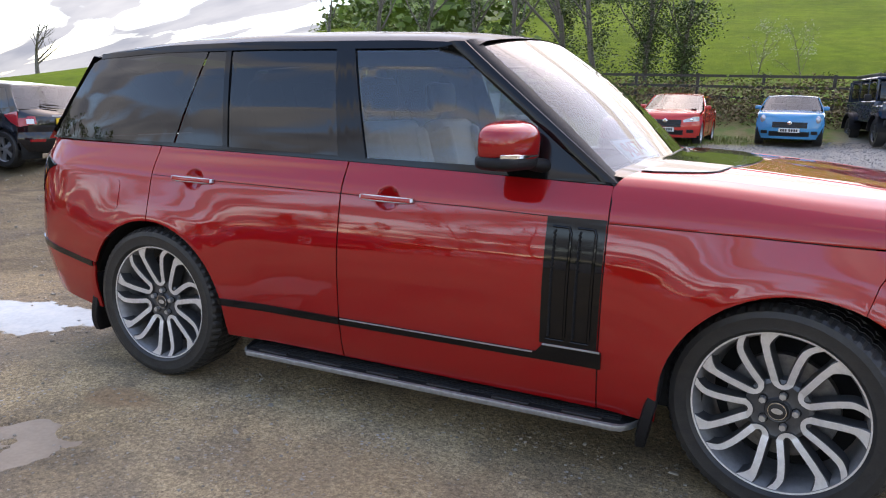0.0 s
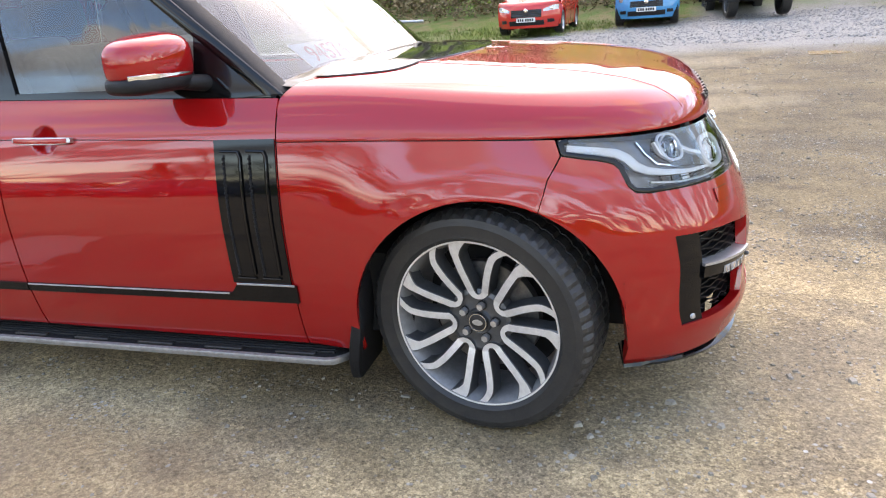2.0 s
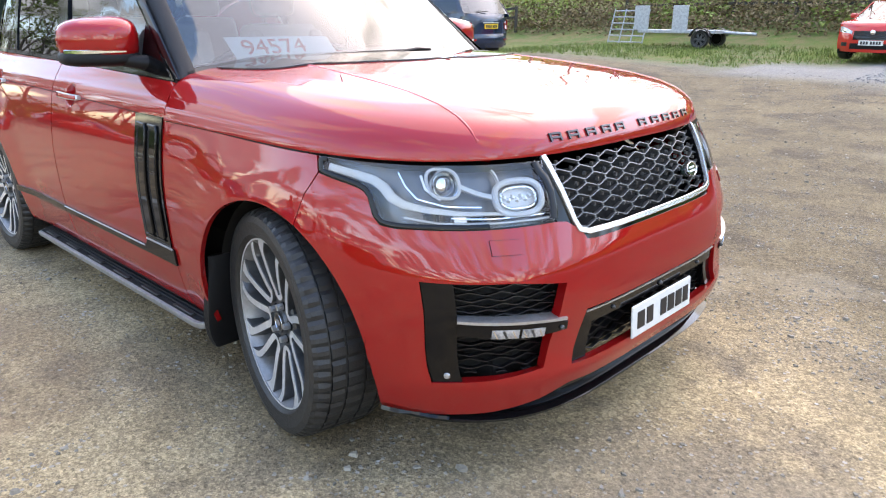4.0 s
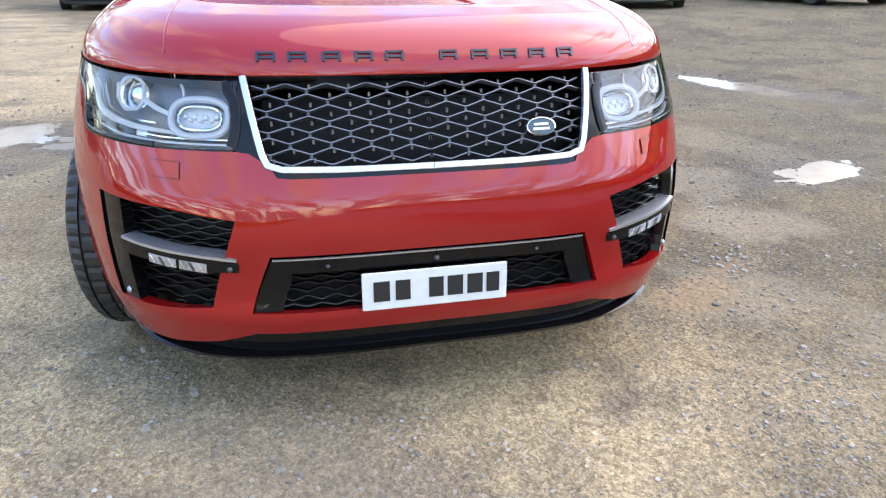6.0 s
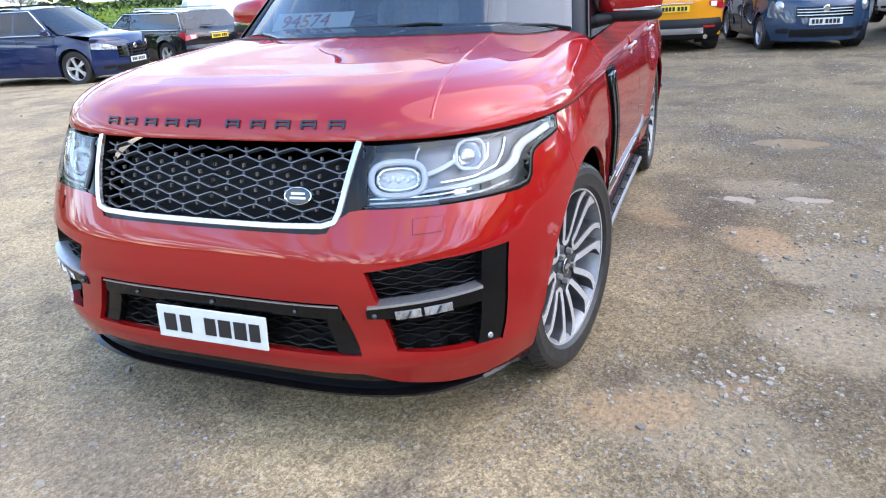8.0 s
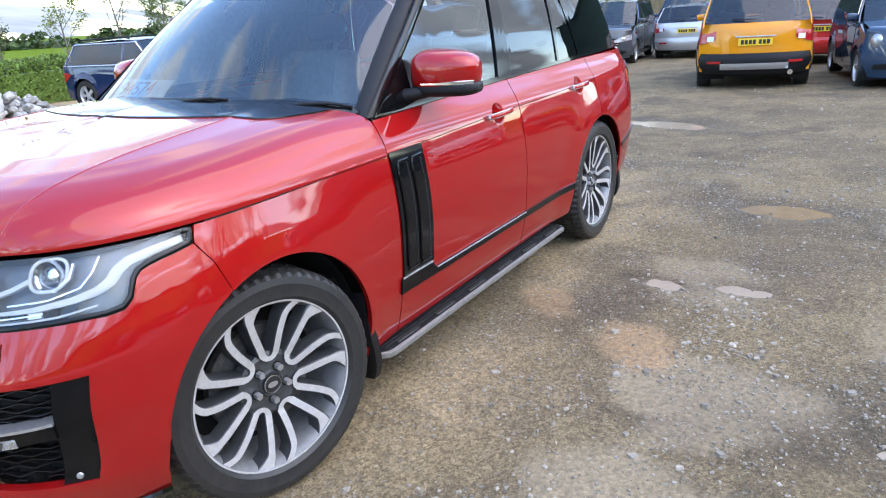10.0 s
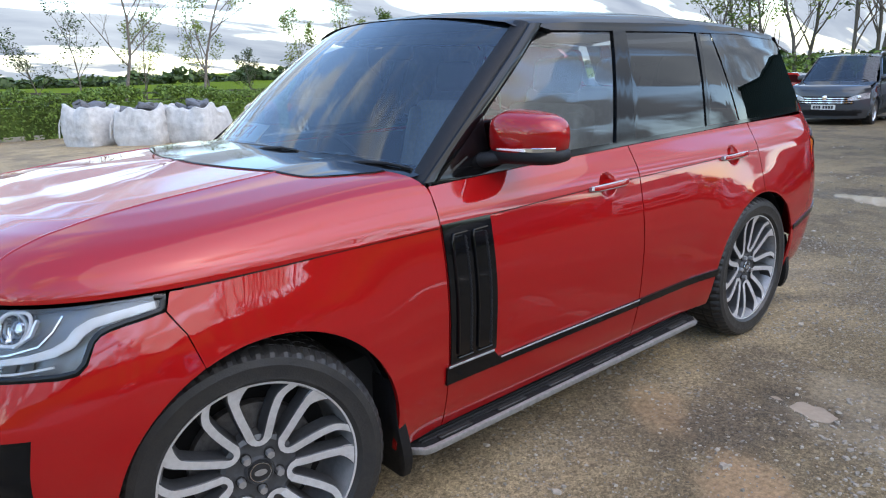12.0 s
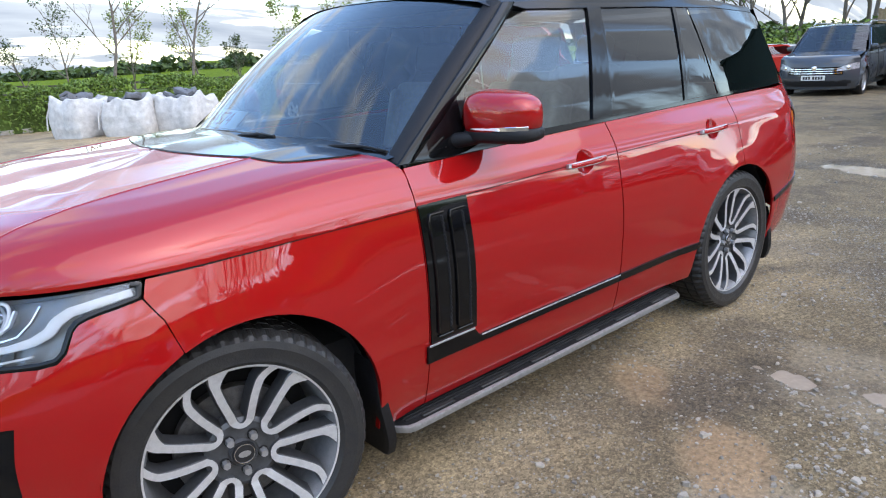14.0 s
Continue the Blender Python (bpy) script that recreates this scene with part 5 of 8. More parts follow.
for s in (1, -1):
    # vent panel in the door front
    vent = sheet("side_vent", [(fl([(-0.673, 1.024), (-0.908, 1.024)]), fl([(-0.673, 0.524), (-0.898, 0.524)]))], BLACKGLOSS, suv, s, lift=0.006, thick=0.01, label="black side vent with two ribbed columns")
    for k, (xa, xb) in enumerate(((-0.705, -0.775), (-0.800, -0.872))):
        bm = bmesh.new()
        P, N = on_skin([(qx(xa), 0.560), (qx(xa), 0.965), (qx(xa) + 0.008, 0.985), (qx(xb), 0.987)], s, 0.010, 8)
        tube(bm, P, 0.005, 8)
        P, N = on_skin([(qx(xa), 0.545), (qx(xb), 0.545)], s, 0.009, 4)
        tube(bm, P, 0.004, 8)
        part("vent_rib", bm, BLACKGLOSS, vent)
        bm = bmesh.new()
        for i in range(52):
            z = 0.560 + 0.41 * i / 51
            p, n = skin(qx(xb + 0.008 + 0.004 * (i % 2)), z, s, 0.009)
            bmesh.ops.create_icosphere(bm, subdivisions=1, radius=0.0058, matrix=Matrix.Translation(p))
        ob = part("vent_chain", bm, BLACKPLAST, vent, "braided black texture strip")
        ob["kind"] = "stuff"
        sheet("vent_column", [(fl([(xa - 0.006, 0.976), (xb + 0.018, 0.976)]), fl([(xa - 0.006, 0.552), (xb + 0.018, 0.552)]))], BLACKGLOSS, vent, s, lift=0.012, thick=0.008)
    # lower moulding, from the block under the vent along the doors
    mould = sheet("door_moulding", [(fl([(-0.654, 0.518), (-0.885, 0.518), (-0.915, 0.482), (-1.823, 0.483)]), fl([(-0.654, 0.452), (-1.823, 0.450)]))], BLACKGLOSS, suv, s, lift=0.009, thick=0.012, step=0.02, dz=0.02)
    sheet("door_moulding", [(fl([(-1.829, 0.483), (-2.500, 0.486)]), fl([(-1.829, 0.450), (-2.520, 0.452)]))], BLACKGLOSS, suv, s, lift=0.009, thick=0.012, dz=0.02)
    bm = bmesh.new()
    P, N = on_skin([(qx(-0.66), 0.520), (qx(-0.885), 0.520)], s, 0.012, 6)
    ribbon(bm, P, N, 0.007, 0.004)
    part("moulding_edge", bm, SATIN, mould)
    bm = bmesh.new()
    P, N = on_skin([(qx(-0.925), 0.480), (qx(-1.82), 0.480)], s, 0.012, 12)
    ribbon(bm, P, N, 0.005, 0.004)
    part("moulding_edge", bm, SATIN, mould)
    # dark sill below the doors, in the near-black cavity colour
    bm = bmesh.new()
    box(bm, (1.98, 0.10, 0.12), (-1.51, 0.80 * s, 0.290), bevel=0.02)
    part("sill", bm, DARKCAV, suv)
    # running board
    bm = bmesh.new()
    outl = []
    for i in range(61):
        t = i / 60
        x = -0.50 - 1.93 * t
        y = 0.992 - 0.10 * max(0, (0.045 - t) / 0.045) ** 2 - 0.12 * max(0, (t - 0.965) / 0.035) ** 2
        outl.append((x, y))
    rows = []
    for x, y in outl:
        prof = [(0.80, 0.215), (0.80, 0.236), (y - 0.055, 0.238), (y - 0.012, 0.232)]
        rows.append([bm.verts.new((x, yy * s, z)) for yy, z in prof])
    for A, B in zip(rows, rows[1:]):
        for k in range(3):
            f = (A[k], A[k + 1], B[k + 1], B[k])
            bm.faces.new(f)
    bmesh.ops.recalc_face_normals(bm, faces=bm.faces[:])
    board = part("running_board", bm, BOARDTREAD, suv, "black ribbed running board with silver edge")
    # raised ribs along the tread
    for j in range(7):
        yy = 0.835 + 0.019 * j
        rb = bmesh.new()
        box(rb, (1.80, 0.008, 0.008), (-1.47, yy * s, 0.240), bevel=0.002, segs=1)
        part("tread_rib", rb, BOARDTREAD, board, smooth=False)
    bm = bmesh.new()
    rows = []
    for x, y in outl:
        prof = [(y - 0.014, 0.2335), (y - 0.002, 0.230), (y + 0.001, 0.222), (y - 0.003, 0.207), (y - 0.02, 0.203), (y - 0.05, 0.205)]
        rows.append([bm.verts.new((x, yy * s, z)) for yy, z in prof])
    for A, B in zip(rows, rows[1:]):
        for k in range(5):
            bm.faces.new((A[k], A[k + 1], B[k + 1], B[k]))
    bmesh.ops.recalc_face_normals(bm, faces=bm.faces[:])
    part("board_edge", bm, BOARDEDGE, board, "brushed aluminium edge strip")
    for k in range(6):
        bm = bmesh.new()
        box(bm, (0.16, 0.022, 0.010), (-0.72 - 0.30 * k, 0.962 * s, 0.2385), bevel=0.003, segs=1)
        part("tread_pad", bm, RUBBER, board)
    # mud flaps: a plate across behind the wheel, its outer edge folded over the body
    for x0, zt, zb, lean in ((-0.446, 0.535, 0.150, 0.030), (-3.365, 0.50, 0.165, 0.030)):
        bm = bmesh.new()
        rows = []
        for i in range(13):
            t = i / 12
            z = zt + (zb - zt) * t
            x = x0 - lean * t ** 1.5 + 0.008 * math.sin(5 * t)
            f = math.sin(math.pi * (0.07 + 0.66 * t)) ** 0.7
            yo = 0.962 + 0.034 * f - 0.03 * t ** 6
            loop = [(x + 0.012, 0.74), (x + 0.014, 0.945), (x + 0.016 * f, yo - 0.010), (x + 0.010 * f, yo), (x - 0.026 * f, yo + 0.001), (x - 0.032 * f, yo - 0.012), (x - 0.014, 0.940), (x - 0.008, 0.74)]
            rows.append([bm.verts.new((px, py * s, z)) for px, py in loop])
        for A, B in zip(rows, rows[1:]):
            for k in range(8):
                bm.faces.new((A[k], A[(k + 1) % 8], B[(k + 1) % 8], B[k]))
        bm.faces.new(rows[0])
        bm.faces.new(rows[-1][::-1])
        bmesh.ops.recalc_face_normals(bm, faces=bm.faces[:])
        part("mud_flap", bm, BLACKPLAST, suv)
    # door handles
    for hx, hz in HANDLES:
        bm = bmesh.new()
        P, N = on_skin([(qx(hx + 0.128), hz + 0.001), (qx(hx + 0.10), hz), (qx(hx - 0.10), hz + 0.002), (qx(hx - 0.128), hz + 0.004)], s, 0.0, 5)
        base = [skin_base(qx(hx), hz)[1]] * len(P)
        P = [Vector((p.x, s * (b + 0.030 - 0.014 * abs((p.x - hx) / 0.128) ** 4), p.z)) for p, b in zip(P, base)]
        N = [Vector((0, s, 0.15)).normalized()] * len(P)
        ribbon(bm, P, N, [0.026 - 0.010 * abs((p.x - hx) / 0.128) ** 6 for p in P], 0.016)
        h = part("door_handle", bm, SATIN, suv, "red door handle with bright edge")
        bm = bmesh.new()
        ribbon(bm, [p + n * 0.002 for p, n in zip(P[2:-2], N)], N[2:-2], 0.017, 0.004)
        part("handle_insert", bm, RED, h)
    # mirror
    bm = bmesh.new()
    M = pose(-1.068, 1.020 * s, 1.285, 0, 0, 12 * s)
    bmesh.ops.create_uvsphere(bm, u_segments=40, v_segments=24, radius=1.0)
    for v in bm.verts:
        x, y, z = v.co
        e = 0.62
        x, y, z = [math.copysign(abs(c) ** e, c) for c in (x, y, z)]
        y *= s
        out = y * s
        hh = 0.088 - 0.012 * out
        dep = 0.106 if x > 0 else 0.068
        zz = z * hh * (1 - 0.10 * max(0, x)) + 0.004
        v.co = M @ Vector((x * dep * (1 - 0.18 * max(0, out)), y * 0.146, zz))
    low = bmesh.new()
    split = 1.236
    mirror_bm = bm
    bmesh.ops.bisect_plane(mirror_bm, geom=mirror_bm.verts[:] + mirror_bm.edges[:] + mirror_bm.faces[:], plane_co=(-1.07, 0, split), plane_no=(0.12, 0, 1), clear_inner=True)
    bmesh.ops.recalc_face_normals(mirror_bm, faces=mirror_bm.faces[:])
    mir = part("door_mirror", mirror_bm, RED, suv, "red capped door mirror with black foot")
    low.free()
    bm = bmesh.new()
    bmesh.ops.create_uvsphere(bm, u_segments=40, v_segments=20, radius=1.0)
    for v in bm.verts:
        x, y, z = [math.copysign(abs(c) ** 0.6, c) for c in v.co]
        v.co = M @ Vector((x * (0.100 if x > 0 else 0.070), y * 0.147, z * 0.034 - 0.060))
    part("mirror_base", bm, BLACKPLAST, mir)
    bm = bmesh.new()
    tube(bm, [(-1.03, 1.00 * s, 1.222), (-0.985, 0.955 * s, 1.215), (-0.95, 0.895 * s, 1.205), (-0.94, 0.86 * s, 1.20)], 0.025, 12, taper=[0.8, 1.0, 1.15, 1.2])
    part("mirror_arm", bm, BLACKPLAST, mir)
    bm = bmesh.new()
    pts, nn = [], []
    for i in range(13):
        t = -0.55 + 1.45 * i / 12
        a = Vector((0.103 * (1 - 0.55 * max(0, t) ** 3), t * 0.147 * s, -0.036))
        pts.append(M @ a)
        nn.append((M.to_3x3() @ Vector((1, 0.35 * max(0, t) ** 2 * s * 2.2, 0.0))).normalized())
    ribbon(bm, pts, nn, [0.006 + 0.010 * min(1, i / 8) for i in range(13)], 0.012)
    part("mirror_indicator", bm, CHROME, mir, "clear indicator strip")
    # fuel flap on the right flank
    if s < 0:
        sheet("fuel_flap", [(fl([(-3.140, 1.0), (-3.155, 1.012), (-3.285, 1.012), (-3.30, 1.0)]), fl([(-3.140, 0.872), (-3.155, 0.860), (-3.285, 0.860), (-3.30, 0.872)]))], RED, suv, s, lift=0.0025, thick=0.003, step=0.01)

    # headlamp: housing, lamps, then the clear lens
    hl_t = [(qy(0.497, 0.97), 0.987), (qy(0.60, 0.98), 0.988), (qy(0.75, 0.98), 0.991), (qxz(0.5, 0.98), 0.993), (qxz(0.36, 0.985), 0.997), (qxz(0.246, 0.99), 1.001)]
    hl_b = [(qy(0.497, 0.83), 0.826), (qy(0.72, 0.826), 0.827), (qxz(0.605, 0.83), 0.829), (qxz(0.507, 0.83), 0.830), (qxz(0.469, 0.836), 0.836), (qxz(0.449, 0.855), 0.855), (qxz(0.436, 0.881), 0.881), (qxz(0.424, 0.904), 0.904), (qxz(0.407, 0.92), 0.921), (qxz(0.382, 0.93), 0.931), (qxz(0.349, 0.939), 0.939), (qxz(0.309, 0.946), 0.946), (qxz(0.246, 0.956), 0.956)]
    q0 = max(hl_t[0][0], hl_b[0][0])
    hl_t[0], hl_b[0] = (q0, hl_t[0][1]), (q0, hl_b[0][1])
    q9 = hl_t[-1][0]
    hl_b = [p for p in hl_b if p[0] < q9 - 0.003] + [(q9, 0.956)]
    lamp = sheet("headlamp", [(hl_t, hl_b)], LAMPGREY, suv, s, lift=-0.055, thick=-0.05, step=0.02, label="clear headlamp with bright reflectors")
    sheet("lamp_rim", [([(u, z) for u, z in hl_b], [(u, z - 0.012) for u, z in hl_b])], BLACKGLOSS, lamp, s, lift=-0.002, thick=0.03, step=0.02)
    bm = bmesh.new()
    P, N = on_skin([(u, z + 0.004) for u, z in hl_b if u > q0 + 0.05] + [(q9 - 0.004, 0.991), (q9 - 0.03, 0.994)], s, 0.001, 5)
    ribbon(bm, P, N, 0.016, 0.006)
    part("lamp_border", bm, BLACKGLOSS, lamp)
    sheet("lamp_lens", [(hl_t, hl_b)], LENS, lamp, s, lift=0.0, thick=0.002, rim="", step=0.02)

    def lamp_ring(y, z, ry, rz, tr, material, name, depth=-0.018):
        bm = bmesh.new()
        pts = []
        for i in range(49):
            a = 2 * math.pi * i / 48
            cy = math.copysign(abs(math.cos(a)) ** 0.75, math.cos(a)) * ry
            cz = math.copysign(abs(math.sin(a)) ** 0.75, math.sin(a)) * rz
            p, n = skin(qy(y, z) + cy, z + cz, s, depth)
            pts.append(p)
        tube(bm, pts, tr, 8, cap=False)
        return part(name, bm, material, lamp)
    # scalloped black frame towards the grille
    bm = bmesh.new()
    P, N = on_skin([(q0 + 0.026, 0.984), (q0 + 0.022, 0.962), (q0 + 0.004, 0.940), (q0 - 0.004, 0.905), (q0 - 0.004, 0.86), (q0 + 0.002, 0.832)], s, 0.002, 5)
    ribbon(bm, P, N, 0.026, 0.008)
    part("lamp_frame", bm, BLACKGLOSS, lamp)
    lamp_ring(0.604, 0.902, 0.076, 0.045, 0.0095, LAMPWHITE, "light_ring")
    lamp_ring(0.604, 0.902, 0.057, 0.029, 0.0045, CHROME, "light_ring", -0.022)
    sheet("reflector_plate", [([(qy(0.604, 0.9) + 0.066 * math.cos(a), 0.902 + 0.034 * abs(math.sin(a)) ** 0.75) for a in np.linspace(math.pi, 0, 13)], [(qy(0.604, 0.9) + 0.066 * math.cos(a), 0.902 - 0.034 * abs(math.sin(a)) ** 0.75) for a in np.linspace(math.pi, 0, 13)])], LAMPWHITE, lamp, s, lift=-0.034, thick=0.002, rim="", step=0.02)
    bm = bmesh.new()
    for k in range(-3, 4):
        p, n = skin(qy(0.604, 0.90) + 0.014 * k, 0.900 + 0.007 * (k % 2), s, -0.034)
        bmesh.ops.create_cone(bm, cap_ends=True, segments=4 + k % 2, radius1=0.016, radius2=0.004, depth=0.016, matrix=Matrix.Translation(p) @ Vector((0, 0, 1)).rotation_difference(n).to_matrix().to_4x4())
    part("inner_reflector", bm, LAMPSILVER, lamp, smooth=False)
    lamp_ring(0.786, 0.950, 0.046, 0.039, 0.0050, LAMPWHITE, "projector_ring", -0.020)
    p, n = skin(qy(0.786, 0.93), 0.950, s, -0.040)
    rotm = Vector((0, 0, 1)).rotation_difference((n + Vector((0.6, 0, 0))).normalized()).to_matrix().to_4x4()
    bm = bmesh.new()
    revolve(bm, [(0.0, 0.010), (0.018, 0.008), (0.030, 0.0), (0.034, -0.012), (0.036, -0.004), (0.038, 0.014), (0.043, 0.016), (0.046, 0.004), (0.046, -0.03)], 36, "Z")
    bmesh.ops.transform(bm, matrix=Matrix.Translation(p) @ rotm, verts=bm.verts[:])
    part("projector", bm, CHROME, lamp)
    bm = bmesh.new()
    revolve(bm, [(0.0, 0.018), (0.012, 0.016), (0.022, 0.010), (0.030, 0.0)], 28, "Z")
    bmesh.ops.transform(bm, matrix=Matrix.Translation(p + n * 0.004) @ rotm, verts=bm.verts[:])
    part("projector_lens", bm, LENS, lamp)
    # black tray under the lamps, cut into cells; one silver cell paints a reflection
    for k in range(7):
        qa, qb = qy(0.60, 0.86) + 0.044 * k, qy(0.60, 0.86) + 0.044 * k + 0.036
        sheet("tray_cell", [([(qa, 0.868 + 0.002 * k), (qb, 0.869 + 0.002 * k)], [(qa, 0.848), (qb, 0.849)])], LAMPSILVER if k == 4 else BLACKGLOSS, lamp, s, lift=-0.034 + 0.004 * (k % 2), thick=0.01)
    # light guides: along the foot and up the outer edge into the tip
    for line, w, mt in (([(qy(0.52, 0.84), 0.838), (qy(0.70, 0.84), 0.840), (qxz(0.60, 0.84), 0.845), (qxz(0.52, 0.85), 0.857)], 0.006, LAMPWHITE),
                        ([(qy(0.52, 0.86), 0.850), (qy(0.70, 0.86), 0.852), (qxz(0.62, 0.86), 0.858)], 0.004, CHROME),
                        ([(qy(0.62, 0.86), 0.858), (qy(0.70, 0.86), 0.866), (qy(0.78, 0.87), 0.870), (qxz(0.56, 0.88), 0.880), (qxz(0.505, 0.90), 0.892), (qxz(0.472, 0.91), 0.910), (qxz(0.448, 0.935), 0.934), (qxz(0.415, 0.953), 0.952), (qxz(0.36, 0.963), 0.963), (qxz(0.27, 0.975), 0.976)], (0.006, 0.030, 0.020), LAMPWHITE),
                        ([(qxz(0.475, 0.97), 0.976), (qxz(0.50, 0.94), 0.940), (qxz(0.535, 0.91), 0.908), (qy(0.80, 0.89), 0.889), (qy(0.72, 0.88), 0.884)], 0.005, CHROME),
                        ([(qxz(0.53, 0.96), 0.970), (qxz(0.548, 0.93), 0.935), (qxz(0.585, 0.91), 0.908)], 0.007, LAMPSILVER),
                        ([(qy(0.672, 0.9), 0.906), (qy(0.72, 0.91), 0.922), (qy(0.752, 0.93), 0.940)], 0.014, LAMPWHITE)):
        bm = bmesh.new()
        P, N = on_skin(line, s, -0.016, 6)
        if isinstance(w, tuple):
            w = [float(np.interp(i / (len(P) - 1), (0, 0.62, 1), w)) for i in range(len(P))]
        ribbon(bm, P, N, w, 0.012)
        part("light_guide", bm, mt, lamp)
    bm = bmesh.new()
    P, N = on_skin([(qy(0.652, 0.9), 0.950), (qy(0.656, 0.9), 0.968), (qy(0.664, 0.9), 0.984)], s, -0.024, 4)
    ribbon(bm, P, N, 0.005, 0.010)
    part("reflector_fin", bm, LAMPWHITE, lamp)

    # outer intake: black end panel, mesh, lamp bar
    io = qxz(0.605, 0.55)
    im = qy(0.832, 0.55)
    sheet("intake_end", [([(im, 0.684), (io + 0.012, 0.690)], [(im, 0.378), (io + 0.012, 0.366)])], BLACKGLOSS, suv, s, lift=-0.006, thick=0.04, step=0.02, label="black end panel of the bumper intake")
    bm = bmesh.new()
    revolve(bm, [(0, 0.006), (0.007, 0.005), (0.010, 0.0)], 14, "Z")
    p, n = skin(qxz(0.655, 0.40), 0.405, s, -0.004)
    bmesh.ops.transform(bm, matrix=Matrix.Translation(p) @ Vector((0, 0, 1)).rotation_difference(n).to_matrix().to_4x4(), verts=bm.verts[:])
    part("bumper_bolt", bm, SATIN, suv)
    bar = bmesh.new()
    P, N = on_skin([(qy(0.530, 0.525), 0.523), (qy(0.62, 0.53), 0.532), (qy(0.74, 0.54), 0.545), (qy(0.832, 0.55), 0.552)], s, 0.004, 6)
    n_ = len(P)
    ribbon(bar, P, N, [0.030 + 0.016 * min(1, i / 4) for i in range(n_)], 0.05)
    fog = part("fog_lamp", bar, BLACKGLOSS, suv, "fog lamp in a black bar across the intake")
    bm = bmesh.new()
    P, N = on_skin([(qy(0.535, 0.55), 0.546), (qy(0.64, 0.56), 0.558), (qy(0.832, 0.57), 0.577)], s, 0.006, 6)
    ribbon(bm, P, N, 0.010, 0.05)
    part("lamp_bar_top", bm, SATIN, fog)
    for k in range(2):
        bm = bmesh.new()
        P, N = on_skin([(qy(0.612 + 0.078 * k, 0.53), 0.522 + 0.008 * k), (qy(0.682 + 0.078 * k, 0.53), 0.529 + 0.008 * k)], s, 0.006, 3)
        ribbon(bm, P, N, 0.027, 0.004)
        led = part("fog_led", bm, LAMPFAR, fog, "clear fog lamp cell")
        for j in range(3):
            bm = bmesh.new()
            qa, za = qy(0.620 + 0.078 * k + 0.024 * j, 0.53), 0.5225 + 0.008 * k + 0.0024 * j
            P, N = on_skin([(qa, za - 0.012), (qa + 0.012, za + 0.012)], s, 0.0075, 2)
            ribbon(bm, P, N, 0.004 + 0.003 * (j % 2), 0.002)
            part("fog_reflector", bm, GUNMETAL if j % 2 else CHROME, led, smooth=False)
    bm = bmesh.new()
    p, n = skin(qy(0.553, 0.52), 0.522, s, 0.006)
    bmesh.ops.create_uvsphere(bm, u_segments=14, v_segments=8, radius=0.008, matrix=Matrix.Translation(p))
    part("parking_sensor", bm, GUNMETAL, fog)

    # honeycomb of the nose openings: zigzag bars set back from the skin
    def lattice(name, y0, y1, z0, z1, dz, per, lift, bounds, w=0.005, material=BLACKGLOSS):
        k = 0
        z = z0
        while z < z1:
            P, N = [], []
            marks = {y0, y1}
            c = math.floor(y0 / per) - 1
            while c * per < y1:
                for f in (0.0, 0.04, 0.18, 0.32, 0.46, 0.5, 0.54, 0.68, 0.82, 0.96):
                    y = (c + f - 0.5 * (k % 2)) * per
                    if y0 < y < y1:
                        marks.add(y)
                c += 1
            for y in sorted(marks):
                t = (y / per + 0.5 * (k % 2)) % 1.0
                a = (1 - 2 * t) if t < 0.5 else (2 * t - 1)          # 1 .. 0 .. 1
                zz = z + dz * 0.50 * (max(0, min(1, 1.19 * a - 0.095)) - 0.5)
                lo, hi = bounds(y)
                if lo <= zz <= hi:
                    p, m = skin(max(1e-3, qy(y, zz)), zz, s, lift)
                    P.append(p)
                    N.append(m)
                elif P:
                    if len(P) > 3:
                        bm = bmesh.new()
                        ribbon(bm, P, N, w, 0.018)
                        part(name, bm, material, suv)
                    P, N = [], []
            if len(P) > 3:
                bm = bmesh.new()
                ribbon(bm, P, N, w, 0.018)
                part(name, bm, material, suv)
            # short links where two bars come near each other
            c = 0
            while material is GRILLEGREY and (c + 0.5 * (k % 2)) * per < y1:
                y, za, zb = (c + 0.5 * (k % 2)) * per, z + dz * 0.25, z + dz * 0.75
                lo, hi = bounds(y)
                if y > 0.004 and za > lo and zb < hi:
                    bm = bmesh.new()
                    ends = [skin(qy(y, q), q, s, lift - 0.004) for q in (za, zb)]
                    ribbon(bm, [e[0] for e in ends], [e[1] for e in ends], 0.009, 0.010)
                    part("grille_link", bm, GUNMETAL, suv)
                c += 1
            z += dz
            k += 1
    lattice("intake_bar", 0.545, 0.835, 0.40, 0.69, 0.0175, 0.080, -0.040, lambda y: (0.40, 0.66 + 0.09 * (y - 0.55)), 0.0024, LETTER)
    lattice("intake_bar", 0.0, 0.43, 0.40, 0.50, 0.0175, 0.080, -0.040, lambda y: (0.392, 0.495), 0.0024, LETTER)
    lattice("grille_bar", 0.0, 0.472, 0.796, 0.998, 0.0265, 0.1075, -0.020, lambda y: (0.775, 0.993 if y < 0.44 + 0.16 * (0.98 - 0.78) else 0.78), 0.0038, GRILLEGREY)
    bm = bmesh.new()
    row = 0
    z = 0.789 + 0.0114
    while z < 0.985:
        y = 0.0525 if row % 2 else 0.0
        while y < 0.46:
            p, m = skin(max(1e-3, qy(y, z)), z, s, -0.024)
            r = bmesh.ops.create_cube(bm, size=1.0)["verts"]
            bmesh.ops.scale(bm, vec=(0.010, 0.006, 0.011), verts=r)
            bmesh.ops.translate(bm, vec=p, verts=r)
            y += 0.105
        z += 0.0228
        row += 1
    gn = part("grille_node", bm, GRILLEGREY, suv, smooth=False)
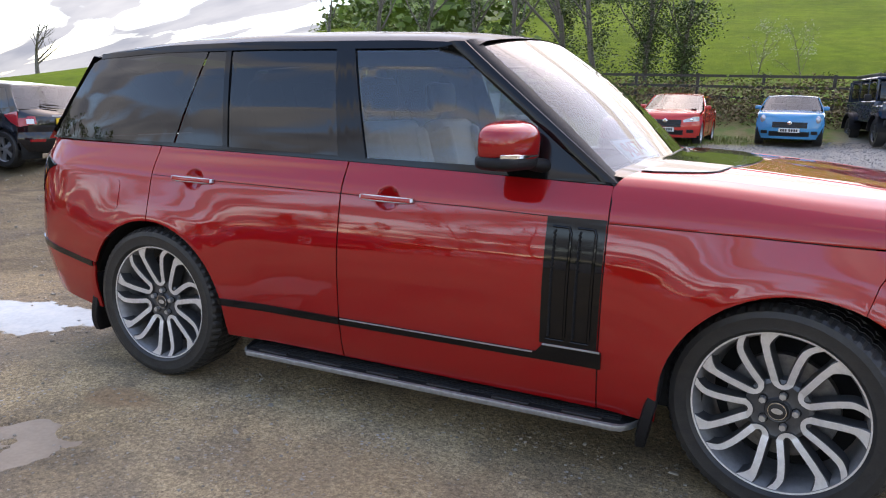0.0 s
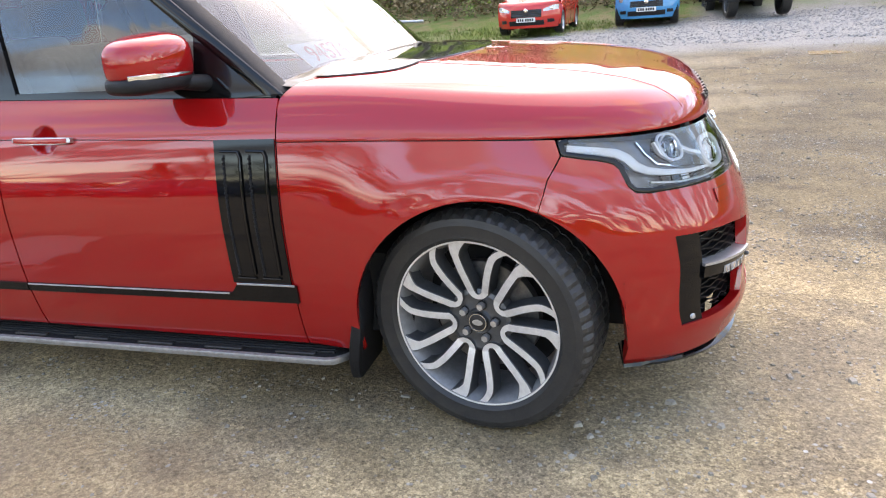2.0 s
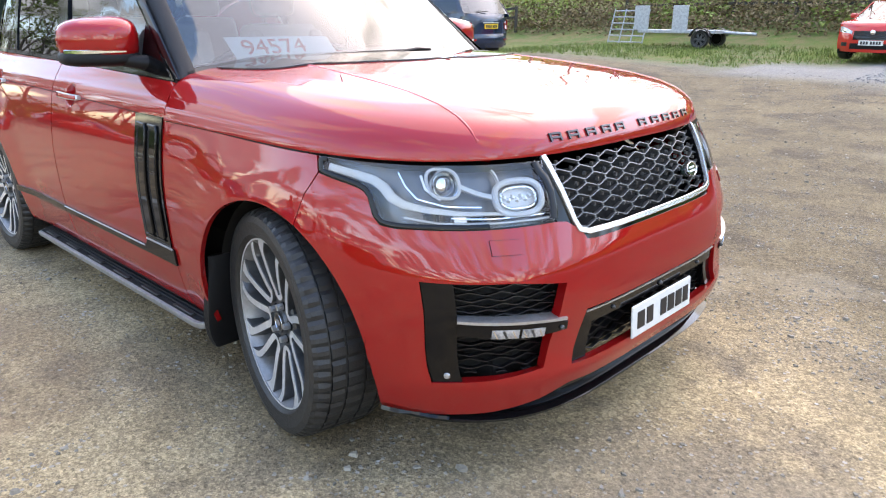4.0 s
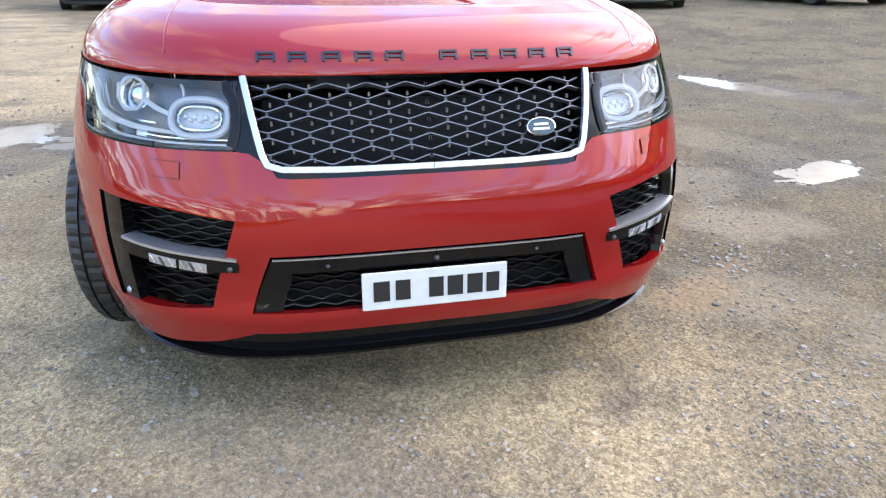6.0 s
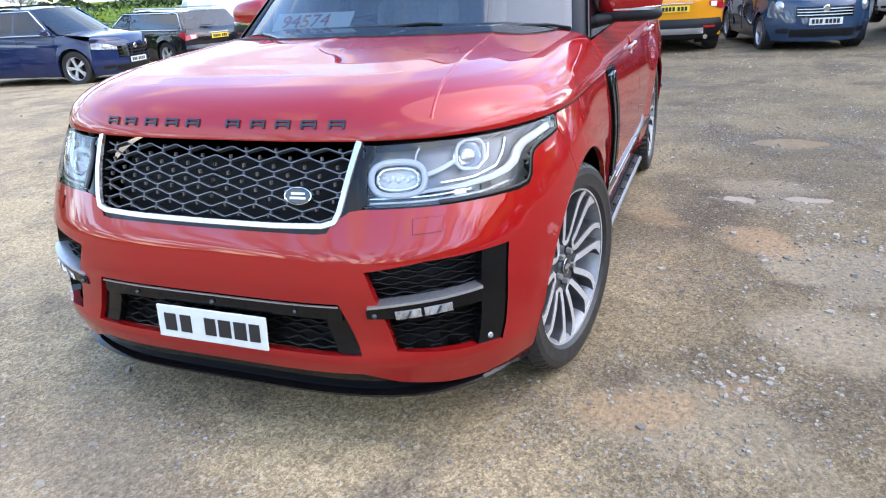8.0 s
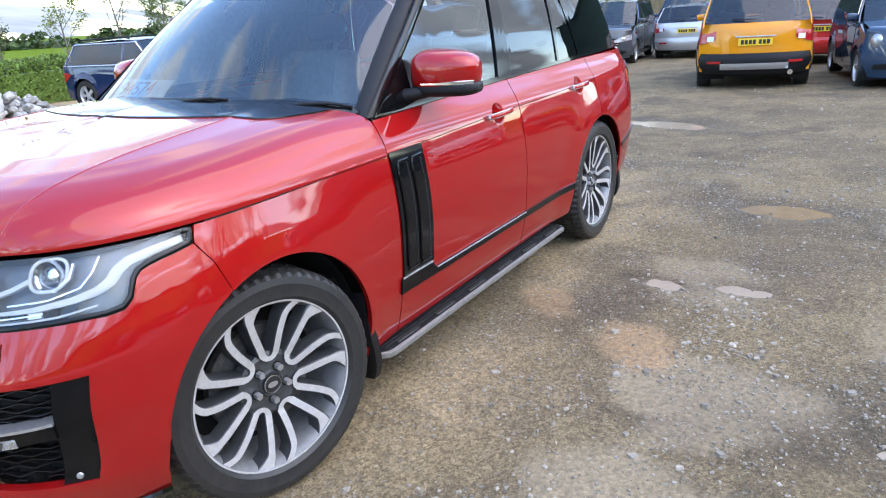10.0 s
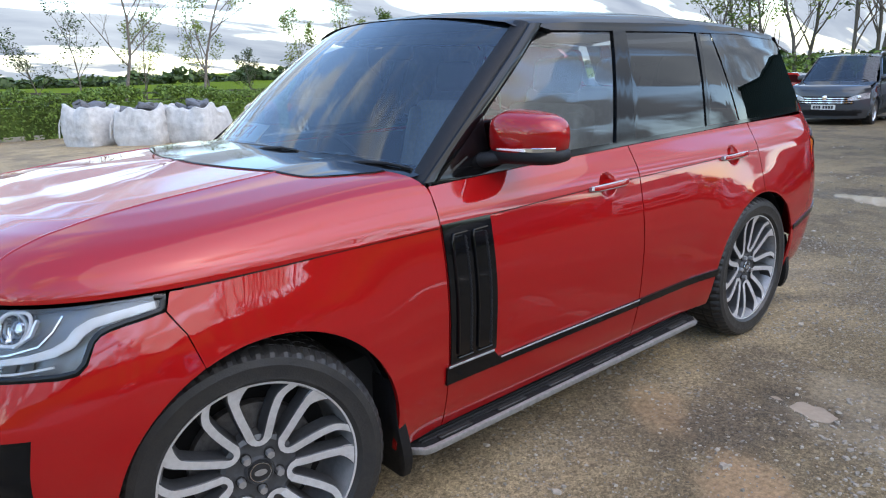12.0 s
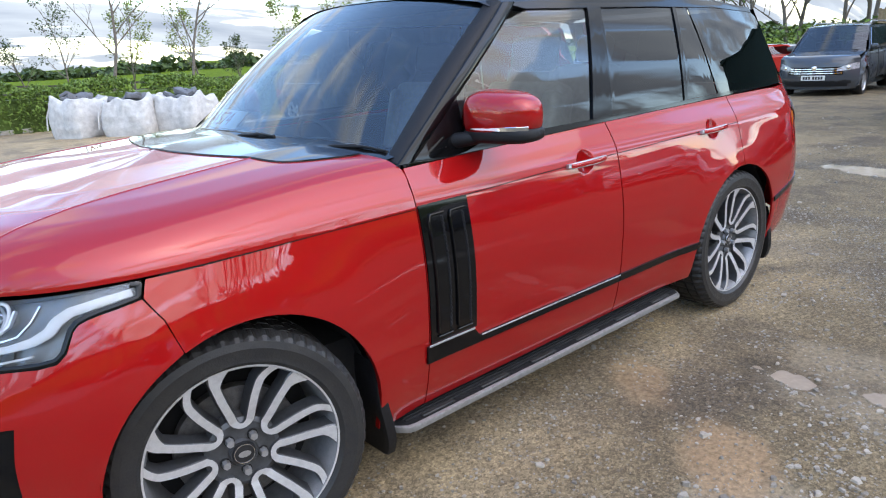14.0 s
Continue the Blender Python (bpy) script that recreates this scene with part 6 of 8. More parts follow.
    gn["kind"] = "stuff"
    # grille: black frame, bright surround
    sheet("grille_frame", [([(qy(0.438, 0.75), 0.772), (qy(0.476, 0.98), 0.997), (qy(0.497, 0.97), 0.999)], [(qy(0.438, 0.75), 0.750), (qy(0.462, 0.80), 0.790), (qy(0.497, 0.97), 0.83)]),
                           ([(0.0, 0.768), (qy(0.445, 0.77), 0.772)], [(0.0, 0.744), (qy(0.42, 0.745), 0.746), (qy(0.445, 0.77), 0.760)])], BLACKGLOSS, suv, s, lift=-0.004, thick=0.05, step=0.02, dz=0.03)
    bm = bmesh.new()
    P, N = on_skin([(0.0, 0.772), (qy(0.25, 0.772), 0.773), (qy(0.40, 0.775), 0.777), (qy(0.437, 0.785), 0.788), (qy(0.449, 0.81), 0.815), (qy(0.482, 0.99), 0.997)], s, 0.005, 10)
    ribbon(bm, P, N, 0.018, 0.014)
    part("grille_surround", bm, BRIGHTTRIM, suv, "bright chrome grille surround")
    # lower intake: blade with bright edge, wing
    bm = bmesh.new()
    P, N = on_skin([(0.0, 0.518), (qy(0.30, 0.518), 0.518), (qy(0.452, 0.516), 0.516)], s, -0.008, 10)
    ribbon(bm, P, N, 0.052, 0.05)
    blade = part("intake_blade", bm, BLACKGLOSS, suv)
    bm = bmesh.new()
    P, N = on_skin([(0.0, 0.541), (qy(0.30, 0.541), 0.541), (qy(0.445, 0.541), 0.541)], s, -0.002, 10)
    ribbon(bm, P, N, 0.005, 0.006)
    part("blade_edge", bm, SATIN, blade)
    sheet("intake_wing", [([(qy(0.40, 0.45), 0.495), (qy(0.448, 0.5), 0.54), (qy(0.506, 0.4), 0.394)], [(qy(0.40, 0.45), 0.47), (qy(0.43, 0.4), 0.390), (qy(0.506, 0.4), 0.389)])], BLACKGLOSS, suv, s, lift=-0.016, thick=0.03, step=0.01)
    for y in (0.30, 0.0) if s > 0 else (0.30,):
        bm = bmesh.new()
        p, n = skin(max(1e-3, qy(y, 0.515)), 0.515, s, -0.006)
        bmesh.ops.create_uvsphere(bm, u_segments=12, v_segments=8, radius=0.007 if y else 0.009, matrix=Matrix.Translation(p))
        part("parking_sensor" if y else "front_camera", bm, GUNMETAL, suv)

# number plate with its characters as plain bars
plate_m = pose(0.880, -0.004, 0.437, 0, -4, 0)
bm = bmesh.new()
box(bm, (0.008, 0.418, 0.111), m=plate_m, bevel=0.003, segs=1)
plate = part("number_plate", bm, PLATEWHITE, suv, "white front number plate", smooth=False)
for y0, w in ((-0.155, 0.05), (-0.095, 0.046), (0.0, 0.046), (0.055, 0.05), (0.113, 0.05), (0.166, 0.042)):
    bm = bmesh.new()
    box(bm, (0.003, w * 0.9, 0.058), (0.0052, y0, 0), m=plate_m)
    part("plate_bar", bm, PLATEINK, plate, smooth=False)
# bonnet lettering as plain dark bars, one for each mark
for y0 in (-0.418, -0.338, -0.25, -0.165, -0.083, 0.066, 0.155, 0.240, 0.325, 0.413):
    def xnose(y, z):
        lo, hi = 0.3, 0.74
        for _ in range(30):
            mid = (lo + hi) / 2
            lo, hi = (mid, hi) if bonnet_z(mid, y) > z else (lo, mid)
        return lo
    bm = bmesh.new()
    zc = 1.044
    xa, xb = xnose(y0, zc - 0.013), xnose(y0, zc + 0.013)
    up = Vector((xb - xa, 0, 0.026)).normalized()
    dxy = (xnose(y0 + 0.02, zc) - xnose(y0 - 0.02, zc)) / 0.04
    rt = Vector((dxy, 1, 0)).normalized()
    out = rt.cross(up).normalized()
    if out.x < 0:
        out = -out
    o = Vector((xnose(y0, zc), y0, zc)) + out * 0.002
    for u, v, w, h in ((-0.021, 0, 0.007, 0.026), (0.021, 0, 0.007, 0.026), (0, 0.0105, 0.042, 0.006), (0, -0.002, 0.036, 0.006)):
        r = bmesh.ops.create_cube(bm, size=1.0)["verts"]
        for vv in r:
            vv.co = o + rt * (u + vv.co.x * w) + up * (v + vv.co.y * h) + out * vv.co.z * 0.006
    part("bonnet_mark", bm, LETTER, bonnet, smooth=False)
# oval badge
p, n = skin(qy(0.317, 0.856), 0.856, 1, -0.004)
mm = Matrix.Translation(p) @ Vector((0, 0, 1)).rotation_difference(n).to_matrix().to_4x4()
zz = mm.to_3x3().inverted() @ Vector((0, 0, 1))
mm = mm @ Matrix.Rotation(math.atan2(zz.y, zz.x) - math.pi / 2, 4, "Z")
bm = bmesh.new()
revolve(bm, [(0.0, 0.005), (0.040, 0.004), (0.043, 0.001), (0.044, -0.02)], 48, "Z")
bmesh.ops.scale(bm, vec=(1, 0.56, 1), verts=bm.verts[:])
bmesh.ops.transform(bm, matrix=mm, verts=bm.verts[:])
badge = part("grille_badge", bm, BADGEBLACK, suv, "dark green oval badge with silver rim")
bm = bmesh.new()
revolve(bm, [(0.040, 0.0043), (0.0415, 0.0068), (0.0445, 0.006), (0.0455, -0.004)], 48, "Z")
bmesh.ops.scale(bm, vec=(1, 0.58, 1), verts=bm.verts[:])
bmesh.ops.transform(bm, matrix=mm, verts=bm.verts[:])
part("badge_rim", bm, CHROME, badge)
for vy, w in ((0.0065, 0.044), (-0.0065, 0.050)):
    bm = bmesh.new()
    box(bm, (w, 0.007, 0.002), (0, vy, 0.0055), m=mm)
    part("badge_bar", bm, LAMPWHITE, badge, smooth=False)

# wipers
for y0, y1, x0, x1 in ((0.60, 0.00, 0, 0), (-0.02, -0.62, 0, 0)):
    bm = bmesh.new()
    a = screen_pt(0.62 if y0 > 0.3 else -0.02, 0.0, 0.012)
    tip_u, tip_t = (0.93, 0.012) if y0 > 0.3 else (0.33, 0.03)
    b = screen_pt(tip_u, tip_t + 0.02, 0.012)
    c = screen_pt(0.22 if y0 > 0.3 else -0.50, 0.055, 0.016)
    tube(bm, [a + Vector((0.02, 0, 0.0)), a.lerp(b, 0.35) + Vector((0.004, 0, 0.016)), a.lerp(b, 0.7) + Vector((0, 0, 0.014)), b], 0.008, 8, taper=[1.6, 1.1, 0.8, 0.5])
    wp = part("wiper", bm, BLACKPLAST, suv, "black windscreen wiper")
    bm = bmesh.new()
    e = screen_pt(tip_u, tip_t + 0.02, 0.008)
    f = screen_pt(tip_u - 0.72, tip_t + 0.012, 0.008)
    tube(bm, [e.lerp(f, t / 6) + Vector((0, 0, 0.004 * math.sin(math.pi * t / 6))) for t in range(7)], 0.006, 6)
    part("wiper_blade", bm, RUBBER, wp)

# ---------------------------------------------------------------- inside the red car
bm = bmesh.new()
rows = []
for i in range(25):
    y = -0.80 + 1.60 * i / 24
    prof = [(-0.50, 1.12), (-0.62, 1.15), (-0.80, 1.165), (-0.95, 1.15), (-1.02, 1.10), (-1.03, 0.95), (-1.10, 0.80)]
    rows.append([bm.verts.new((x - 0.05 * abs(y), y, z)) for x, z in prof])
for A, B in zip(rows, rows[1:]):
    for k in range(6):
        bm.faces.new((A[k], A[k + 1], B[k + 1], B[k]))
part("dashboard", bm, DARKTRIM, suv)
for y in (-0.38, 0.38):
    bm = bmesh.new()
    box(bm, (0.52, 0.50, 0.16), (-1.55, y, 0.72), bevel=0.05, segs=3)
    seat = part("seat", bm, LEATHER, suv, "cream leather front seat")
    bm = bmesh.new()
    box(bm, (0.14, 0.50, 0.62), (0, 0, 0.31), m=pose(-1.76, y, 0.74, 0, -16, 0), bevel=0.05, segs=3)
    for k in (-1, 1):
        box(bm, (0.17, 0.09, 0.54), (0.02, 0.21 * k, 0.30), m=pose(-1.76, y, 0.74, 0, -16, 0), bevel=0.035, segs=3)
    part("backrest", bm, LEATHER, seat)
    bm = bmesh.new()
    box(bm, (0.10, 0.27, 0.17), (0, 0, 0), m=pose(-1.97, y, 1.47, 0, -10, 0), bevel=0.04, segs=3)
    part("headrest", bm, DARKTRIM, seat)
for y in (-0.45, 0.0, 0.45):
    bm = bmesh.new()
    box(bm, (0.14, 0.43, 0.62), (0, 0, 0.31), m=pose(-2.75, y, 0.78, 0, -18, 0), bevel=0.05, segs=3)
    box(bm, (0.10, 0.25, 0.16), (0, 0, 0.72), m=pose(-2.75, y, 0.78, 0, -18, 0), bevel=0.04, segs=3)
    part("rear_seat", bm, LEATHER, suv)
bm = bmesh.new()
pts = [Vector((0.0, 0.185 * math.cos(t), 0.185 * math.sin(t))) for t in [2 * math.pi * i / 40 for i in range(41)]]
wm = pose(-1.18, -0.38, 1.06, 0, 28, 0)
tube(bm, [wm @ p for p in pts], 0.015, 8, cap=False)
box(bm, (0.05, 0.16, 0.12), m=wm, bevel=0.02)
box(bm, (0.02, 0.34, 0.03), m=wm)
part("steering_wheel", bm, DARKTRIM, suv)
bm = bmesh.new()
box(bm, (0.03, 0.22, 0.065), m=pose(-1.27, 0, 1.60, 0, 12, 0), bevel=0.012)
part("rear_view_mirror", bm, DARKTRIM, suv)
bm = bmesh.new()
box(bm, (1.85, 1.30, 0.03), (-2.42, 0, 1.675), bevel=0.01)
part("headlining", bm, LEATHER, suv)
bm = bmesh.new()
box(bm, (1.6, 1.5, 0.04), (-1.9, 0, 0.62))
for y in (-0.79, 0.79):
    box(bm, (2.2, 0.04, 0.55), (-1.9, y, 0.88))
part("cabin_floor", bm, DARKTRIM, suv, smooth=False)
# card with digits behind the screen
bm = bmesh.new()
sc_c, sc_u = Vector((-0.668, -0.435, 1.260)), Vector((-0.72, 0, 0.62)).normalized()
sc_r = Vector((0.13, 1, 0)).normalized()
sc_n = sc_r.cross(sc_u)
if sc_n.x < 0:
    sc_n = -sc_n
cm = Matrix((sc_r, sc_u, sc_n)).transposed().to_4x4()
cm.translation = sc_c
box(bm, (0.46, 0.125, 0.003), m=cm)
card = thing("mileage_card", "white price card with red digits on the dashboard", "sign")
part("card", bm, SIGNWHITE, card, smooth=False)
fc = bpy.data.curves.new("digits", "FONT")
fc.body, fc.size, fc.align_x, fc.align_y, fc.extrude = "94574", 0.115, "CENTER", "CENTER", 0.001
fo = bpy.data.objects.new("digits", fc)
scene.collection.objects.link(fo)
dg = bpy.context.evaluated_depsgraph_get()
dm = bpy.data.meshes.new_from_object(fo.evaluated_get(dg))
bpy.data.objects.remove(fo)
dm.materials.append(SIGNRED)
dob = new("digits", dm)
dob.parent = card
dob.matrix_local = cm @ pose(-0.04, 0, 0.0035)

# ---------------------------------------------------------------- parked cars round the yard
def far_wheel(parent, at, r, w, side, rim_mat, spokes=5, share={}):
    key = (round(r, 3), rim_mat.name, spokes)
    wh = new("wheel")
    wh.parent = parent
    wh.matrix_local = pose(*at) @ (Matrix.Identity(4) if side > 0 else pose(0, 0, 0, 0, 0, 180))
    if key in share:
        for o in share[key]:
            c = o.copy()
            scene.collection.objects.link(c)
            c.parent = wh
        return
    rr = r * 0.66
    bm = bmesh.new()
    revolve(bm, [(rr, -w / 2), (rr + 0.02, -w / 2 - 0.005), (r - 0.03, -w / 2 - 0.012), (r - 0.006, -w / 2 + 0.012), (r, -w / 2 + 0.03), (r, w / 2 - 0.03), (r - 0.006, w / 2 - 0.012), (r - 0.03, w / 2 + 0.012), (rr + 0.02, w / 2 + 0.005), (rr, w / 2)], 36)
    bmesh.ops.recalc_face_normals(bm, faces=bm.faces[:])
    a = part("tyre", bm, RUBBER, wh)
    bm = bmesh.new()
    revolve(bm, [(rr * 0.94, -w / 2), (rr * 0.94, w / 2 - 0.02), (rr, w / 2), (rr * 1.02, w / 2 - 0.004)], 36)
    revolve(bm, [(0.0, w / 2 - 0.03), (0.06, w / 2 - 0.03), (0.07, w / 2 - 0.05), (0.07, 0)], 20)
    for k in range(spokes):
        for d in (-0.12, 0.12):
            an = 2 * math.pi * k / spokes + d
            box(bm, (rr * 0.90, 0.03, 0.032), (rr * 0.52, w / 2 - 0.035, 0.0), m=Matrix.Rotation(-an, 4, "Y"))
    bmesh.ops.recalc_face_normals(bm, faces=bm.faces[:])
    b = part("rim", bm, rim_mat, wh)
    bm = bmesh.new()
    revolve(bm, [(rr * 0.94, 0.0), (0.0, 0.0)], 24)
    c = part("wheel_back", bm, DARKCAV, wh)
    share[key] = (a, b, c)


def parked_car(label, at, heading, paint, L=4.2, W=1.78, H=1.48, wb=2.6, fo=0.82, hood=0.92, belt_z=0.95, screen=(0.95, 0.15), roof=(-0.25, -1.35), tail=(-1.75, -1.98), rear_lamp=(0.72, 0.92, 0.12), plate="white", trim=BLACKPLAST, wheel_r=0.32, rim=None, spokes=5, front_lamp=(0.62, 0.74), grille=(0.42, 0.70, 0.55), clad=False, rails=False, bumper_mat=None, van=False, glass=None, slats=None, round_lamps=False, bright_line=False):
    """A parked car. Along its own x: the nose at fo ahead of the front axle; screen: x of its foot and top; roof: to its rear; tail: x of the rear window's foot and of the tail."""
    root = thing("parked_car", label, "car", "cars parked round the yard", pose(at[0], at[1], lie(at[0], at[1]), 0, 0, heading))
    rim = rim or SATIN
    glass = glass or CARGLASS
    ax = wb / 2
    xn, xt = ax + fo, ax + fo - L
    hw = W / 2
    zs = 0.20

    def sw(z):
        return hw * float(np.interp(z, [0.15, 0.3, 0.5, 0.7, 0.9, belt_z + 0.08, H], [0.93, 0.975, 1.0, 1.0, 0.985, 0.95, 0.76]))

    bow_f, bow_r = 0.44, 0.28

    def plan(x):
        """How the flank draws in towards nose and tail."""
        a = max(0, (x - (xn - bow_f - 0.35)) / 0.7)
        b = max(0, ((xt + bow_r + 0.3) - x) / 0.6)
        return 1 - 0.10 * min(a, 1.2) ** 2 - 0.08 * min(b, 1.2) ** 2

    def flank(x, z, side, lift=0.0):
        y = sw(z) * plan(x)
        for cx in (ax, -ax):
            r = math.hypot(x - cx, z - wheel_r) - wheel_r - 0.06
            if abs(x - cx) < 0.6:
                y += 0.02 * math.exp(-(r / 0.07) ** 2)
        n = Vector((0.0, 1.0, 0.25 if z > belt_z else 0.02)).normalized()
        p = Vector((x, y, z)) + n * lift
        return Vector((p.x, p.y * side, p.z)), Vector((n.x, n.y * side, n.z))

    xe, xte = xn - bow_f, xt + bow_r
    top = [(xte, belt_z + 0.05), (tail[0], belt_z + 0.06), (screen[0] - 0.15, belt_z), (screen[0] + 0.1, hood), (xe, hood - 0.14)]
    rw = wheel_r + 0.055
    bot = [(xte, zs + 0.12)]
    for cx in (-ax, ax):
        bot += [(cx - rw - 0.002, zs + (0.10 if cx < 0 else 0.0))] + [(cx - rw * math.cos(t), wheel_r + rw * math.sin(t)) for t in np.linspace(-0.25, math.pi + 0.25, 16)] + [(cx + rw + 0.002, zs if cx < 0 else zs + 0.06)]
    bot = [(x, max(z, zs)) for x, z in bot] + [(xe, zs + 0.06)]
    bot = sorted(bot, key=lambda p: p[0])
    for s in (1, -1):
        bm = bmesh.new()
        patch(bm, top, bot, flank, s, step=0.07, dz=0.08, thick=0.05)
        bmesh.ops.remove_doubles(bm, verts=bm.verts[:], dist=0.0005)
        bmesh.ops.recalc_face_normals(bm, faces=bm.faces[:])
        bmesh.ops.reverse_faces(bm, faces=bm.faces[:]) if sum(f.normal.y * s * f.calc_area() for f in bm.faces) < 0 else None
        side = part("body_side", bm, paint, root, angle=50)
        # door gaps as thin dark lines, and handles
        for gx in ((screen[0] - 0.12), (screen[0] - 1.08), (tail[0] + 0.35 if L > 3.95 else None)):
            if gx is None:
                continue
            bm = bmesh.new()
            P = [flank(gx, z, s, 0.002)[0] for z in np.linspace(zs + 0.1, belt_z, 9) if math.hypot(gx - ax, z - wheel_r) > rw + 0.02 and math.hypot(gx + ax, z - wheel_r) > rw + 0.02]
            if len(P) > 2:
                tube(bm, P, 0.004, 4)
                part("door_gap", bm, DARKCAV, root)
        for gx in (screen[0] - 0.95, screen[0] - 1.85):
            if gx > tail[0] + 0.3:
                bm = bmesh.new()
                p = flank(gx, belt_z - 0.10, s, 0.012)[0]
                box(bm, (0.17, 0.02, 0.028), p, bevel=0.008)
                part("door_handle", bm, paint, root)
        if clad:
            bm = bmesh.new()
            patch(bm, [(x, z + 0.10) for x, z in bot], bot, flank, s, step=0.06, dz=0.1, lift=0.012, thick=0.02)
            part("lower_cladding", bm, BLACKPLAST, root)
        # cabin side: frame and panes
        z0, z1 = belt_z + 0.0, H - 0.05
        sx = lambda z: screen[0] + (screen[1] - screen[0]) * (z - hood) / (H - 0.03 - hood)
        tx = lambda z: tail[0] + (roof[1] - tail[0]) * (z - belt_z) / (H - 0.06 - belt_z)
        bm = bmesh.new()
        patch(bm, [(tx(z0), z0), (tx(z1), z1), (sx(z1), z1), (sx(z0) - 0.03, z0 + 0.0)], [(tx(z0), z0 - 0.03), (sx(z0) - 0.03, z0 - 0.03)], flank, s, step=0.08, dz=0.09, thick=0.02)
        part("cabin_side", bm, paint, root)
        panes = []
        m0 = screen[0] - 1.12
        za, zb = belt_z + 0.045, H - 0.11
        panes.append(([(m0 + 0.03, zb), (sx(zb) - 0.09, zb), (sx(za) - 0.20, za + 0.03)], [(m0 + 0.03, za), (sx(za) - 0.20, za)]))
        if not van:
            r0 = tx(za) + 0.16
            panes.append(([(r0, za + 0.03), (tx(zb) + 0.12, zb), (m0 - 0.03, zb)], [(r0, za), (m0 - 0.03, za)]))
        for t_, b_ in panes:
            bm = bmesh.new()
            patch(bm, t_, b_, flank, s, step=0.08, dz=0.1, lift=0.006, thick=0.006)
            part("side_window", bm, glass, root)
        if bright_line:
            bm = bmesh.new()
            P = [flank(x, z, s, 0.014)[0] for x, z in [(sx(za) - 0.10, za - 0.025)] + [(sx(za) - 0.10 + (tx(za) + 0.16 - sx(za)) * k / 12, za - 0.025) for k in range(1, 13)]]
            P += [flank(x, z, s, 0.014)[0] for x, z in [(tx(zb) + 0.06, zb + 0.01), (tx(zb) + 0.16, zb + 0.035)] + [(tx(zb) + 0.16 + (sx(zb) - 0.22 - tx(zb)) * k / 10, zb + 0.035) for k in range(1, 11)]]
            P += [flank(sx(zb) - 0.04, zb, s, 0.014)[0], flank(sx(za) - 0.10, za - 0.025, s, 0.014)[0]]
            tube(bm, P, 0.012, 6)
            part("window_trim", bm, CHROME, root, "bright window line")
        # wheels
        for cx in (ax, -ax):
            far_wheel(root, (cx, (hw - 0.115) * s, wheel_r), wheel_r, 0.205, s, rim, spokes)
        # mirror
        bm = bmesh.new()
        box(bm, (0.10, 0.17, 0.115), (screen[0] - 0.28, (hw + 0.03) * s, belt_z + 0.08), bevel=0.035, segs=3)
        mi = part("door_mirror", bm, paint, root)
        bm = bmesh.new()
        box(bm, (0.07, 0.12, 0.04), (screen[0] - 0.28, (hw - 0.06) * s, belt_z + 0.03), bevel=0.012)
        part("mirror_arm", bm, BLACKPLAST, mi)
        # wheel wells
        for cx in (ax, -ax):
            bm = bmesh.new()
            revolve(bm, [(rw + 0.012, (hw - 0.03) * s), (rw + 0.012, (hw - 0.45) * s), (0, (hw - 0.45) * s)], 24, "Y", radians(-25), radians(205))
            o = part("wheel_well", bm, DARKCAV, root)
            o.location = (cx, 0, wheel_r)

    def strip(name, nodes, material, n=18, front=True, pw=3.0):
        """A sheet across the car: nodes of (x at the middle, z, half width, how far the edges lie back, crown)."""
        bm = bmesh.new()
        dense = []
        ends = [nodes[0]] + list(nodes) + [nodes[-1]]
        for o, a, b, e in zip(ends, ends[1:], ends[2:], ends[3:]):
            for i in range(6):
                t = i / 6
                dense.append([0.5 * (2 * p + (q - w) * t + (2 * w - 5 * p + 4 * q - r) * t * t + (3 * p - w - 3 * q + r) * t ** 3) for w, p, q, r in zip(o, a, b, e)])
        dense.append(list(nodes[-1]))
        rows = []
        for x, z, w, back, crown in dense:
            rows.append([bm.verts.new((x - back * abs(u) ** pw, w * u, z + crown * (1 - u * u))) for u in [-1 + 2 * j / n for j in range(n + 1)]])
        for A, B in zip(rows, rows[1:]):
            for k in range(n):
                bm.faces.new((A[k], A[k + 1], B[k + 1], B[k]))
        bmesh.ops.recalc_face_normals(bm, faces=bm.faces[:])
        c = sum((f.normal.x * (1 if front else -1) + f.normal.z) * f.calc_area() for f in bm.faces)
        if c < 0:
            bmesh.ops.reverse_faces(bm, faces=bm.faces[:])
        return part(name, bm, material, root, angle=60)

    fe = lambda z: sw(z) * plan(xe)
    re = lambda z: sw(z) * plan(xte)
    zl = hood - 0.14
    strip("front_bumper", [(xn - 0.05, zs, fe(zs) * 0.97, bow_f, 0), (xn - 0.01, 0.36, fe(0.36), bow_f, 0), (xn, 0.50, fe(0.5), bow_f, 0), (xn - 0.03, zl - 0.10, fe(zl), bow_f - 0.02, 0), (xn - 0.08, zl, fe(zl), bow_f - 0.07, 0)], bumper_mat or paint, n=26, pw=2.7)
    strip("bonnet", [(xn - 0.08, zl, fe(zl), bow_f - 0.07, 0.0), (xn - 0.16, zl + 0.055, fe(zl) * 0.99, 0.26, 0.02), (xn - 0.28, zl + 0.09, sw(hood) * plan(xn - 0.4) * 0.985, 0.15, 0.028), (xn - 0.50, hood - 0.03, sw(hood) * plan(xn - 0.5) * 0.97, 0.0, 0.03), (screen[0] + 0.08, hood + 0.02, sw(hood) * 0.95, -0.0, 0.03)], paint)
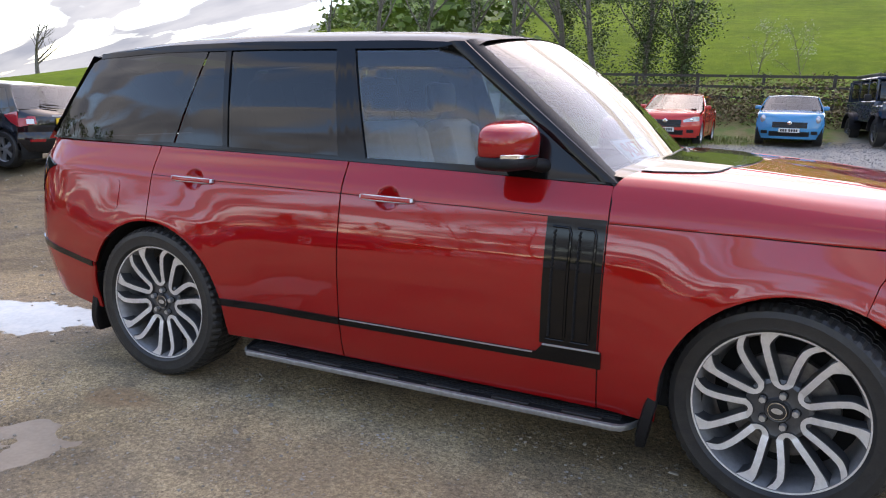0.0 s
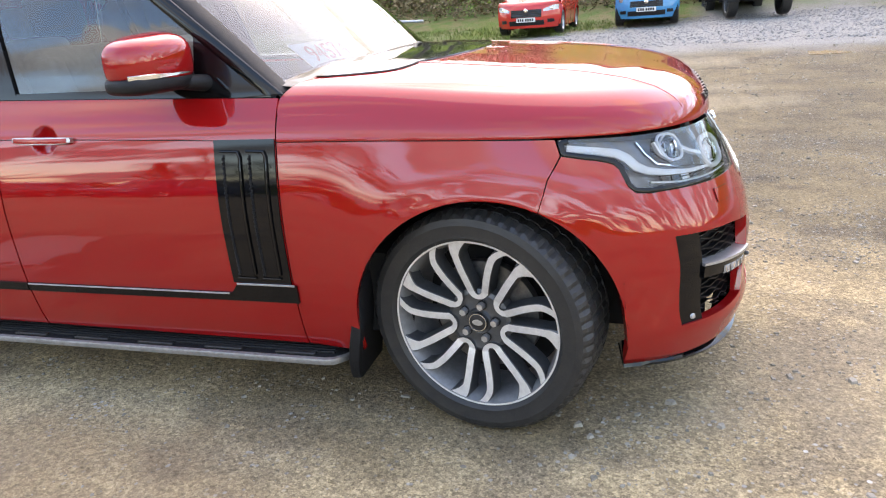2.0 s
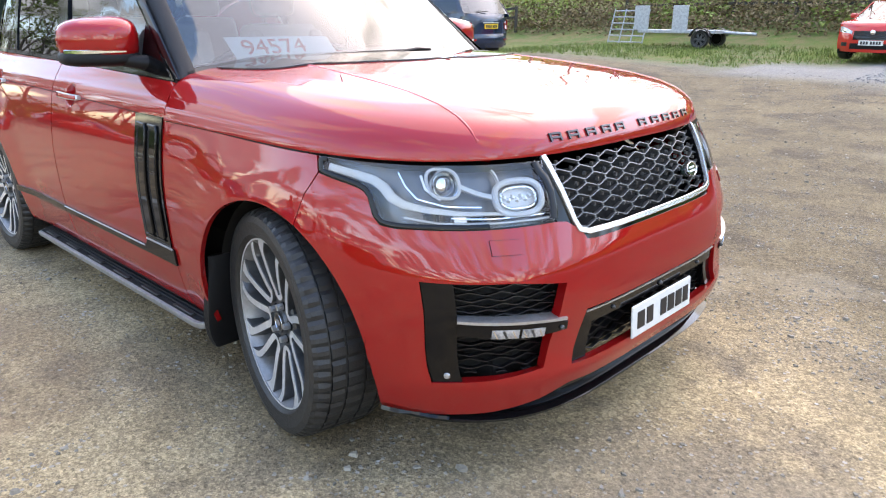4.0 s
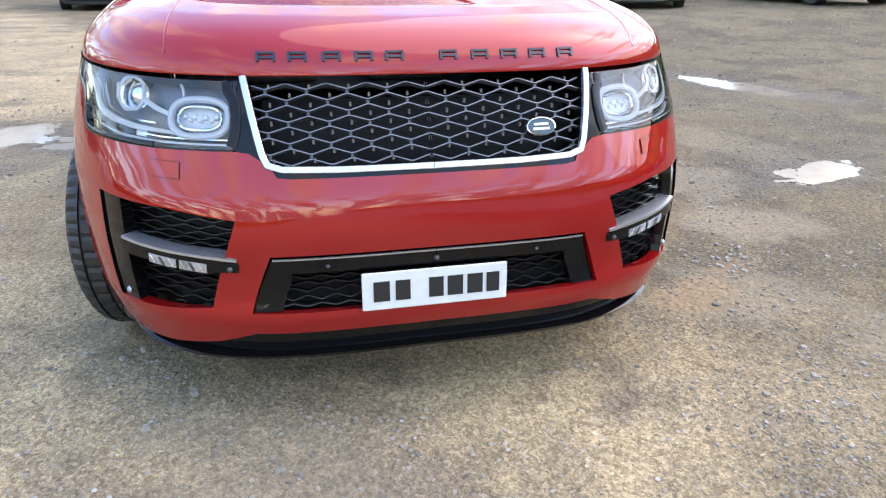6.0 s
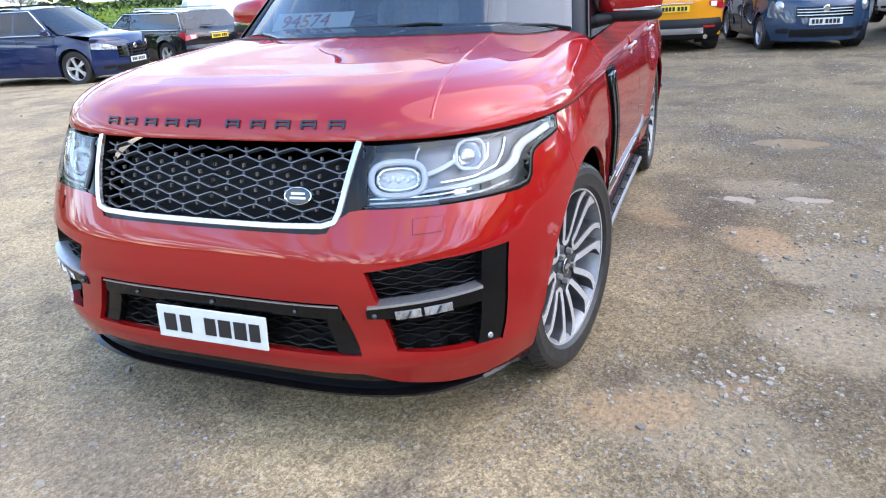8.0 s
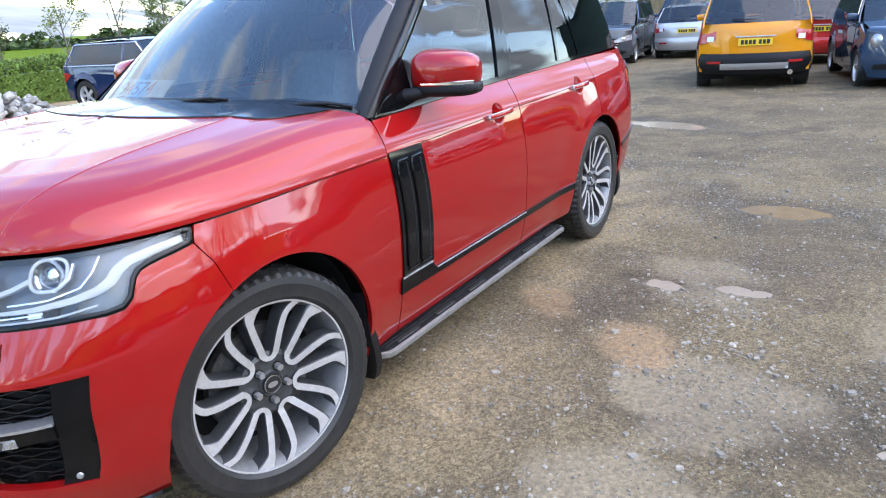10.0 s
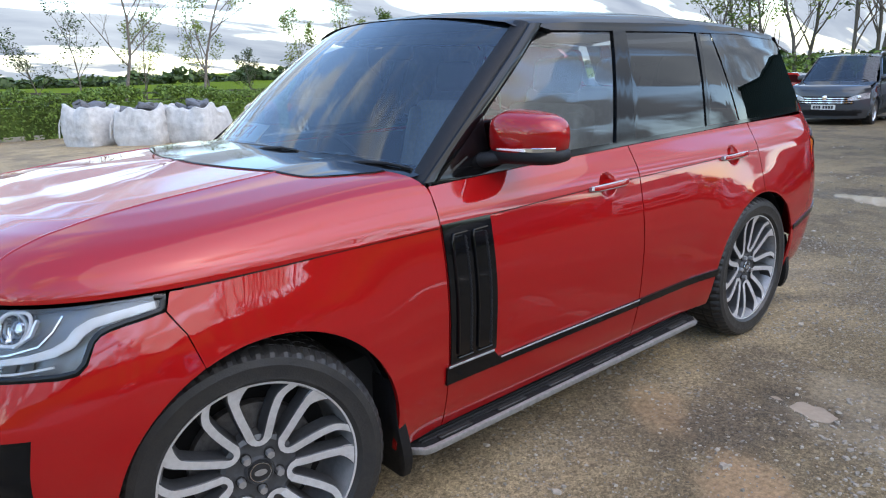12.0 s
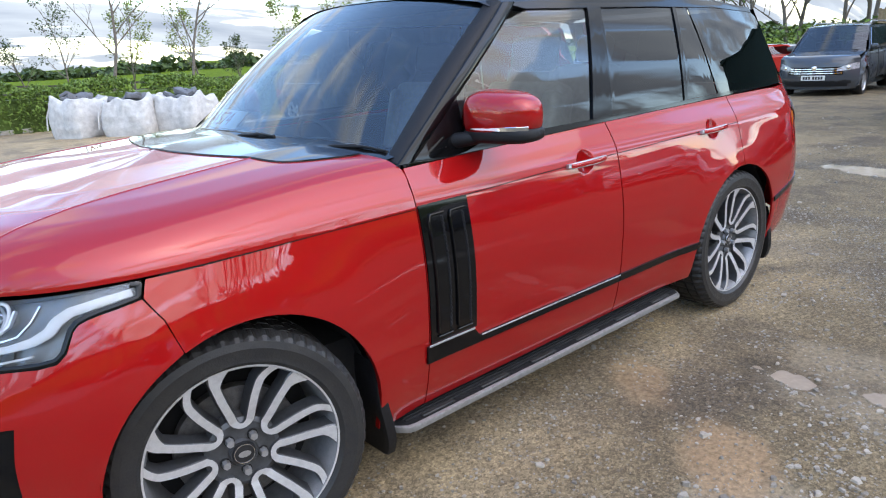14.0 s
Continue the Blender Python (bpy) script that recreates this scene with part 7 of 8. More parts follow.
    strip("windscreen", [(screen[0] + 0.14, hood + 0.02, sw(belt_z) * 0.93, 0.14, 0.02), (screen[1] + 0.10, H - 0.05, sw(H) * 1.0, 0.12, 0.03)], glass, pw=2)
    strip("roof", [(screen[1] + 0.10, H - 0.05, sw(H), 0.12, 0.03), (screen[1] - 0.25, H - 0.02, sw(H), 0.0, 0.035), (roof[0] - 0.4, H - 0.015, sw(H), 0, 0.03), (roof[1], H - 0.06, sw(H) * 0.98, 0, 0.02)], paint)
    strip("rear_window", [(roof[1], H - 0.06, sw(H) * 0.98, 0, 0.02), (roof[1] - 0.05, H - 0.10, sw(H - 0.1) * 0.98, -0.02, 0.01), (tail[0] - 0.02, belt_z + 0.04, sw(belt_z) * 0.96, -0.06, 0.0)], glass, front=False, pw=2) if not van else strip("rear_door", [(roof[1], H - 0.06, sw(H) * 0.98, 0, 0.02), (tail[0] - 0.02, belt_z + 0.04, sw(belt_z) * 0.96, -0.06, 0.0)], paint, front=False)
    strip("tailgate", [(tail[0] - 0.02, belt_z + 0.04, sw(belt_z) * 0.96, -0.10, 0), (xt + 0.07, belt_z - 0.10, re(0.9), -bow_r + 0.06, 0), (xt + 0.05, 0.62, re(0.6), -bow_r + 0.04, 0)], paint, front=False, n=26, pw=2.9)
    strip("rear_bumper", [(xt + 0.03, 0.62, re(0.6), -bow_r, 0), (xt, 0.52, re(0.5), -bow_r, 0), (xt + 0.01, 0.40, re(0.4), -bow_r, 0), (xt + 0.06, 0.28, re(0.3) * 0.96, -bow_r, 0)], trim if clad else (bumper_mat or paint), front=False, n=26, pw=2.9)
    bm = bmesh.new()
    box(bm, (L - 0.8, W - 0.34, 0.22), (xn - L / 2, 0, 0.34))
    part("underbody", bm, DARKCAV, root, smooth=False)

    # front: lamps, grille, plate
    def nose_x(y, z):
        u = min(1, abs(y) / fe(z))
        base = float(np.interp(z, [zs, 0.36, 0.5, zl - 0.1, zl, zl + 0.07], [xn - 0.05, xn - 0.01, xn, xn - 0.03, xn - 0.08, xn - 0.2]))
        bk = float(np.interp(z, [zl - 0.10, zl, zl + 0.07], [bow_f, bow_f - 0.07, 0.16]))
        return base - bk * u ** 2.7

    def plate_on(y0, y1, z0, z1, lift, fn, sgn=1, nz_=4, ny=10, shape=None):
        """A piece let into the nose or the tail; shape gives its lower and upper height from 0 to 1, by how far out it is."""
        bm = bmesh.new()
        rows = []
        for j in range(nz_ + 1):
            row = []
            for i in range(ny + 1):
                y = y0 + (y1 - y0) * i / ny
                lo, hi = (0, 1) if shape is None else shape((abs(y) - min(abs(y0), abs(y1))) / max(1e-6, abs(abs(y1) - abs(y0))))
                z = z0 + (z1 - z0) * (lo + (hi - lo) * j / nz_)
                row.append(bm.verts.new((fn(y, z) + sgn * lift, y, z)))
            rows.append(row)
        fs = [bm.faces.new((A[k], A[k + 1], B[k + 1], B[k])) for A, B in zip(rows, rows[1:]) for k in range(ny)]
        r = bmesh.ops.extrude_face_region(bm, geom=fs)
        bmesh.ops.translate(bm, vec=(-sgn * 0.03, 0, 0), verts=[v for v in r["geom"] if isinstance(v, bmesh.types.BMVert)])
        bmesh.ops.recalc_face_normals(bm, faces=bm.faces[:])
        return bm
    for s in (1, -1):
        ya, yb = sorted((s * fe(0.7) * 0.54, s * fe(0.7) * 0.975))
        if round_lamps:
            bm = bmesh.new()
            revolve(bm, [(0.0, 0.06), (0.06, 0.05), (0.10, 0.02), (0.125, -0.03), (0.13, -0.10)], 28, "X")
            bmesh.ops.scale(bm, vec=(1, 0.85, 1), verts=bm.verts[:])
            yl, zc = s * fe(0.7) * 0.78, (front_lamp[0] + front_lamp[1]) / 2
            o = part("headlamp", bm, LAMPFAR, root, "round clear headlamp")
            o.location = (nose_x(yl, min(zc, zl)) - 0.03, yl, zc)
        else:
            hl = part("headlamp", plate_on(ya, yb, front_lamp[0] - 0.02, front_lamp[1] + 0.04, 0.012, nose_x, shape=lambda o: (0.10 + 0.22 * o ** 1.5, min(0.98, 0.42 + 0.9 * o - 0.25 * o * o))), LAMPFAR, root, "clear headlamp")
            bm = bmesh.new()
            yl, zc = s * fe(0.7) * 0.76, front_lamp[0] * 0.5 + front_lamp[1] * 0.5 + 0.005
            revolve(bm, [(0.0, 0.02), (0.03, 0.018), (0.045, 0.008), (0.05, -0.01)], 18, "X")
            bmesh.ops.translate(bm, vec=(nose_x(yl, zc) + 0.006, yl, zc), verts=bm.verts[:])
            part("reflector", bm, CHROME, hl)
        ya, yb = sorted((s * fe(0.4) * 0.66, s * fe(0.4) * 0.86))
        part("fog_lamp_recess", plate_on(ya, yb, 0.33, 0.42, 0.006, nose_x), BLACKPLAST, root)
    gw = grille[2]
    part("grille", plate_on(-gw, gw, grille[0] + 0.14, grille[1], 0.008, nose_x), BLACKGLOSS, root, "black front grille")
    part("lower_grille", plate_on(-gw * 1.15, gw * 1.15, 0.27, 0.40, 0.006, nose_x), BLACKPLAST, root)
    for k in range(3):
        zz = grille[0] + 0.17 + k * (grille[1] - grille[0] - 0.17) / 3
        part("grille_slat", plate_on(-gw * 0.97, gw * 0.97, zz, zz + 0.014, 0.016, nose_x, nz_=1), slats or BLACKPLAST, root)
    px = nose_x(0, grille[0] + 0.07) + 0.02
    bm = bmesh.new()
    box(bm, (0.012, 0.52, 0.111), (px, 0, grille[0] + 0.075))
    pl = part("number_plate", bm, PLATEWHITE, root, "white number plate", smooth=False)
    for k, y in enumerate((-0.19, -0.13, -0.07, 0.02, 0.08, 0.14, 0.20)):
        bm = bmesh.new()
        box(bm, (0.004, 0.045, 0.07), (px + 0.0075, y - 0.01, grille[0] + 0.075))
        part("plate_bar", bm, PLATEINK, pl, smooth=False)
    bm = bmesh.new()
    revolve(bm, [(0, 0.012), (0.045, 0.010), (0.055, 0.0)], 20, "X")
    o = part("nose_badge", bm, CHROME, root)
    o.location = (nose_x(0, grille[1] - 0.05) + 0.015, 0, grille[1] - 0.03)

    def tail_x(y, z):
        u = min(1, abs(y) / re(z))
        base = float(np.interp(z, [0.28, 0.40, 0.52, 0.62, belt_z - 0.1, belt_z + 0.04], [xt + 0.06, xt + 0.01, xt, xt + 0.04, xt + 0.07, tail[0] - 0.02]))
        return base + (bow_r - 0.05) * u ** 2.9
    for s in (1, -1):
        ya, yb = sorted((s * re(0.8) * 0.70, s * re(0.8) * 0.985))
        tl = part("tail_lamp", plate_on(ya, yb, rear_lamp[0] - 0.03, rear_lamp[1] + 0.03, 0.014, tail_x, -1, shape=lambda o: (0.22 * (1 - o), 0.72 + 0.28 * o)), LAMPRED, root, "red tail lamp")
        yc, yd = sorted((s * re(0.8) * 0.74, s * re(0.8) * 0.86))
        part("reverse_lens", plate_on(yc, yd, rear_lamp[0] + 0.02, rear_lamp[0] + 0.10, 0.018, tail_x, -1, nz_=2, ny=4), LAMPWHITE, tl, "clear reversing lens")
        bm = bmesh.new()
        patch(bm, [(xte - 0.02, rear_lamp[1] + 0.03), (xte + 0.10, rear_lamp[1] + 0.01), (xte + 0.24, rear_lamp[1] - 0.03)], [(xte - 0.02, rear_lamp[0] - 0.02), (xte + 0.10, rear_lamp[0] + 0.04), (xte + 0.24, rear_lamp[1] - 0.05)], flank, s, step=0.04, dz=0.05, lift=0.008, thick=0.02)
        part("lamp_wrap", bm, LAMPRED, tl)
        ya, yb = sorted((s * re(0.4) * 0.60, s * re(0.4) * 0.85))
        part("rear_reflector", plate_on(ya, yb, 0.46, 0.50, 0.012, tail_x, -1, nz_=1), LAMPRED, root)
    bm = bmesh.new()
    pz = 0.80 if not van else 0.75
    bx = tail_x(0, pz) - 0.015
    box(bm, (0.012, 0.52, 0.111), (bx, 0, pz))
    pl = part("number_plate", bm, PLATEYELLOW, root, "yellow number plate", smooth=False)
    for y in (-0.20, -0.14, -0.08, 0.01, 0.07, 0.13, 0.19):
        bm = bmesh.new()
        box(bm, (0.004, 0.045, 0.07), (bx - 0.0075, y + 0.005, pz))
        part("plate_bar", bm, PLATEINK, pl, smooth=False)
    bm = bmesh.new()
    box(bm, (0.02, 0.62, 0.022), (tail_x(0, pz + 0.09) - 0.012, 0, pz + 0.085), bevel=0.006)
    part("tailgate_bar", bm, SATIN, root)
    if clad:
        part("skid_plate", plate_on(-0.52, 0.52, 0.36, 0.46, 0.012, tail_x, -1), SATIN, root, "silver skid plate")
        bm = bmesh.new()
        tube(bm, [(xt + 0.2, -0.55, 0.31), (xt - 0.01, -0.55, 0.31)], 0.04, 14)
        part("exhaust", bm, CHROME, root)
    bm = bmesh.new()
    p0 = Vector((tail_x(0, belt_z + 0.04) - 0.02, 0.05, belt_z + 0.09))
    tube(bm, [p0, p0 + Vector((0.05, 0.32, 0.02))], 0.012, 6)
    part("rear_wiper", bm, BLACKPLAST, root)
    bm = bmesh.new()
    for y in (0.15, -0.45):
        tube(bm, [(screen[0] + 0.06, y, hood + 0.05), (screen[0] + 0.02, y + 0.5, hood + 0.06)], 0.012, 6)
    part("wipers", bm, BLACKPLAST, root)
    if rails:
        for s in (1, -1):
            bm = bmesh.new()
            tube(bm, [(screen[1] - 0.25, sw(H) * s * 0.93, H), (screen[1] - 0.4, sw(H) * s * 0.93, H + 0.05), (roof[1] + 0.25, sw(H) * s * 0.93, H + 0.03), (roof[1] + 0.1, sw(H) * s * 0.93, H - 0.03)], 0.018, 8)
            part("roof_rail", bm, rails, root)
    # dashboard, seats and lining behind the glass
    bm = bmesh.new()
    box(bm, (0.5, W * 0.78, 0.16), (screen[0] - 0.28, 0, belt_z - 0.04), bevel=0.05)
    part("dashboard", bm, DARKTRIM, root)
    for x0 in (screen[0] - 1.15, screen[0] - 2.0):
        for y in (-0.36, 0.36):
            bm = bmesh.new()
            box(bm, (0.16, 0.46, 0.62), (x0, y, belt_z - 0.10), bevel=0.06)
            box(bm, (0.10, 0.26, 0.18), (x0 - 0.03, y, belt_z + 0.30), bevel=0.05)
            part("seat", bm, DARKTRIM, root)
    bm = bmesh.new()
    box(bm, (L * 0.62, W * 0.80, 0.40), (xn - L * 0.55, 0, belt_z - 0.42))
    part("cabin_floor", bm, DARKTRIM, root, smooth=False)
    return root


P_ORANGE = car_paint("orange_metallic_paint", (0.62, 0.24, 0.012), 0.4, 0.0)
P_NAVYGREY = car_paint("blue_grey_paint", (0.022, 0.045, 0.085))
P_SILVER = car_paint("silver_paint", (0.42, 0.42, 0.43), 0.35, 0.5)
P_DARKGREY = car_paint("dark_grey_paint", (0.045, 0.050, 0.056))
P_BLACK = car_paint("black_paint", (0.008, 0.008, 0.010))
P_WHITE = car_paint("white_paint", (0.72, 0.72, 0.71))
P_NAVY = car_paint("navy_paint", (0.008, 0.018, 0.065))
P_DARKBLUE = car_paint("dark_blue_paint", (0.012, 0.022, 0.045))
P_RED2 = car_paint("bright_red_paint", (0.48, 0.03, 0.022))
P_BLUE = car_paint("sky_blue_paint", (0.028, 0.21, 0.40))

parked_car("orange compact off-road car seen from behind", (-13.41, 0.23), 191, P_ORANGE, 4.28, 1.78, 1.66, 2.55, 0.90, 1.05, 1.06, (0.98, 0.30), (-0.2, -1.55), (-1.95, -2.1), (0.80, 1.08, 0.1), clad=True, wheel_r=0.35, grille=(0.42, 0.80, 0.55), front_lamp=(0.72, 0.86))
parked_car("dark blue-grey small family car with round lamps", (-13.35, 2.62), 12, P_NAVYGREY, 4.08, 1.69, 1.55, 2.60, 0.80, 0.99, 1.00, (1.05, 0.40), (-0.2, -1.65), (-1.85, -2.0), grille=(0.45, 0.76, 0.45), front_lamp=(0.64, 0.86), wheel_r=0.31, slats=SATIN, round_lamps=True)
parked_car("silver hatchback with a red tail lamp", (-21.6, -2.7), 188, P_SILVER, 4.36, 1.82, 1.48, 2.65, 0.88, 0.96, 0.98, (1.0, 0.25), (-0.2, -1.5), (-1.85, -2.1), (0.78, 0.98, 0.1))
parked_car("dark grey people carrier with chrome grille bars", (-19.5, -4.5), 7, P_DARKGREY, 4.53, 1.83, 1.66, 2.79, 0.90, 1.00, 1.04, (1.15, 0.35), (-0.2, -2.0), (-2.2, -2.25), grille=(0.40, 0.72, 0.60), front_lamp=(0.62, 0.76), rails=SATIN, slats=CHROME)
parked_car("black hatchback seen from behind", (-13.3, 5.15), 184, P_BLACK, 3.97, 1.74, 1.46, 2.54, 0.80, 0.95, 0.97, (0.95, 0.25), (-0.2, -1.35), (-1.65, -1.85), (0.74, 0.94, 0.1))
parked_car("white hatchback with large front grille", (-13.2, 8.35), -27, P_WHITE, 4.03, 1.72, 1.47, 2.54, 0.85, 0.93, 0.96, (1.0, 0.25), (-0.2, -1.4), (-1.75, -1.9), grille=(0.30, 0.58, 0.58), front_lamp=(0.64, 0.78), rim=GUNMETAL)
parked_car("dark navy off-road car with silver rims", (-12.2, 11.9), 181, P_DARKBLUE, 4.6, 1.9, 1.68, 2.80, 0.88, 1.05, 1.06, (1.0, 0.25), (-0.2, -1.75), (-2.15, -2.3), wheel_r=0.36, rails=SATIN)
parked_car("blue hatchback parked beside others", (-17.6, 13.4), 170, P_NAVYGREY, 4.1, 1.75, 1.48, 2.55)
parked_car("navy off-road estate with bright window line", (-10.0, -13.0), 97, P_NAVY, 4.63, 1.90, 1.65, 2.81, 0.88, 1.05, 1.06, (1.1, 0.35), (-0.2, -1.75), (-2.1, -2.25), wheel_r=0.37, rails=BLACKPLAST, spokes=5, grille=(0.40, 0.78, 0.50), front_lamp=(0.72, 0.84), rim=SILVER, bright_line=True)
parked_car("black estate car with twin-spoke rims", (-13.8, -13.1), 256, P_BLACK, 4.93, 1.87, 1.47, 2.91, 0.92, 0.94, 0.97, (1.2, 0.4), (-0.2, -1.95), (-2.3, -2.55), (0.76, 0.92, 0.1), wheel_r=0.35, rails=SATIN, rim=SILVER, bright_line=True)
parked_car("white van with dark rear window", (-18.0, -14.6), 238, P_WHITE, 4.4, 1.82, 1.82, 2.7, 0.85, 1.02, 1.05, (1.1, 0.45), (-0.2, -2.05), (-2.15, -2.2), van=True)
parked_car("dark blue saloon with black grille", (-18.9, -11.6), 22, P_DARKBLUE, 4.5, 1.8, 1.42, 2.65, 0.9, 0.92, 0.95, (0.95, 0.2), (-0.2, -1.1), (-1.65, -2.2), rim=GUNMETAL)
parked_car("white hatchback parked in a row", (-23.5, -13.5), 15, P_WHITE, 4.2, 1.76, 1.47, 2.58)
parked_car("small red hatchback behind an orange car", (-18.3, 0.9), 190, P_RED2, 3.7, 1.62, 1.47, 2.45, 0.7)
parked_car("white car behind a blue-grey car", (-17.6, 2.6), 10, P_WHITE, 4.2, 1.76, 1.5, 2.6)
parked_car("silver car in the back row", (-21.0, 6.2), 10, P_SILVER, 4.2, 1.76, 1.5, 2.6)
parked_car("dark blue off-road car with silver bumper", (-27.2, -4.3), 6, P_NAVY, 4.7, 1.88, 1.8, 2.8, 0.9, 1.1, 1.1, wheel_r=0.37)
parked_car("bright red hatchback seen from the side", (-33.0, -13.2), 320, P_RED2, 4.26, 1.8, 1.45, 2.63, 0.88, 0.92, 0.95)
parked_car("white saloon behind a red hatchback", (-36.5, -14.0), 320, P_WHITE, 4.6, 1.82, 1.42, 2.75, 0.88, 0.92, 0.95)
parked_car("bright red coupe with black hexagonal grille", (-2.53, 19.1), 267, P_RED2, 4.24, 1.78, 1.42, 2.60, 0.86, 0.92, 0.95, (0.95, 0.15), grille=(0.34, 0.68, 0.42), front_lamp=(0.62, 0.74), rim=SATIN)
parked_car("sky blue small car with round lamps", (0.58, 20.2), 268, P_BLUE, 3.82, 1.73, 1.41, 2.50, 0.75, 0.94, 0.97, (0.85, 0.35), (-0.2, -1.35), (-1.6, -1.8), grille=(0.36, 0.66, 0.44), front_lamp=(0.64, 0.82), rim=GUNMETAL, round_lamps=True)
parked_car("dark car at the edge of the yard", (9.0, 20.5), 268, P_DARKBLUE, 4.3, 1.8, 1.5, 2.6)


def boxy_offroader(at, heading):
    root = thing("parked_car", "dark blue boxy off-road car with black wheel arches", "car", "cars parked round the yard", pose(at[0], at[1], lie(*at), 0, 0, heading))
    def blk(name, size, at_, mt, bevel=0.03, label=""):
        bm = bmesh.new()
        box(bm, size, at_, bevel=bevel, segs=3)
        return part(name, bm, mt, root, label)
    blk("body", (3.0, 1.60, 0.62), (-0.75, 0, 0.98), P_DARKBLUE, 0.05)
    blk("bonnet", (1.15, 1.42, 0.42), (1.25, 0, 1.06), P_DARKBLUE, 0.06)
    blk("grille", (0.05, 0.72, 0.34), (1.85, 0, 1.02), GUNMETAL, 0.01, "grey slatted grille")
    for k in range(6):
        blk("grille_slat", (0.02, 0.66, 0.016), (1.885, 0, 0.89 + 0.05 * k), BLACKPLAST, 0.003)
    blk("roof", (2.75, 1.52, 0.10), (-0.80, 0, 1.92), P_DARKBLUE, 0.05)
    for s in (1, -1):
        blk("wing", (1.10, 0.22, 0.34), (1.28, 0.76 * s, 0.98), P_DARKBLUE, 0.05)
        blk("wing_front", (0.05, 0.40, 0.40), (1.82, 0.68 * s, 0.99), P_DARKBLUE, 0.02)
        bm = bmesh.new()
        revolve(bm, [(0.0, 0.035), (0.08, 0.025), (0.095, 0.0), (0.095, -0.02)], 24, "X")
        o = part("headlamp", bm, LAMPSILVER, root, "round headlamp")
        o.location = (1.86, 0.64 * s, 1.02)
        for cx in (1.25, -1.54):
            far_wheel(root, (cx, 0.72 * s, 0.40), 0.40, 0.24, s, GUNMETAL, 6)
            bm = bmesh.new()
            revolve(bm, [(0.50, 0.60 * s), (0.52, 0.92 * s), (0.47, 0.93 * s), (0.46, 0.60 * s)], 18, "Y", radians(0), radians(180), True)
            o = part("wheel_arch", bm, BLACKPLAST, root)
            o.location = (cx, 0, 0.42)
        for x0, w in ((0.30, 0.72), (-0.58, 0.78), (-1.50, 0.74)):
            blk("side_window", (w, 0.02, 0.42), (x0 - 0.05, 0.765 * s, 1.58), TINT, 0.008)
        for x0 in (0.70, -0.12, -1.03, -1.98, -2.18):
            blk("pillar", (0.08, 0.05, 0.60), (x0, 0.755 * s, 1.58), P_DARKBLUE, 0.01)
        blk("door_mirror", (0.08, 0.18, 0.20), (0.72, 0.98 * s, 1.36), BLACKPLAST, 0.02)
        blk("roof_rail", (2.5, 0.04, 0.04), (-0.8, 0.66 * s, 2.06), GUNMETAL, 0.01)
    for k in range(7):
        blk("rack_bar", (0.03, 1.32, 0.03), (0.35 - 0.38 * k, 0, 2.05), GUNMETAL, 0.008)
    bm = bmesh.new()
    box(bm, (0.03, 1.36, 0.50), (0, 0, 0), m=pose(0.70, 0, 1.58, 0, -12, 0), bevel=0.01)
    part("windscreen", bm, TINT, root)
    blk("front_bumper", (0.14, 1.66, 0.18), (1.97, 0, 0.66), BLACKPLAST, 0.02)
    blk("number_plate", (0.015, 0.52, 0.11), (2.05, 0, 0.67), PLATEWHITE, 0.003)
    blk("chassis", (3.9, 0.9, 0.25), (-0.2, 0, 0.55), DARKCAV, 0.02)
    blk("rear_body", (0.06, 1.5, 0.95), (-2.22, 0, 1.4), P_DARKBLUE, 0.02)
    return root


boxy_offroader((3.38, 21.05), 278)

# ---------------------------------------------------------------- plants
LEAF_A = mat("hedge_leaf", (0.075, 0.135, 0.022), 0.55, 0, 14, 0.3, island=0.5, color2=(0.12, 0.165, 0.035), spec=0.2)
LEAF_B = mat("spring_leaf", (0.13, 0.19, 0.035), 0.6, 0, 10, 0.3, island=0.45, color2=(0.19, 0.22, 0.06), spec=0.2)
LEAF_D = mat("ivy_leaf", (0.034, 0.060, 0.020), 0.5, 0, 10, 0.3, island=0.5, color2=(0.062, 0.090, 0.028), spec=0.2)
LEAF_P = mat("pale_blossom", (0.42, 0.43, 0.30), 0.6, 0, 10, 0.2, island=0.3)
BRAMBLE = mat("dry_bramble", (0.20, 0.135, 0.078), 0.8, 0, 10, 0.3, island=0.5, color2=(0.135, 0.11, 0.05), spec=0.2)
BARK = mat("grey_bark", (0.13, 0.11, 0.09), 0.9, 0, 18, 0.35, 0.6)
FENCEWOOD = mat("dark_fence_wood", (0.045, 0.038, 0.032), 0.85, 0, 12, 0.3, 0.4)
GRASSM = mat("grass_blades", (0.09, 0.16, 0.025), 0.7, 0, 10, 0.3, island=0.5, color2=(0.17, 0.18, 0.06), spec=0.2)


def leaf_cloud(vs, fs, rng, centre, spread, count, size, flat=0.5):
    for _ in range(count):
        while True:
            p = [rng.uniform(-1, 1) for _ in range(3)]
            if p[0] ** 2 + p[1] ** 2 + p[2] ** 2 < 1:
                break
        c = [centre[i] + p[i] * spread[i] for i in range(3)]
        s = size * (0.6 + 0.8 * rng.random())
        a = Vector((rng.uniform(-1, 1), rng.uniform(-1, 1), rng.uniform(-flat, flat))).normalized() * s
        b = Vector((rng.uniform(-1, 1), rng.uniform(-1, 1), rng.uniform(-1, 1)))
        b = a.cross(b)
        b = b.normalized() * s * 0.55 if b.length > 1e-6 else Vector((0, 0, s))
        i = len(vs)
        c = Vector(c)
        vs += [tuple(c - a), tuple(c + b), tuple(c + a), tuple(c - b)]
        fs.append((i, i + 1, i + 2, i + 3))


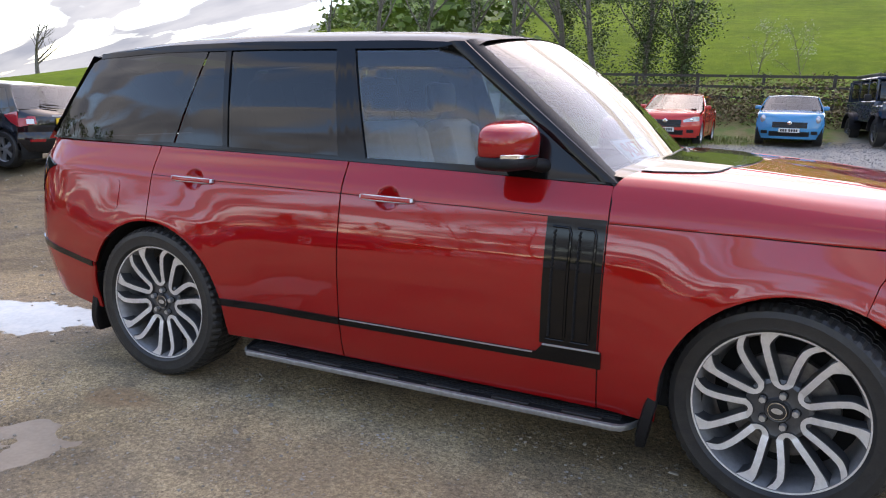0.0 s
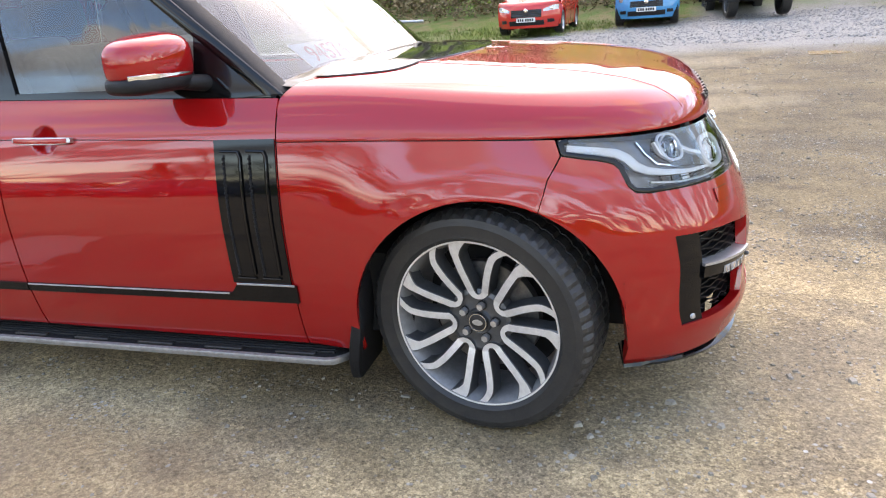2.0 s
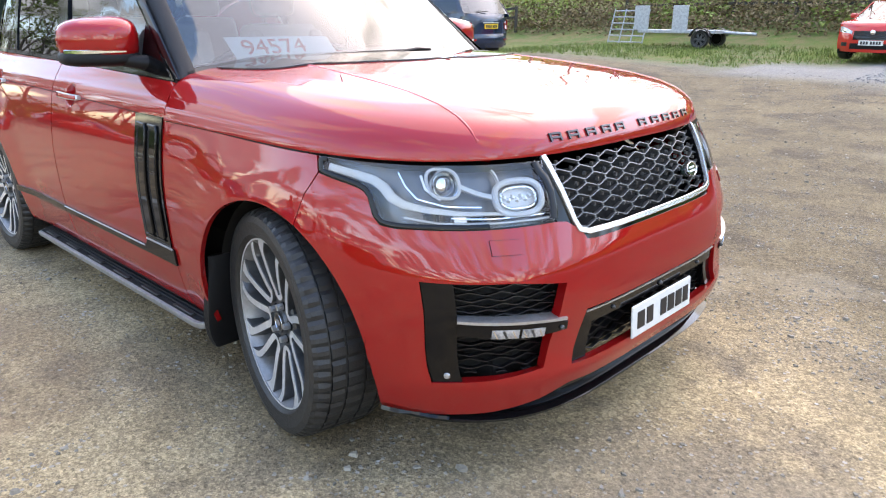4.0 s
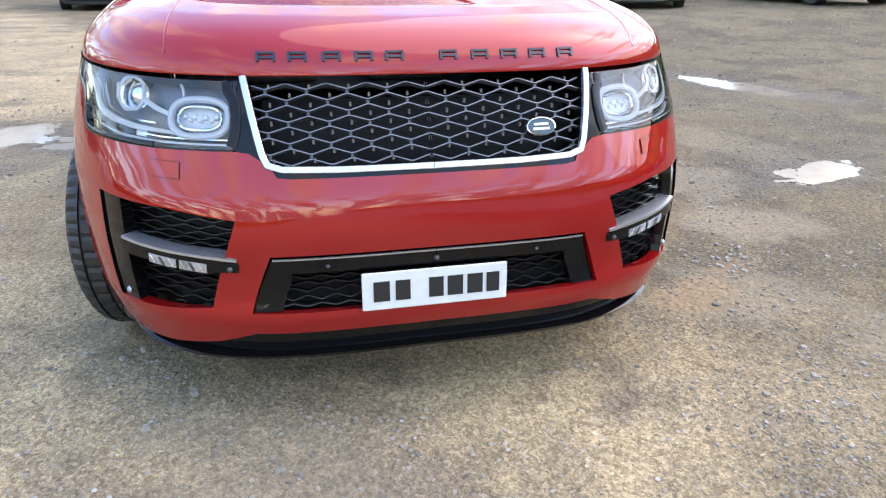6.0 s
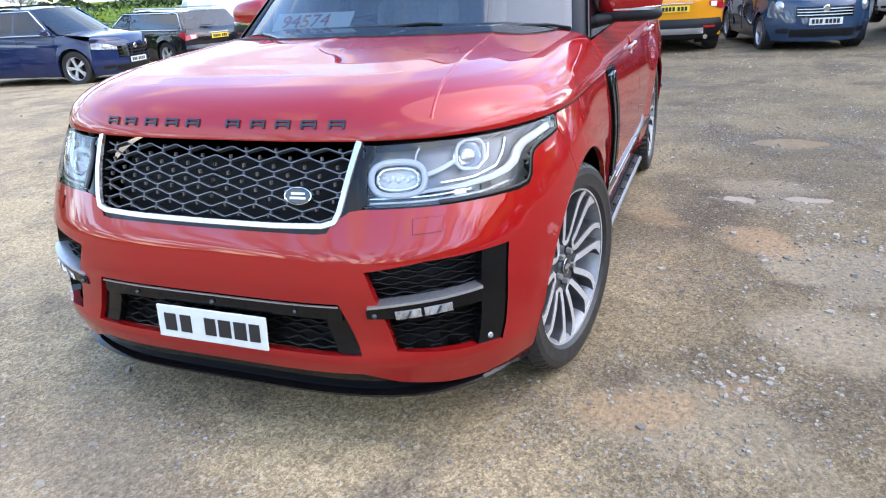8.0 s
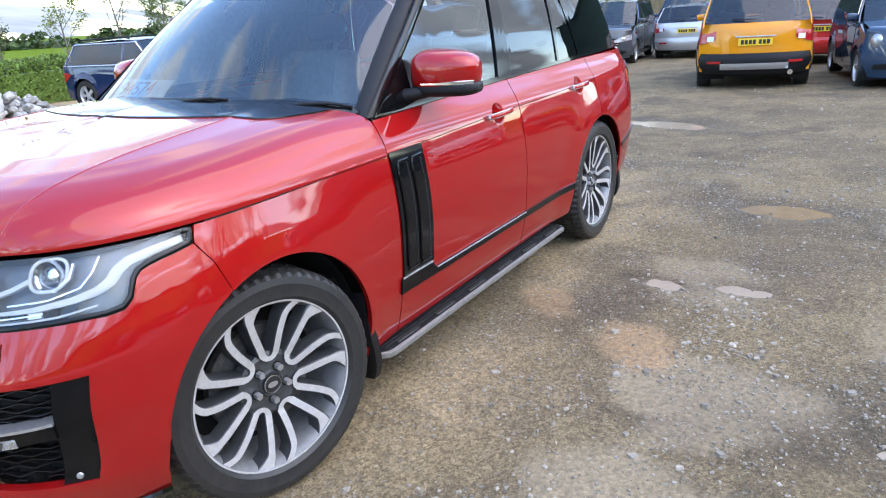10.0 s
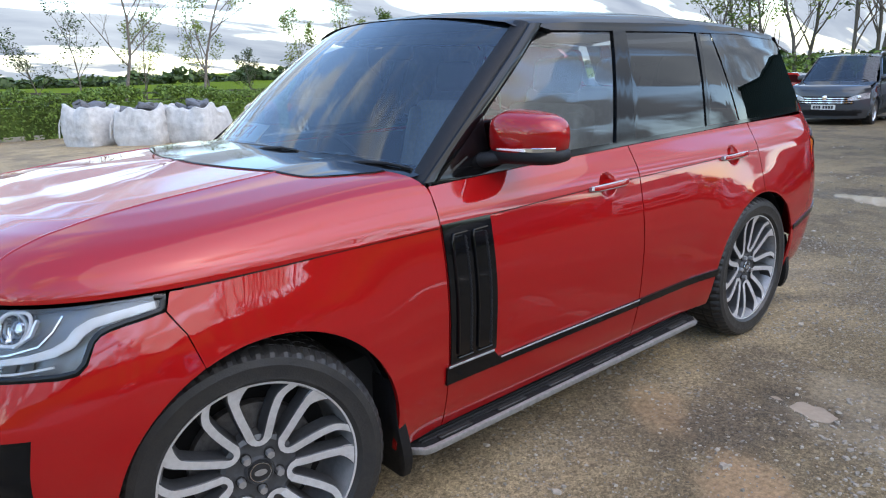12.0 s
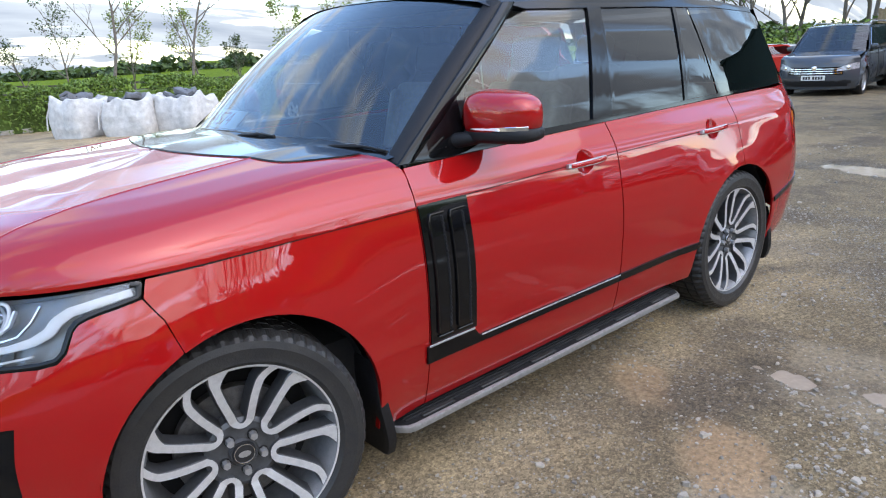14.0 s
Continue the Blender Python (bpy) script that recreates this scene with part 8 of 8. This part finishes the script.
def pyd(name, vs, fs, material, parent=None):
    me = bpy.data.meshes.new(name)
    me.from_pydata(vs, [], fs)
    me.materials.append(material)
    ob = new(name, me)
    ob.parent = parent
    return ob


def tree(at, h, seed, label, leaf=LEAF_B, leaves=500, spread=0.30, leaf_size=0.05, trunk=0.05, levels=3, start=0.3, ivy=0, weep=0.0, group="trees round the yard"):
    rng = random.Random(seed)
    z0 = lie(at[0], at[1]) - 0.05
    root = thing("tree", label, "tree", group, pose(at[0], at[1], z0))
    bm = bmesh.new()
    tips = []

    def limb(p, d, ln, r, lev):
        pts, q = [p], p
        n = 5
        dd = d
        for i in range(n):
            dd = (dd + Vector((rng.uniform(-1, 1), rng.uniform(-1, 1), rng.uniform(-0.5, 0.8) - weep)) * 0.16).normalized()
            q = q + dd * ln / n
            pts.append(q)
        tube(bm, pts, r, 6 if lev < 2 else 4, cap=False, taper=[1 - 0.8 * i / n for i in range(n + 1)])
        if lev >= levels:
            tips.extend(pts[2:])
            return
        k0 = 6 if lev == 0 else 4
        for k in range(k0 + (lev == 0) * 3):
            t = (start if lev == 0 else 0.25) + (0.98 - (start if lev == 0 else 0.25)) * (k + rng.random() * 0.6) / (k0 + (lev == 0) * 3)
            i = min(n - 1, int(t * n))
            bp = pts[i].lerp(pts[i + 1], t * n - i)
            an = rng.uniform(0, 6.28)
            side = Vector((math.cos(an), math.sin(an), 0))
            nd = (dd * 0.75 + side * (0.75 if lev == 0 else 0.65) + Vector((0, 0, 0.25))).normalized()
            limb(bp, nd, ln * (spread * 1.5 if lev == 0 else 0.55) * (1.15 - 0.6 * t), max(0.004, r * (1 - 0.75 * t) * 0.55), lev + 1)
        if lev > 0:
            tips.append(pts[-1])
    limb(Vector((0, 0, 0)), Vector((rng.uniform(-0.04, 0.04), rng.uniform(-0.04, 0.04), 1)), h, trunk, 0)
    part("trunk", bm, BARK, root)
    vs, fs = [], []
    if leaves:
        for _ in range(leaves):
            t = rng.choice(tips)
            leaf_cloud(vs, fs, rng, t, (0.16 + h * 0.02,) * 3, 3, leaf_size)
        pyd("crown", vs, fs, leaf, root)
    if ivy:
        vs, fs = [], []
        for _ in range(int(ivy * 1.5)):
            z = h * 0.62 * rng.random() ** 0.9
            wob = 0.5 + 0.5 * math.sin(z * 2.1 + seed)
            leaf_cloud(vs, fs, rng, (rng.gauss(0, 0.25 + 0.35 * wob), rng.gauss(0, 0.25 + 0.35 * wob), z), (0.2, 0.2, 0.2), 4, 0.052)
        pyd("ivy", vs, fs, LEAF_D, root)
    return root


# hedge beyond the bags, with gaps and an uneven top
def hedge(p0, p1, h, w, seed, label, material=LEAF_A, density=1900, leaf=0.048):
    rng = random.Random(seed)
    p0, p1 = Vector(p0), Vector(p1)
    ln = (p1 - p0).length
    d = (p1 - p0).normalized()
    nrm = Vector((-d.y, d.x))
    vs, fs = [], []
    n = int(ln * density)
    for _ in range(n):
        t = rng.random() * ln
        topz = h * (0.86 + 0.16 * noise.noise((t * 0.6, seed, 0)) + 0.10 * noise.noise((t * 2.3, seed, 3)))
        side = rng.choice((-1, 1, 1, 0))
        if side:
            o, z = side * w / 2 * (0.8 + 0.3 * rng.random() + 0.25 * noise.noise((t * 1.7, rng.random(), seed))), rng.random() ** 0.85 * topz
        else:
            o, z = rng.uniform(-w / 2, w / 2), topz * (0.9 + 0.15 * rng.random())
        p = p0 + d * t + nrm * o
        leaf_cloud(vs, fs, rng, (p.x, p.y, lie(p.x, p.y) + z), (0.05, 0.05, 0.05), 1, leaf, 1.0)
    root = thing("hedge", label, "hedge")
    pyd("leaves", vs, fs, material, root)
    bm = bmesh.new()
    k = int(ln / 0.9)
    for i in range(k + 1):
        q = p0 + d * (ln * i / k)
        z = lie(q.x, q.y)
        hh = h * (0.62 + 0.12 * noise.noise((i * 0.54, seed, 0)))
        box(bm, (ln / k * 1.05, w * 0.5, hh), (0, 0, hh / 2), m=Matrix.Translation((q.x, q.y, z)) @ Matrix.Rotation(math.atan2(d.y, d.x), 4, "Z"))
    part("inner_growth", bm, LEAF_A, root, smooth=False)
    return root


hedge((6.5, -21.0), (-6.4, -19.3), 1.44, 1.2, 11, "clipped green hedge behind the bulk bags")
hedge((-6.9, -19.4), (-16.5, -18.6), 1.46, 1.3, 12, "clipped green hedge along the yard edge")
hedge((-16.8, -19.5), (-31, -22.0), 1.8, 1.4, 14, "green hedge behind parked cars", density=220, leaf=0.07)

# low concrete kerb before the hedge
bm = bmesh.new()
for i in range(9):
    x = 6.0 - i * 1.25
    box(bm, (1.22, 0.12, 0.16), (x, -19.9 + 0.06 * i, lie(x, -19.9) + 0.05), bevel=0.015)
tagged(link_bm("kerb", bm, mat("kerb_concrete", (0.34, 0.31, 0.27), 0.9, 0, 12, 0.2, 0.4)), "low concrete kerb before the hedge", "kerb", kind="structure")

for i, (x, y, h, lv, tk, lf) in enumerate(((-7.4, -24.5, 6.4, 0, 0.075, LEAF_B), (-10.2, -24.0, 6.6, 420, 0.065, LEAF_B), (-7.6, -31, 4.4, 260, 0.05, LEAF_D), (-6.6, -33, 3.4, 260, 0.05, LEAF_D), (-10.5, -31, 4.3, 520, 0.05, LEAF_B), (-13.6, -31.0, 4.0, 420, 0.05, LEAF_B),
                                             (-16.0, -31.5, 2.8, 420, 0.05, LEAF_D), (-15.4, -25.5, 4.0, 520, 0.05, LEAF_B), (-18.5, -26, 5.2, 400, 0.06, LEAF_B), (-3.0, -30, 4.6, 200, 0.05, LEAF_B), (-1.2, -29, 4.0, 160, 0.05, LEAF_B), (-22.5, -29, 4.4, 1500, 0.07, LEAF_A))):
    tree((x, y), h, 30 + i, "thin young tree with sparse spring leaves" if lv else "bare young tree beyond the hedge", lf, lv, 0.26 if lv else 0.3, 0.05, tk, start=0.30)
# woods behind the people carrier
rng = random.Random(9)
for i in range(13):
    x, y = -46 - rng.random() * 7, -25 + 18.5 * i / 12 + rng.uniform(-0.6, 0.6)
    tree((x, y), 8.5 + rng.random() * 4, 60 + i, "tall half-bare tree with fresh leaves", LEAF_B if i % 3 else LEAF_A, 420 if i % 4 else 60, 0.30, 0.12, 0.16, start=0.22)
vs, fs = [], []
for _ in range(2600):
    x, y = -43 - rng.random() * 5, rng.uniform(-30, -7)
    leaf_cloud(vs, fs, rng, (x, y, lie(x, y) + rng.random() ** 1.3 * 2.4), (0.4, 0.4, 0.4), 3, 0.13)
tagged(pyd("undergrowth", vs, fs, LEAF_A), "green undergrowth below the trees", "bushes", kind="stuff")

# bank, fence and trees below the hill
vs, fs = [], []
for _ in range(13000):
    x, y = rng.uniform(-26, 22), 22.9 + rng.random() ** 0.8 * 3.6
    z = lie(x, y)
    leaf_cloud(vs, fs, rng, (x, y, z + rng.random() ** 1.4 * (0.85 + 0.45 * noise.noise((x * 0.4, y, 0)))), (0.22, 0.22, 0.12), 4, 0.06)
tagged(pyd("bramble_bank", vs, fs, BRAMBLE), "brown and green bramble bank under the fence", "brambles", kind="stuff")
vs, fs = [], []
for _ in range(2600):
    x, y = rng.uniform(-26, 22), 23.1 + rng.random() * 3.5
    if noise.noise((x * 0.3, 3, 1)) < -0.1:
        continue
    leaf_cloud(vs, fs, rng, (x, y, lie(x, y) + rng.random() * 1.1), (0.3, 0.3, 0.2), 4, 0.07)
tagged(pyd("bank_greenery", vs, fs, LEAF_B), "green weeds and shrubs on the bank", "shrubs", kind="stuff")


def rail_fence(p0, p1, n, h, rails, label, offset=0.0):
    root = thing("fence", label, "fence")
    p0, p1 = Vector(p0), Vector(p1)
    prev = None
    for i in range(n + 1):
        q = p0.lerp(p1, i / n)
        z = lie(q.x, q.y)
        bm = bmesh.new()
        box(bm, (0.11, 0.11, h + 0.25), (q.x, q.y, z + h / 2 - 0.1), bevel=0.01, segs=1)
        part("post", bm, FENCEWOOD, root, smooth=False)
        if prev:
            for k in range(rails):
                zz = h * (0.95 - 0.31 * k)
                a, b = Vector((prev[0].x, prev[0].y, prev[1] + zz)), Vector((q.x, q.y, z + zz))
                bm = bmesh.new()
                ln = (b - a).length
                box(bm, (ln, 0.04, 0.095), m=Matrix.Translation((a + b) / 2 + Vector((0, -0.06, 0))) @ (b - a).to_track_quat("X", "Z").to_matrix().to_4x4())
                part("rail", bm, FENCEWOOD, root, smooth=False)
        prev = (q, z)
    return root


rail_fence((-14, 25.6), (18, 24.6), 14, 1.25, 3, "dark wooden post and rail fence below the field")
rail_fence((16, -35), (-40, -37), 18, 1.2, 3, "dark post and rail fence across the far field")
rail_fence((-18.2, 23.5), (-44, 18), 9, 1.2, 2, "post and wire fence by the lane")

for i, (x, y, h, lv, ivy, tk) in enumerate(((-8.6, 31.5, 7.5, 60, 700, 0.17), (-6.9, 30.9, 8.2, 30, 500, 0.16), (-5.0, 31.7, 6.4, 160, 900, 0.14), (-3.4, 31.1, 5.8, 130, 1000, 0.12), (-11.0, 32, 7.0, 200, 300, 0.15), (-13.5, 33, 6.5, 200, 200, 0.14),
                                            (-17, 34.5, 7.0, 160, 200, 0.14), (-21, 36.5, 7.5, 120, 200, 0.15), (-26, 39.5, 6.5, 120, 100, 0.13), (9.5, 31.5, 4.6, 260, 300, 0.1), (12.5, 32, 5.2, 240, 200, 0.1), (16, 32.5, 6, 200, 200, 0.12))):
    tree((x, y - 3.4), h, 200 + i, "ivy-clad bare tree on the bank", LEAF_B, lv * 2, 0.36, 0.045, tk, 3, 0.25, ivy)
for i, (x, y) in enumerate(((-0.7, 29.6), (1.0, 29.8), (4.1, 29.5), (5.2, 30.0))):
    tree((x, y - 3.4), 2.6, 240 + i, "slender shrub with pale blossom by the fence", LEAF_P, 90, 0.35, 0.032, 0.025, 2, 0.3)
# a lone bare tree far off
tree((-84.6, 58.9), 8.0, 270, "lone bare tree on the far hill", LEAF_B, 0, 0.40, 0.1, 0.34, 3, 0.32)

# scrub over the slope
vs, fs = [], []
for _ in range(12000):
    x, y = rng.uniform(-75, -4), rng.uniform(36, 112)
    if x < -0.72 * y or x > -14 and y < 55 or noise.noise((x * 0.05, y * 0.05, 8)) < -0.12:
        continue
    leaf_cloud(vs, fs, rng, (x, y, lie(x, y) + rng.random() ** 1.5 * 2.4), (0.7, 0.7, 0.5), 5, 0.15)
tagged(pyd("hillside_scrub", vs, fs, LEAF_B), "pale green scrub over the hillside", "scrub", kind="stuff")
# woods along the top of the hill and hedges across the distance, too far to tell apart
vs, fs = [], []
for _ in range(5200):
    x = rng.uniform(-72, 150)
    y = 118 + 12 * noise.noise((x * 0.01, 0, 0)) + rng.uniform(-4, 8)
    leaf_cloud(vs, fs, rng, (x, y, lie(x, y) + rng.random() * 4.5 * (0.7 + 0.5 * noise.noise((x * 0.06, 1, 0)))), (0.9, 0.9, 0.8), 3, 0.75)
tagged(pyd("hilltop_wood", vs, fs, LEAF_D), "dark wood along the top of the hill", "wood", kind="stuff")
vs, fs = [], []
for _ in range(1800):
    t = rng.random()
    x, y = -14 - 50 * t + rng.gauss(0, 1), 33 + 62 * t + rng.gauss(0, 2.2)
    leaf_cloud(vs, fs, rng, (x, y, lie(x, y) + rng.random() * 3.0), (0.7, 0.7, 0.6), 3, 0.42)
tagged(pyd("field_hedge", vs, fs, LEAF_A), "overgrown hedge running up the hill", "hedge", kind="stuff")
vs, fs = [], []
for _ in range(6000):
    a = radians(rng.uniform(100, 275))
    r = 230 + 90 * noise.noise((a * 3, 0, 0)) + rng.uniform(-8, 8)
    x, y = r * math.cos(a), r * math.sin(a)
    if y > 20:
        continue
    leaf_cloud(vs, fs, rng, (x, y, lie(x, y) + rng.random() * 4.5 * max(0.25, 0.6 + noise.noise((a * 22, 1, 0)))), (1.3, 1.3, 0.9), 3, 1.0)
tagged(pyd("far_tree_line", vs, fs, LEAF_D), "distant line of trees across the fields", "trees", kind="stuff")
# tufts of grass where the yard ends
vs, fs = [], []
for _ in range(5200):
    x, y = rng.uniform(-14, 10), rng.uniform(14.5, 23.4)
    if noise.noise((x * 0.8, y * 0.8, 6)) < -0.05 + (yard_edge(x) + 0.6 - y) * 0.5:
        continue
    z = ground_z(x, y)
    for _ in range(5):
        bx, by = x + rng.gauss(0, 0.05), y + rng.gauss(0, 0.05)
        hgt, an = 0.05 + 0.10 * rng.random(), rng.random() * 6.28
        dx, dy = 0.008 * math.cos(an), 0.008 * math.sin(an)
        i = len(vs)
        vs += [(bx - dx, by - dy, z), (bx + dx, by + dy, z), (bx + rng.gauss(0, 0.04), by + rng.gauss(0, 0.04), z + hgt)]
        fs.append((i, i + 1, i + 2))
tagged(pyd("grass_tufts", vs, fs, GRASSM), "rough grass tufts at the yard edge", "grass", kind="stuff")

# ---------------------------------------------------------------- bulk bags
BAGM = mat("white_woven_bag", (0.47, 0.46, 0.445), 0.75, 0, 9, 0.2, 0.5, bump_scale=0.05)
RUBBLE = mat("dark_rubble_sack", (0.10, 0.10, 0.105), 0.7, 0, 9, 0.3, 0.5)


def bulk_bag(at, seed, turn, w=1.06, h=0.84):
    rng = random.Random(seed)
    root = thing("bulk_bag", "white woven bulk bag slumped and filled with rubble", "bag", "bulk bags by the hedge", pose(at[0], at[1], lie(*at) - 0.02, 0, 0, turn))
    bm = bmesh.new()
    n, rows = 56, []
    for j in range(15):
        t = j / 14
        row = []
        for i in range(n):
            a = 2 * math.pi * i / n
            q = 1 / (abs(math.cos(a)) ** 7 + abs(math.sin(a)) ** 7) ** (1 / 7)
            bulge = 0.93 + 0.09 * math.sin(math.pi * min(1, t * 1.05)) ** 0.7 - 0.03 * t
            fold = abs(noise.noise((a * 2.3 + seed, t * 1.4, seed))) + 0.6 * abs(noise.noise((a * 5 + seed, t * 3.5, 2 * seed)))
            wr = 0.026 * noise.noise((math.cos(a) * 1.5 + seed, math.sin(a) * 1.5, t * 9)) - 0.055 * fold + 0.012 * math.sin(a * 9 + 5 * t + seed) * t
            r = w / 2 * q * bulge + wr
            z = h * t * (1 + 0.22 * noise.noise((math.cos(a) * 1.9, math.sin(a) * 1.9 + seed, 4)) * t ** 2)
            row.append(bm.verts.new((r * math.cos(a), r * math.sin(a), z)))
        rows.append(row)
    inner = []
    for k, (sc, dz) in enumerate(((0.93, 0.015), (0.80, -0.10))):
        inner.append([bm.verts.new((v.co.x * sc, v.co.y * sc, v.co.z + dz)) for v in rows[-1]])
    rows += inner
    for A, B in zip(rows, rows[1:]):
        for i in range(n):
            bm.faces.new((A[i], A[(i + 1) % n], B[(i + 1) % n], B[i]))
    bm.faces.new(rows[0][::-1])
    part("sack", bm, BAGM, root)
    for k in range(9):
        bm = bmesh.new()
        box(bm, (0.30 + 0.2 * rng.random(), 0.26, 0.10), (0, 0, 0), m=pose(rng.uniform(-0.26, 0.26), rng.uniform(-0.26, 0.26), h * 0.93 + rng.random() * 0.14, rng.uniform(-30, 30), rng.uniform(-30, 30), rng.uniform(0, 180)), bevel=0.03)
        part("rubble_lump", bm, RUBBLE, root)
    bm = bmesh.new()
    bmesh.ops.create_cone(bm, cap_ends=True, segments=20, radius1=w * 0.42, radius2=w * 0.3, depth=0.2, matrix=Matrix.Translation((0, 0, h * 0.82)))
    part("rubble", bm, RUBBLE, root)
    for s in (1, -1):
        bm = bmesh.new()
        tube(bm, [(w * 0.40 * s, -w * 0.40, h * 0.9), (w * 0.47 * s, -w * 0.47, h * 0.6), (w * 0.50 * s, -w * 0.48, h * 0.25)], 0.018, 6)
        part("strap", bm, BAGM, root)
    return root


bulk_bag((-4.05, -15.9), 1, 24, 1.12, 0.90)
bulk_bag((-5.0, -14.9), 2, 40, 1.25, 0.86)
bulk_bag((-6.0, -14.2), 3, 30, 1.22, 0.84)

# broken stone heaped beside the bags
rng = random.Random(77)
bm = bmesh.new()
for _ in range(150):
    x, y = rng.gauss(-7.2, 0.45), rng.gauss(-14.2, 0.4)
    r = rng.uniform(0.05, 0.16)
    z = lie(x, y) + max(0, 0.55 - 0.7 * math.hypot(x + 7.2, y + 14.2)) * rng.random() + r * 0.3
    box(bm, (r * 2, r * 1.4, r), m=pose(x, y, z, rng.uniform(-40, 40), rng.uniform(-40, 40), rng.uniform(0, 180)), bevel=r * 0.2, segs=1)
tagged(link_bm("rubble_heap", bm, mat("broken_stone", (0.26, 0.25, 0.235), 0.9, 0, 9, 0.3, 0.4, island=0.4), smooth=False), "heap of broken grey stone beside the bags", "rubble", kind="stuff")

# ---------------------------------------------------------------- shed at the back of the yard
RENDER_W = mat("weathered_render", (0.34, 0.30, 0.24), 0.9, 0, 1.6, 0.22, 0.3)
CLADG = mat("dark_green_cladding", (0.018, 0.042, 0.034), 0.5, 0.2, 5, 0.2)
shed = tagged(new("shed"), "large shed with rendered wall and green ribbed cladding", "building")
bm = bmesh.new()
box(bm, (12, 18.6, 3.4), (-38.5, 2.8, 0.3))
part("wall", bm, RENDER_W, shed, "stained beige rendered wall", smooth=False)
bm = bmesh.new()
for side in range(2):
    if side == 0:
        prof = [(-32.42 + (0.04 if k % 4 in (1, 2) else 0.0), -6.6 + 0.085 * k) for k in range(222)]
    else:
        prof = [(-32.4 - 0.085 * k, -6.6 - (0.04 if k % 4 in (1, 2) else 0.0)) for k in range(145)]
    lo = [bm.verts.new((x, y, 1.75)) for x, y in prof]
    hi = [bm.verts.new((x, y, 6.2)) for x, y in prof]
    for k in range(len(prof) - 1):
        bm.faces.new((lo[k], lo[k + 1], hi[k + 1], hi[k]))
part("cladding", bm, CLADG, shed, "dark green ribbed metal cladding", smooth=False)
bm = bmesh.new()
box(bm, (12.4, 19.2, 0.18), (-38.4, 2.8, 6.25))
part("roof", bm, CLADG, shed, smooth=False)
bm = bmesh.new()
box(bm, (0.5, 0.4, 0.03), (-32.3, -6.2, 3.0))
bmesh.ops.create_uvsphere(bm, u_segments=12, v_segments=8, radius=0.12, matrix=Matrix.Translation((-32.2, -6.2, 2.9)))
part("camera_dome", bm, LAMPWHITE, shed)
# slatted blue pallets against the wall
PAL = mat("blue_painted_pallet", (0.05, 0.09, 0.14), 0.8, 0, 8, 0.3, 0.3)
pal = thing("pallet", "blue wooden pallet leaning on the wall", "pallet", m=pose(-32.2, 1.2, lie(-32.2, 1.2), 0, -8, 0))
for k in range(7):
    bm = bmesh.new()
    box(bm, (0.03, 0.14, 1.3), (0, -0.7 + 0.22 * k, 0.65))
    part("slat", bm, PAL, pal, smooth=False)
for k in range(2):
    bm = bmesh.new()
    box(bm, (0.06, 1.5, 0.1), (-0.05, -0.04, 0.25 + 0.75 * k))
    part("bearer", bm, PAL, pal, smooth=False)
# timber panel fence by the shed
PANEL = mat("pale_timber_panel", (0.30, 0.22, 0.12), 0.8, 0, 6, 0.25, 0.3)
pf = thing("panel_fence", "pale close-boarded timber fence beside the shed", "fence")
for k in range(22):
    bm = bmesh.new()
    y = -7.0 - 0.15 * k
    box(bm, (0.03, 0.14, 1.9), (-40, y, lie(-40, y) + 1.85))
    part("board", bm, PANEL, pf, smooth=False)
for y in (-7.0, -8.6, -10.2):
    bm = bmesh.new()
    box(bm, (0.1, 0.1, 2.9), (-40.08, y, lie(-40, y) + 1.4))
    part("post", bm, PANEL, pf, smooth=False)

# ---------------------------------------------------------------- trailer and gate on the grass
GALV = mat("galvanised_steel", (0.36, 0.37, 0.38), 0.5, 0.6, 14, 0.25)
tz = lie(-9.0, 20.6)
tr = thing("trailer", "small galvanised flat trailer on the grass", "trailer", m=pose(-9.0, 20.6, tz, 0, 0, 4))
bm = bmesh.new()
box(bm, (2.6, 1.3, 0.10), (0, 0, 0.50), bevel=0.01)
part("bed", bm, GALV, tr, smooth=False)
for x in (-1.2, 0.1):
    bm = bmesh.new()
    box(bm, (0.5, 0.05, 0.75), (x, -0.62, 0.92), bevel=0.01)
    part("side_panel", bm, GALV, tr, smooth=False)
for s in (1, -1):
    far_wheel(tr, (0.85, 0.76 * s, 0.28), 0.28, 0.17, s, GUNMETAL, 6)
    bm = bmesh.new()
    revolve(bm, [(0.33, 0.66 * s), (0.33, 0.88 * s), (0.31, 0.88 * s)], 14, "Y", radians(10), radians(170))
    o = part("mudguard", bm, BLACKPLAST, tr)
    o.location = (0.85, 0, 0.30)
bm = bmesh.new()
tube(bm, [(1.3, 0, 0.48), (2.3, 0, 0.44)], 0.05, 8)
part("drawbar", bm, GALV, tr)
gate = thing("metal_gate", "galvanised field gate leaning at the lane", "gate", m=pose(-11.6, 21.4, lie(-11.6, 21.4), -14, 0, -12))
for k in range(6):
    bm = bmesh.new()
    tube(bm, [(-0.8, 0, 0.12 + 0.22 * k), (0.8, 0, 0.12 + 0.22 * k)], 0.022, 8)
    part("bar", bm, GALV, gate)
for x in (-0.8, -0.27, 0.27, 0.8):
    bm = bmesh.new()
    tube(bm, [(x, 0, 0.08), (x, 0, 1.28)], 0.022, 8)
    part("upright", bm, GALV, gate)
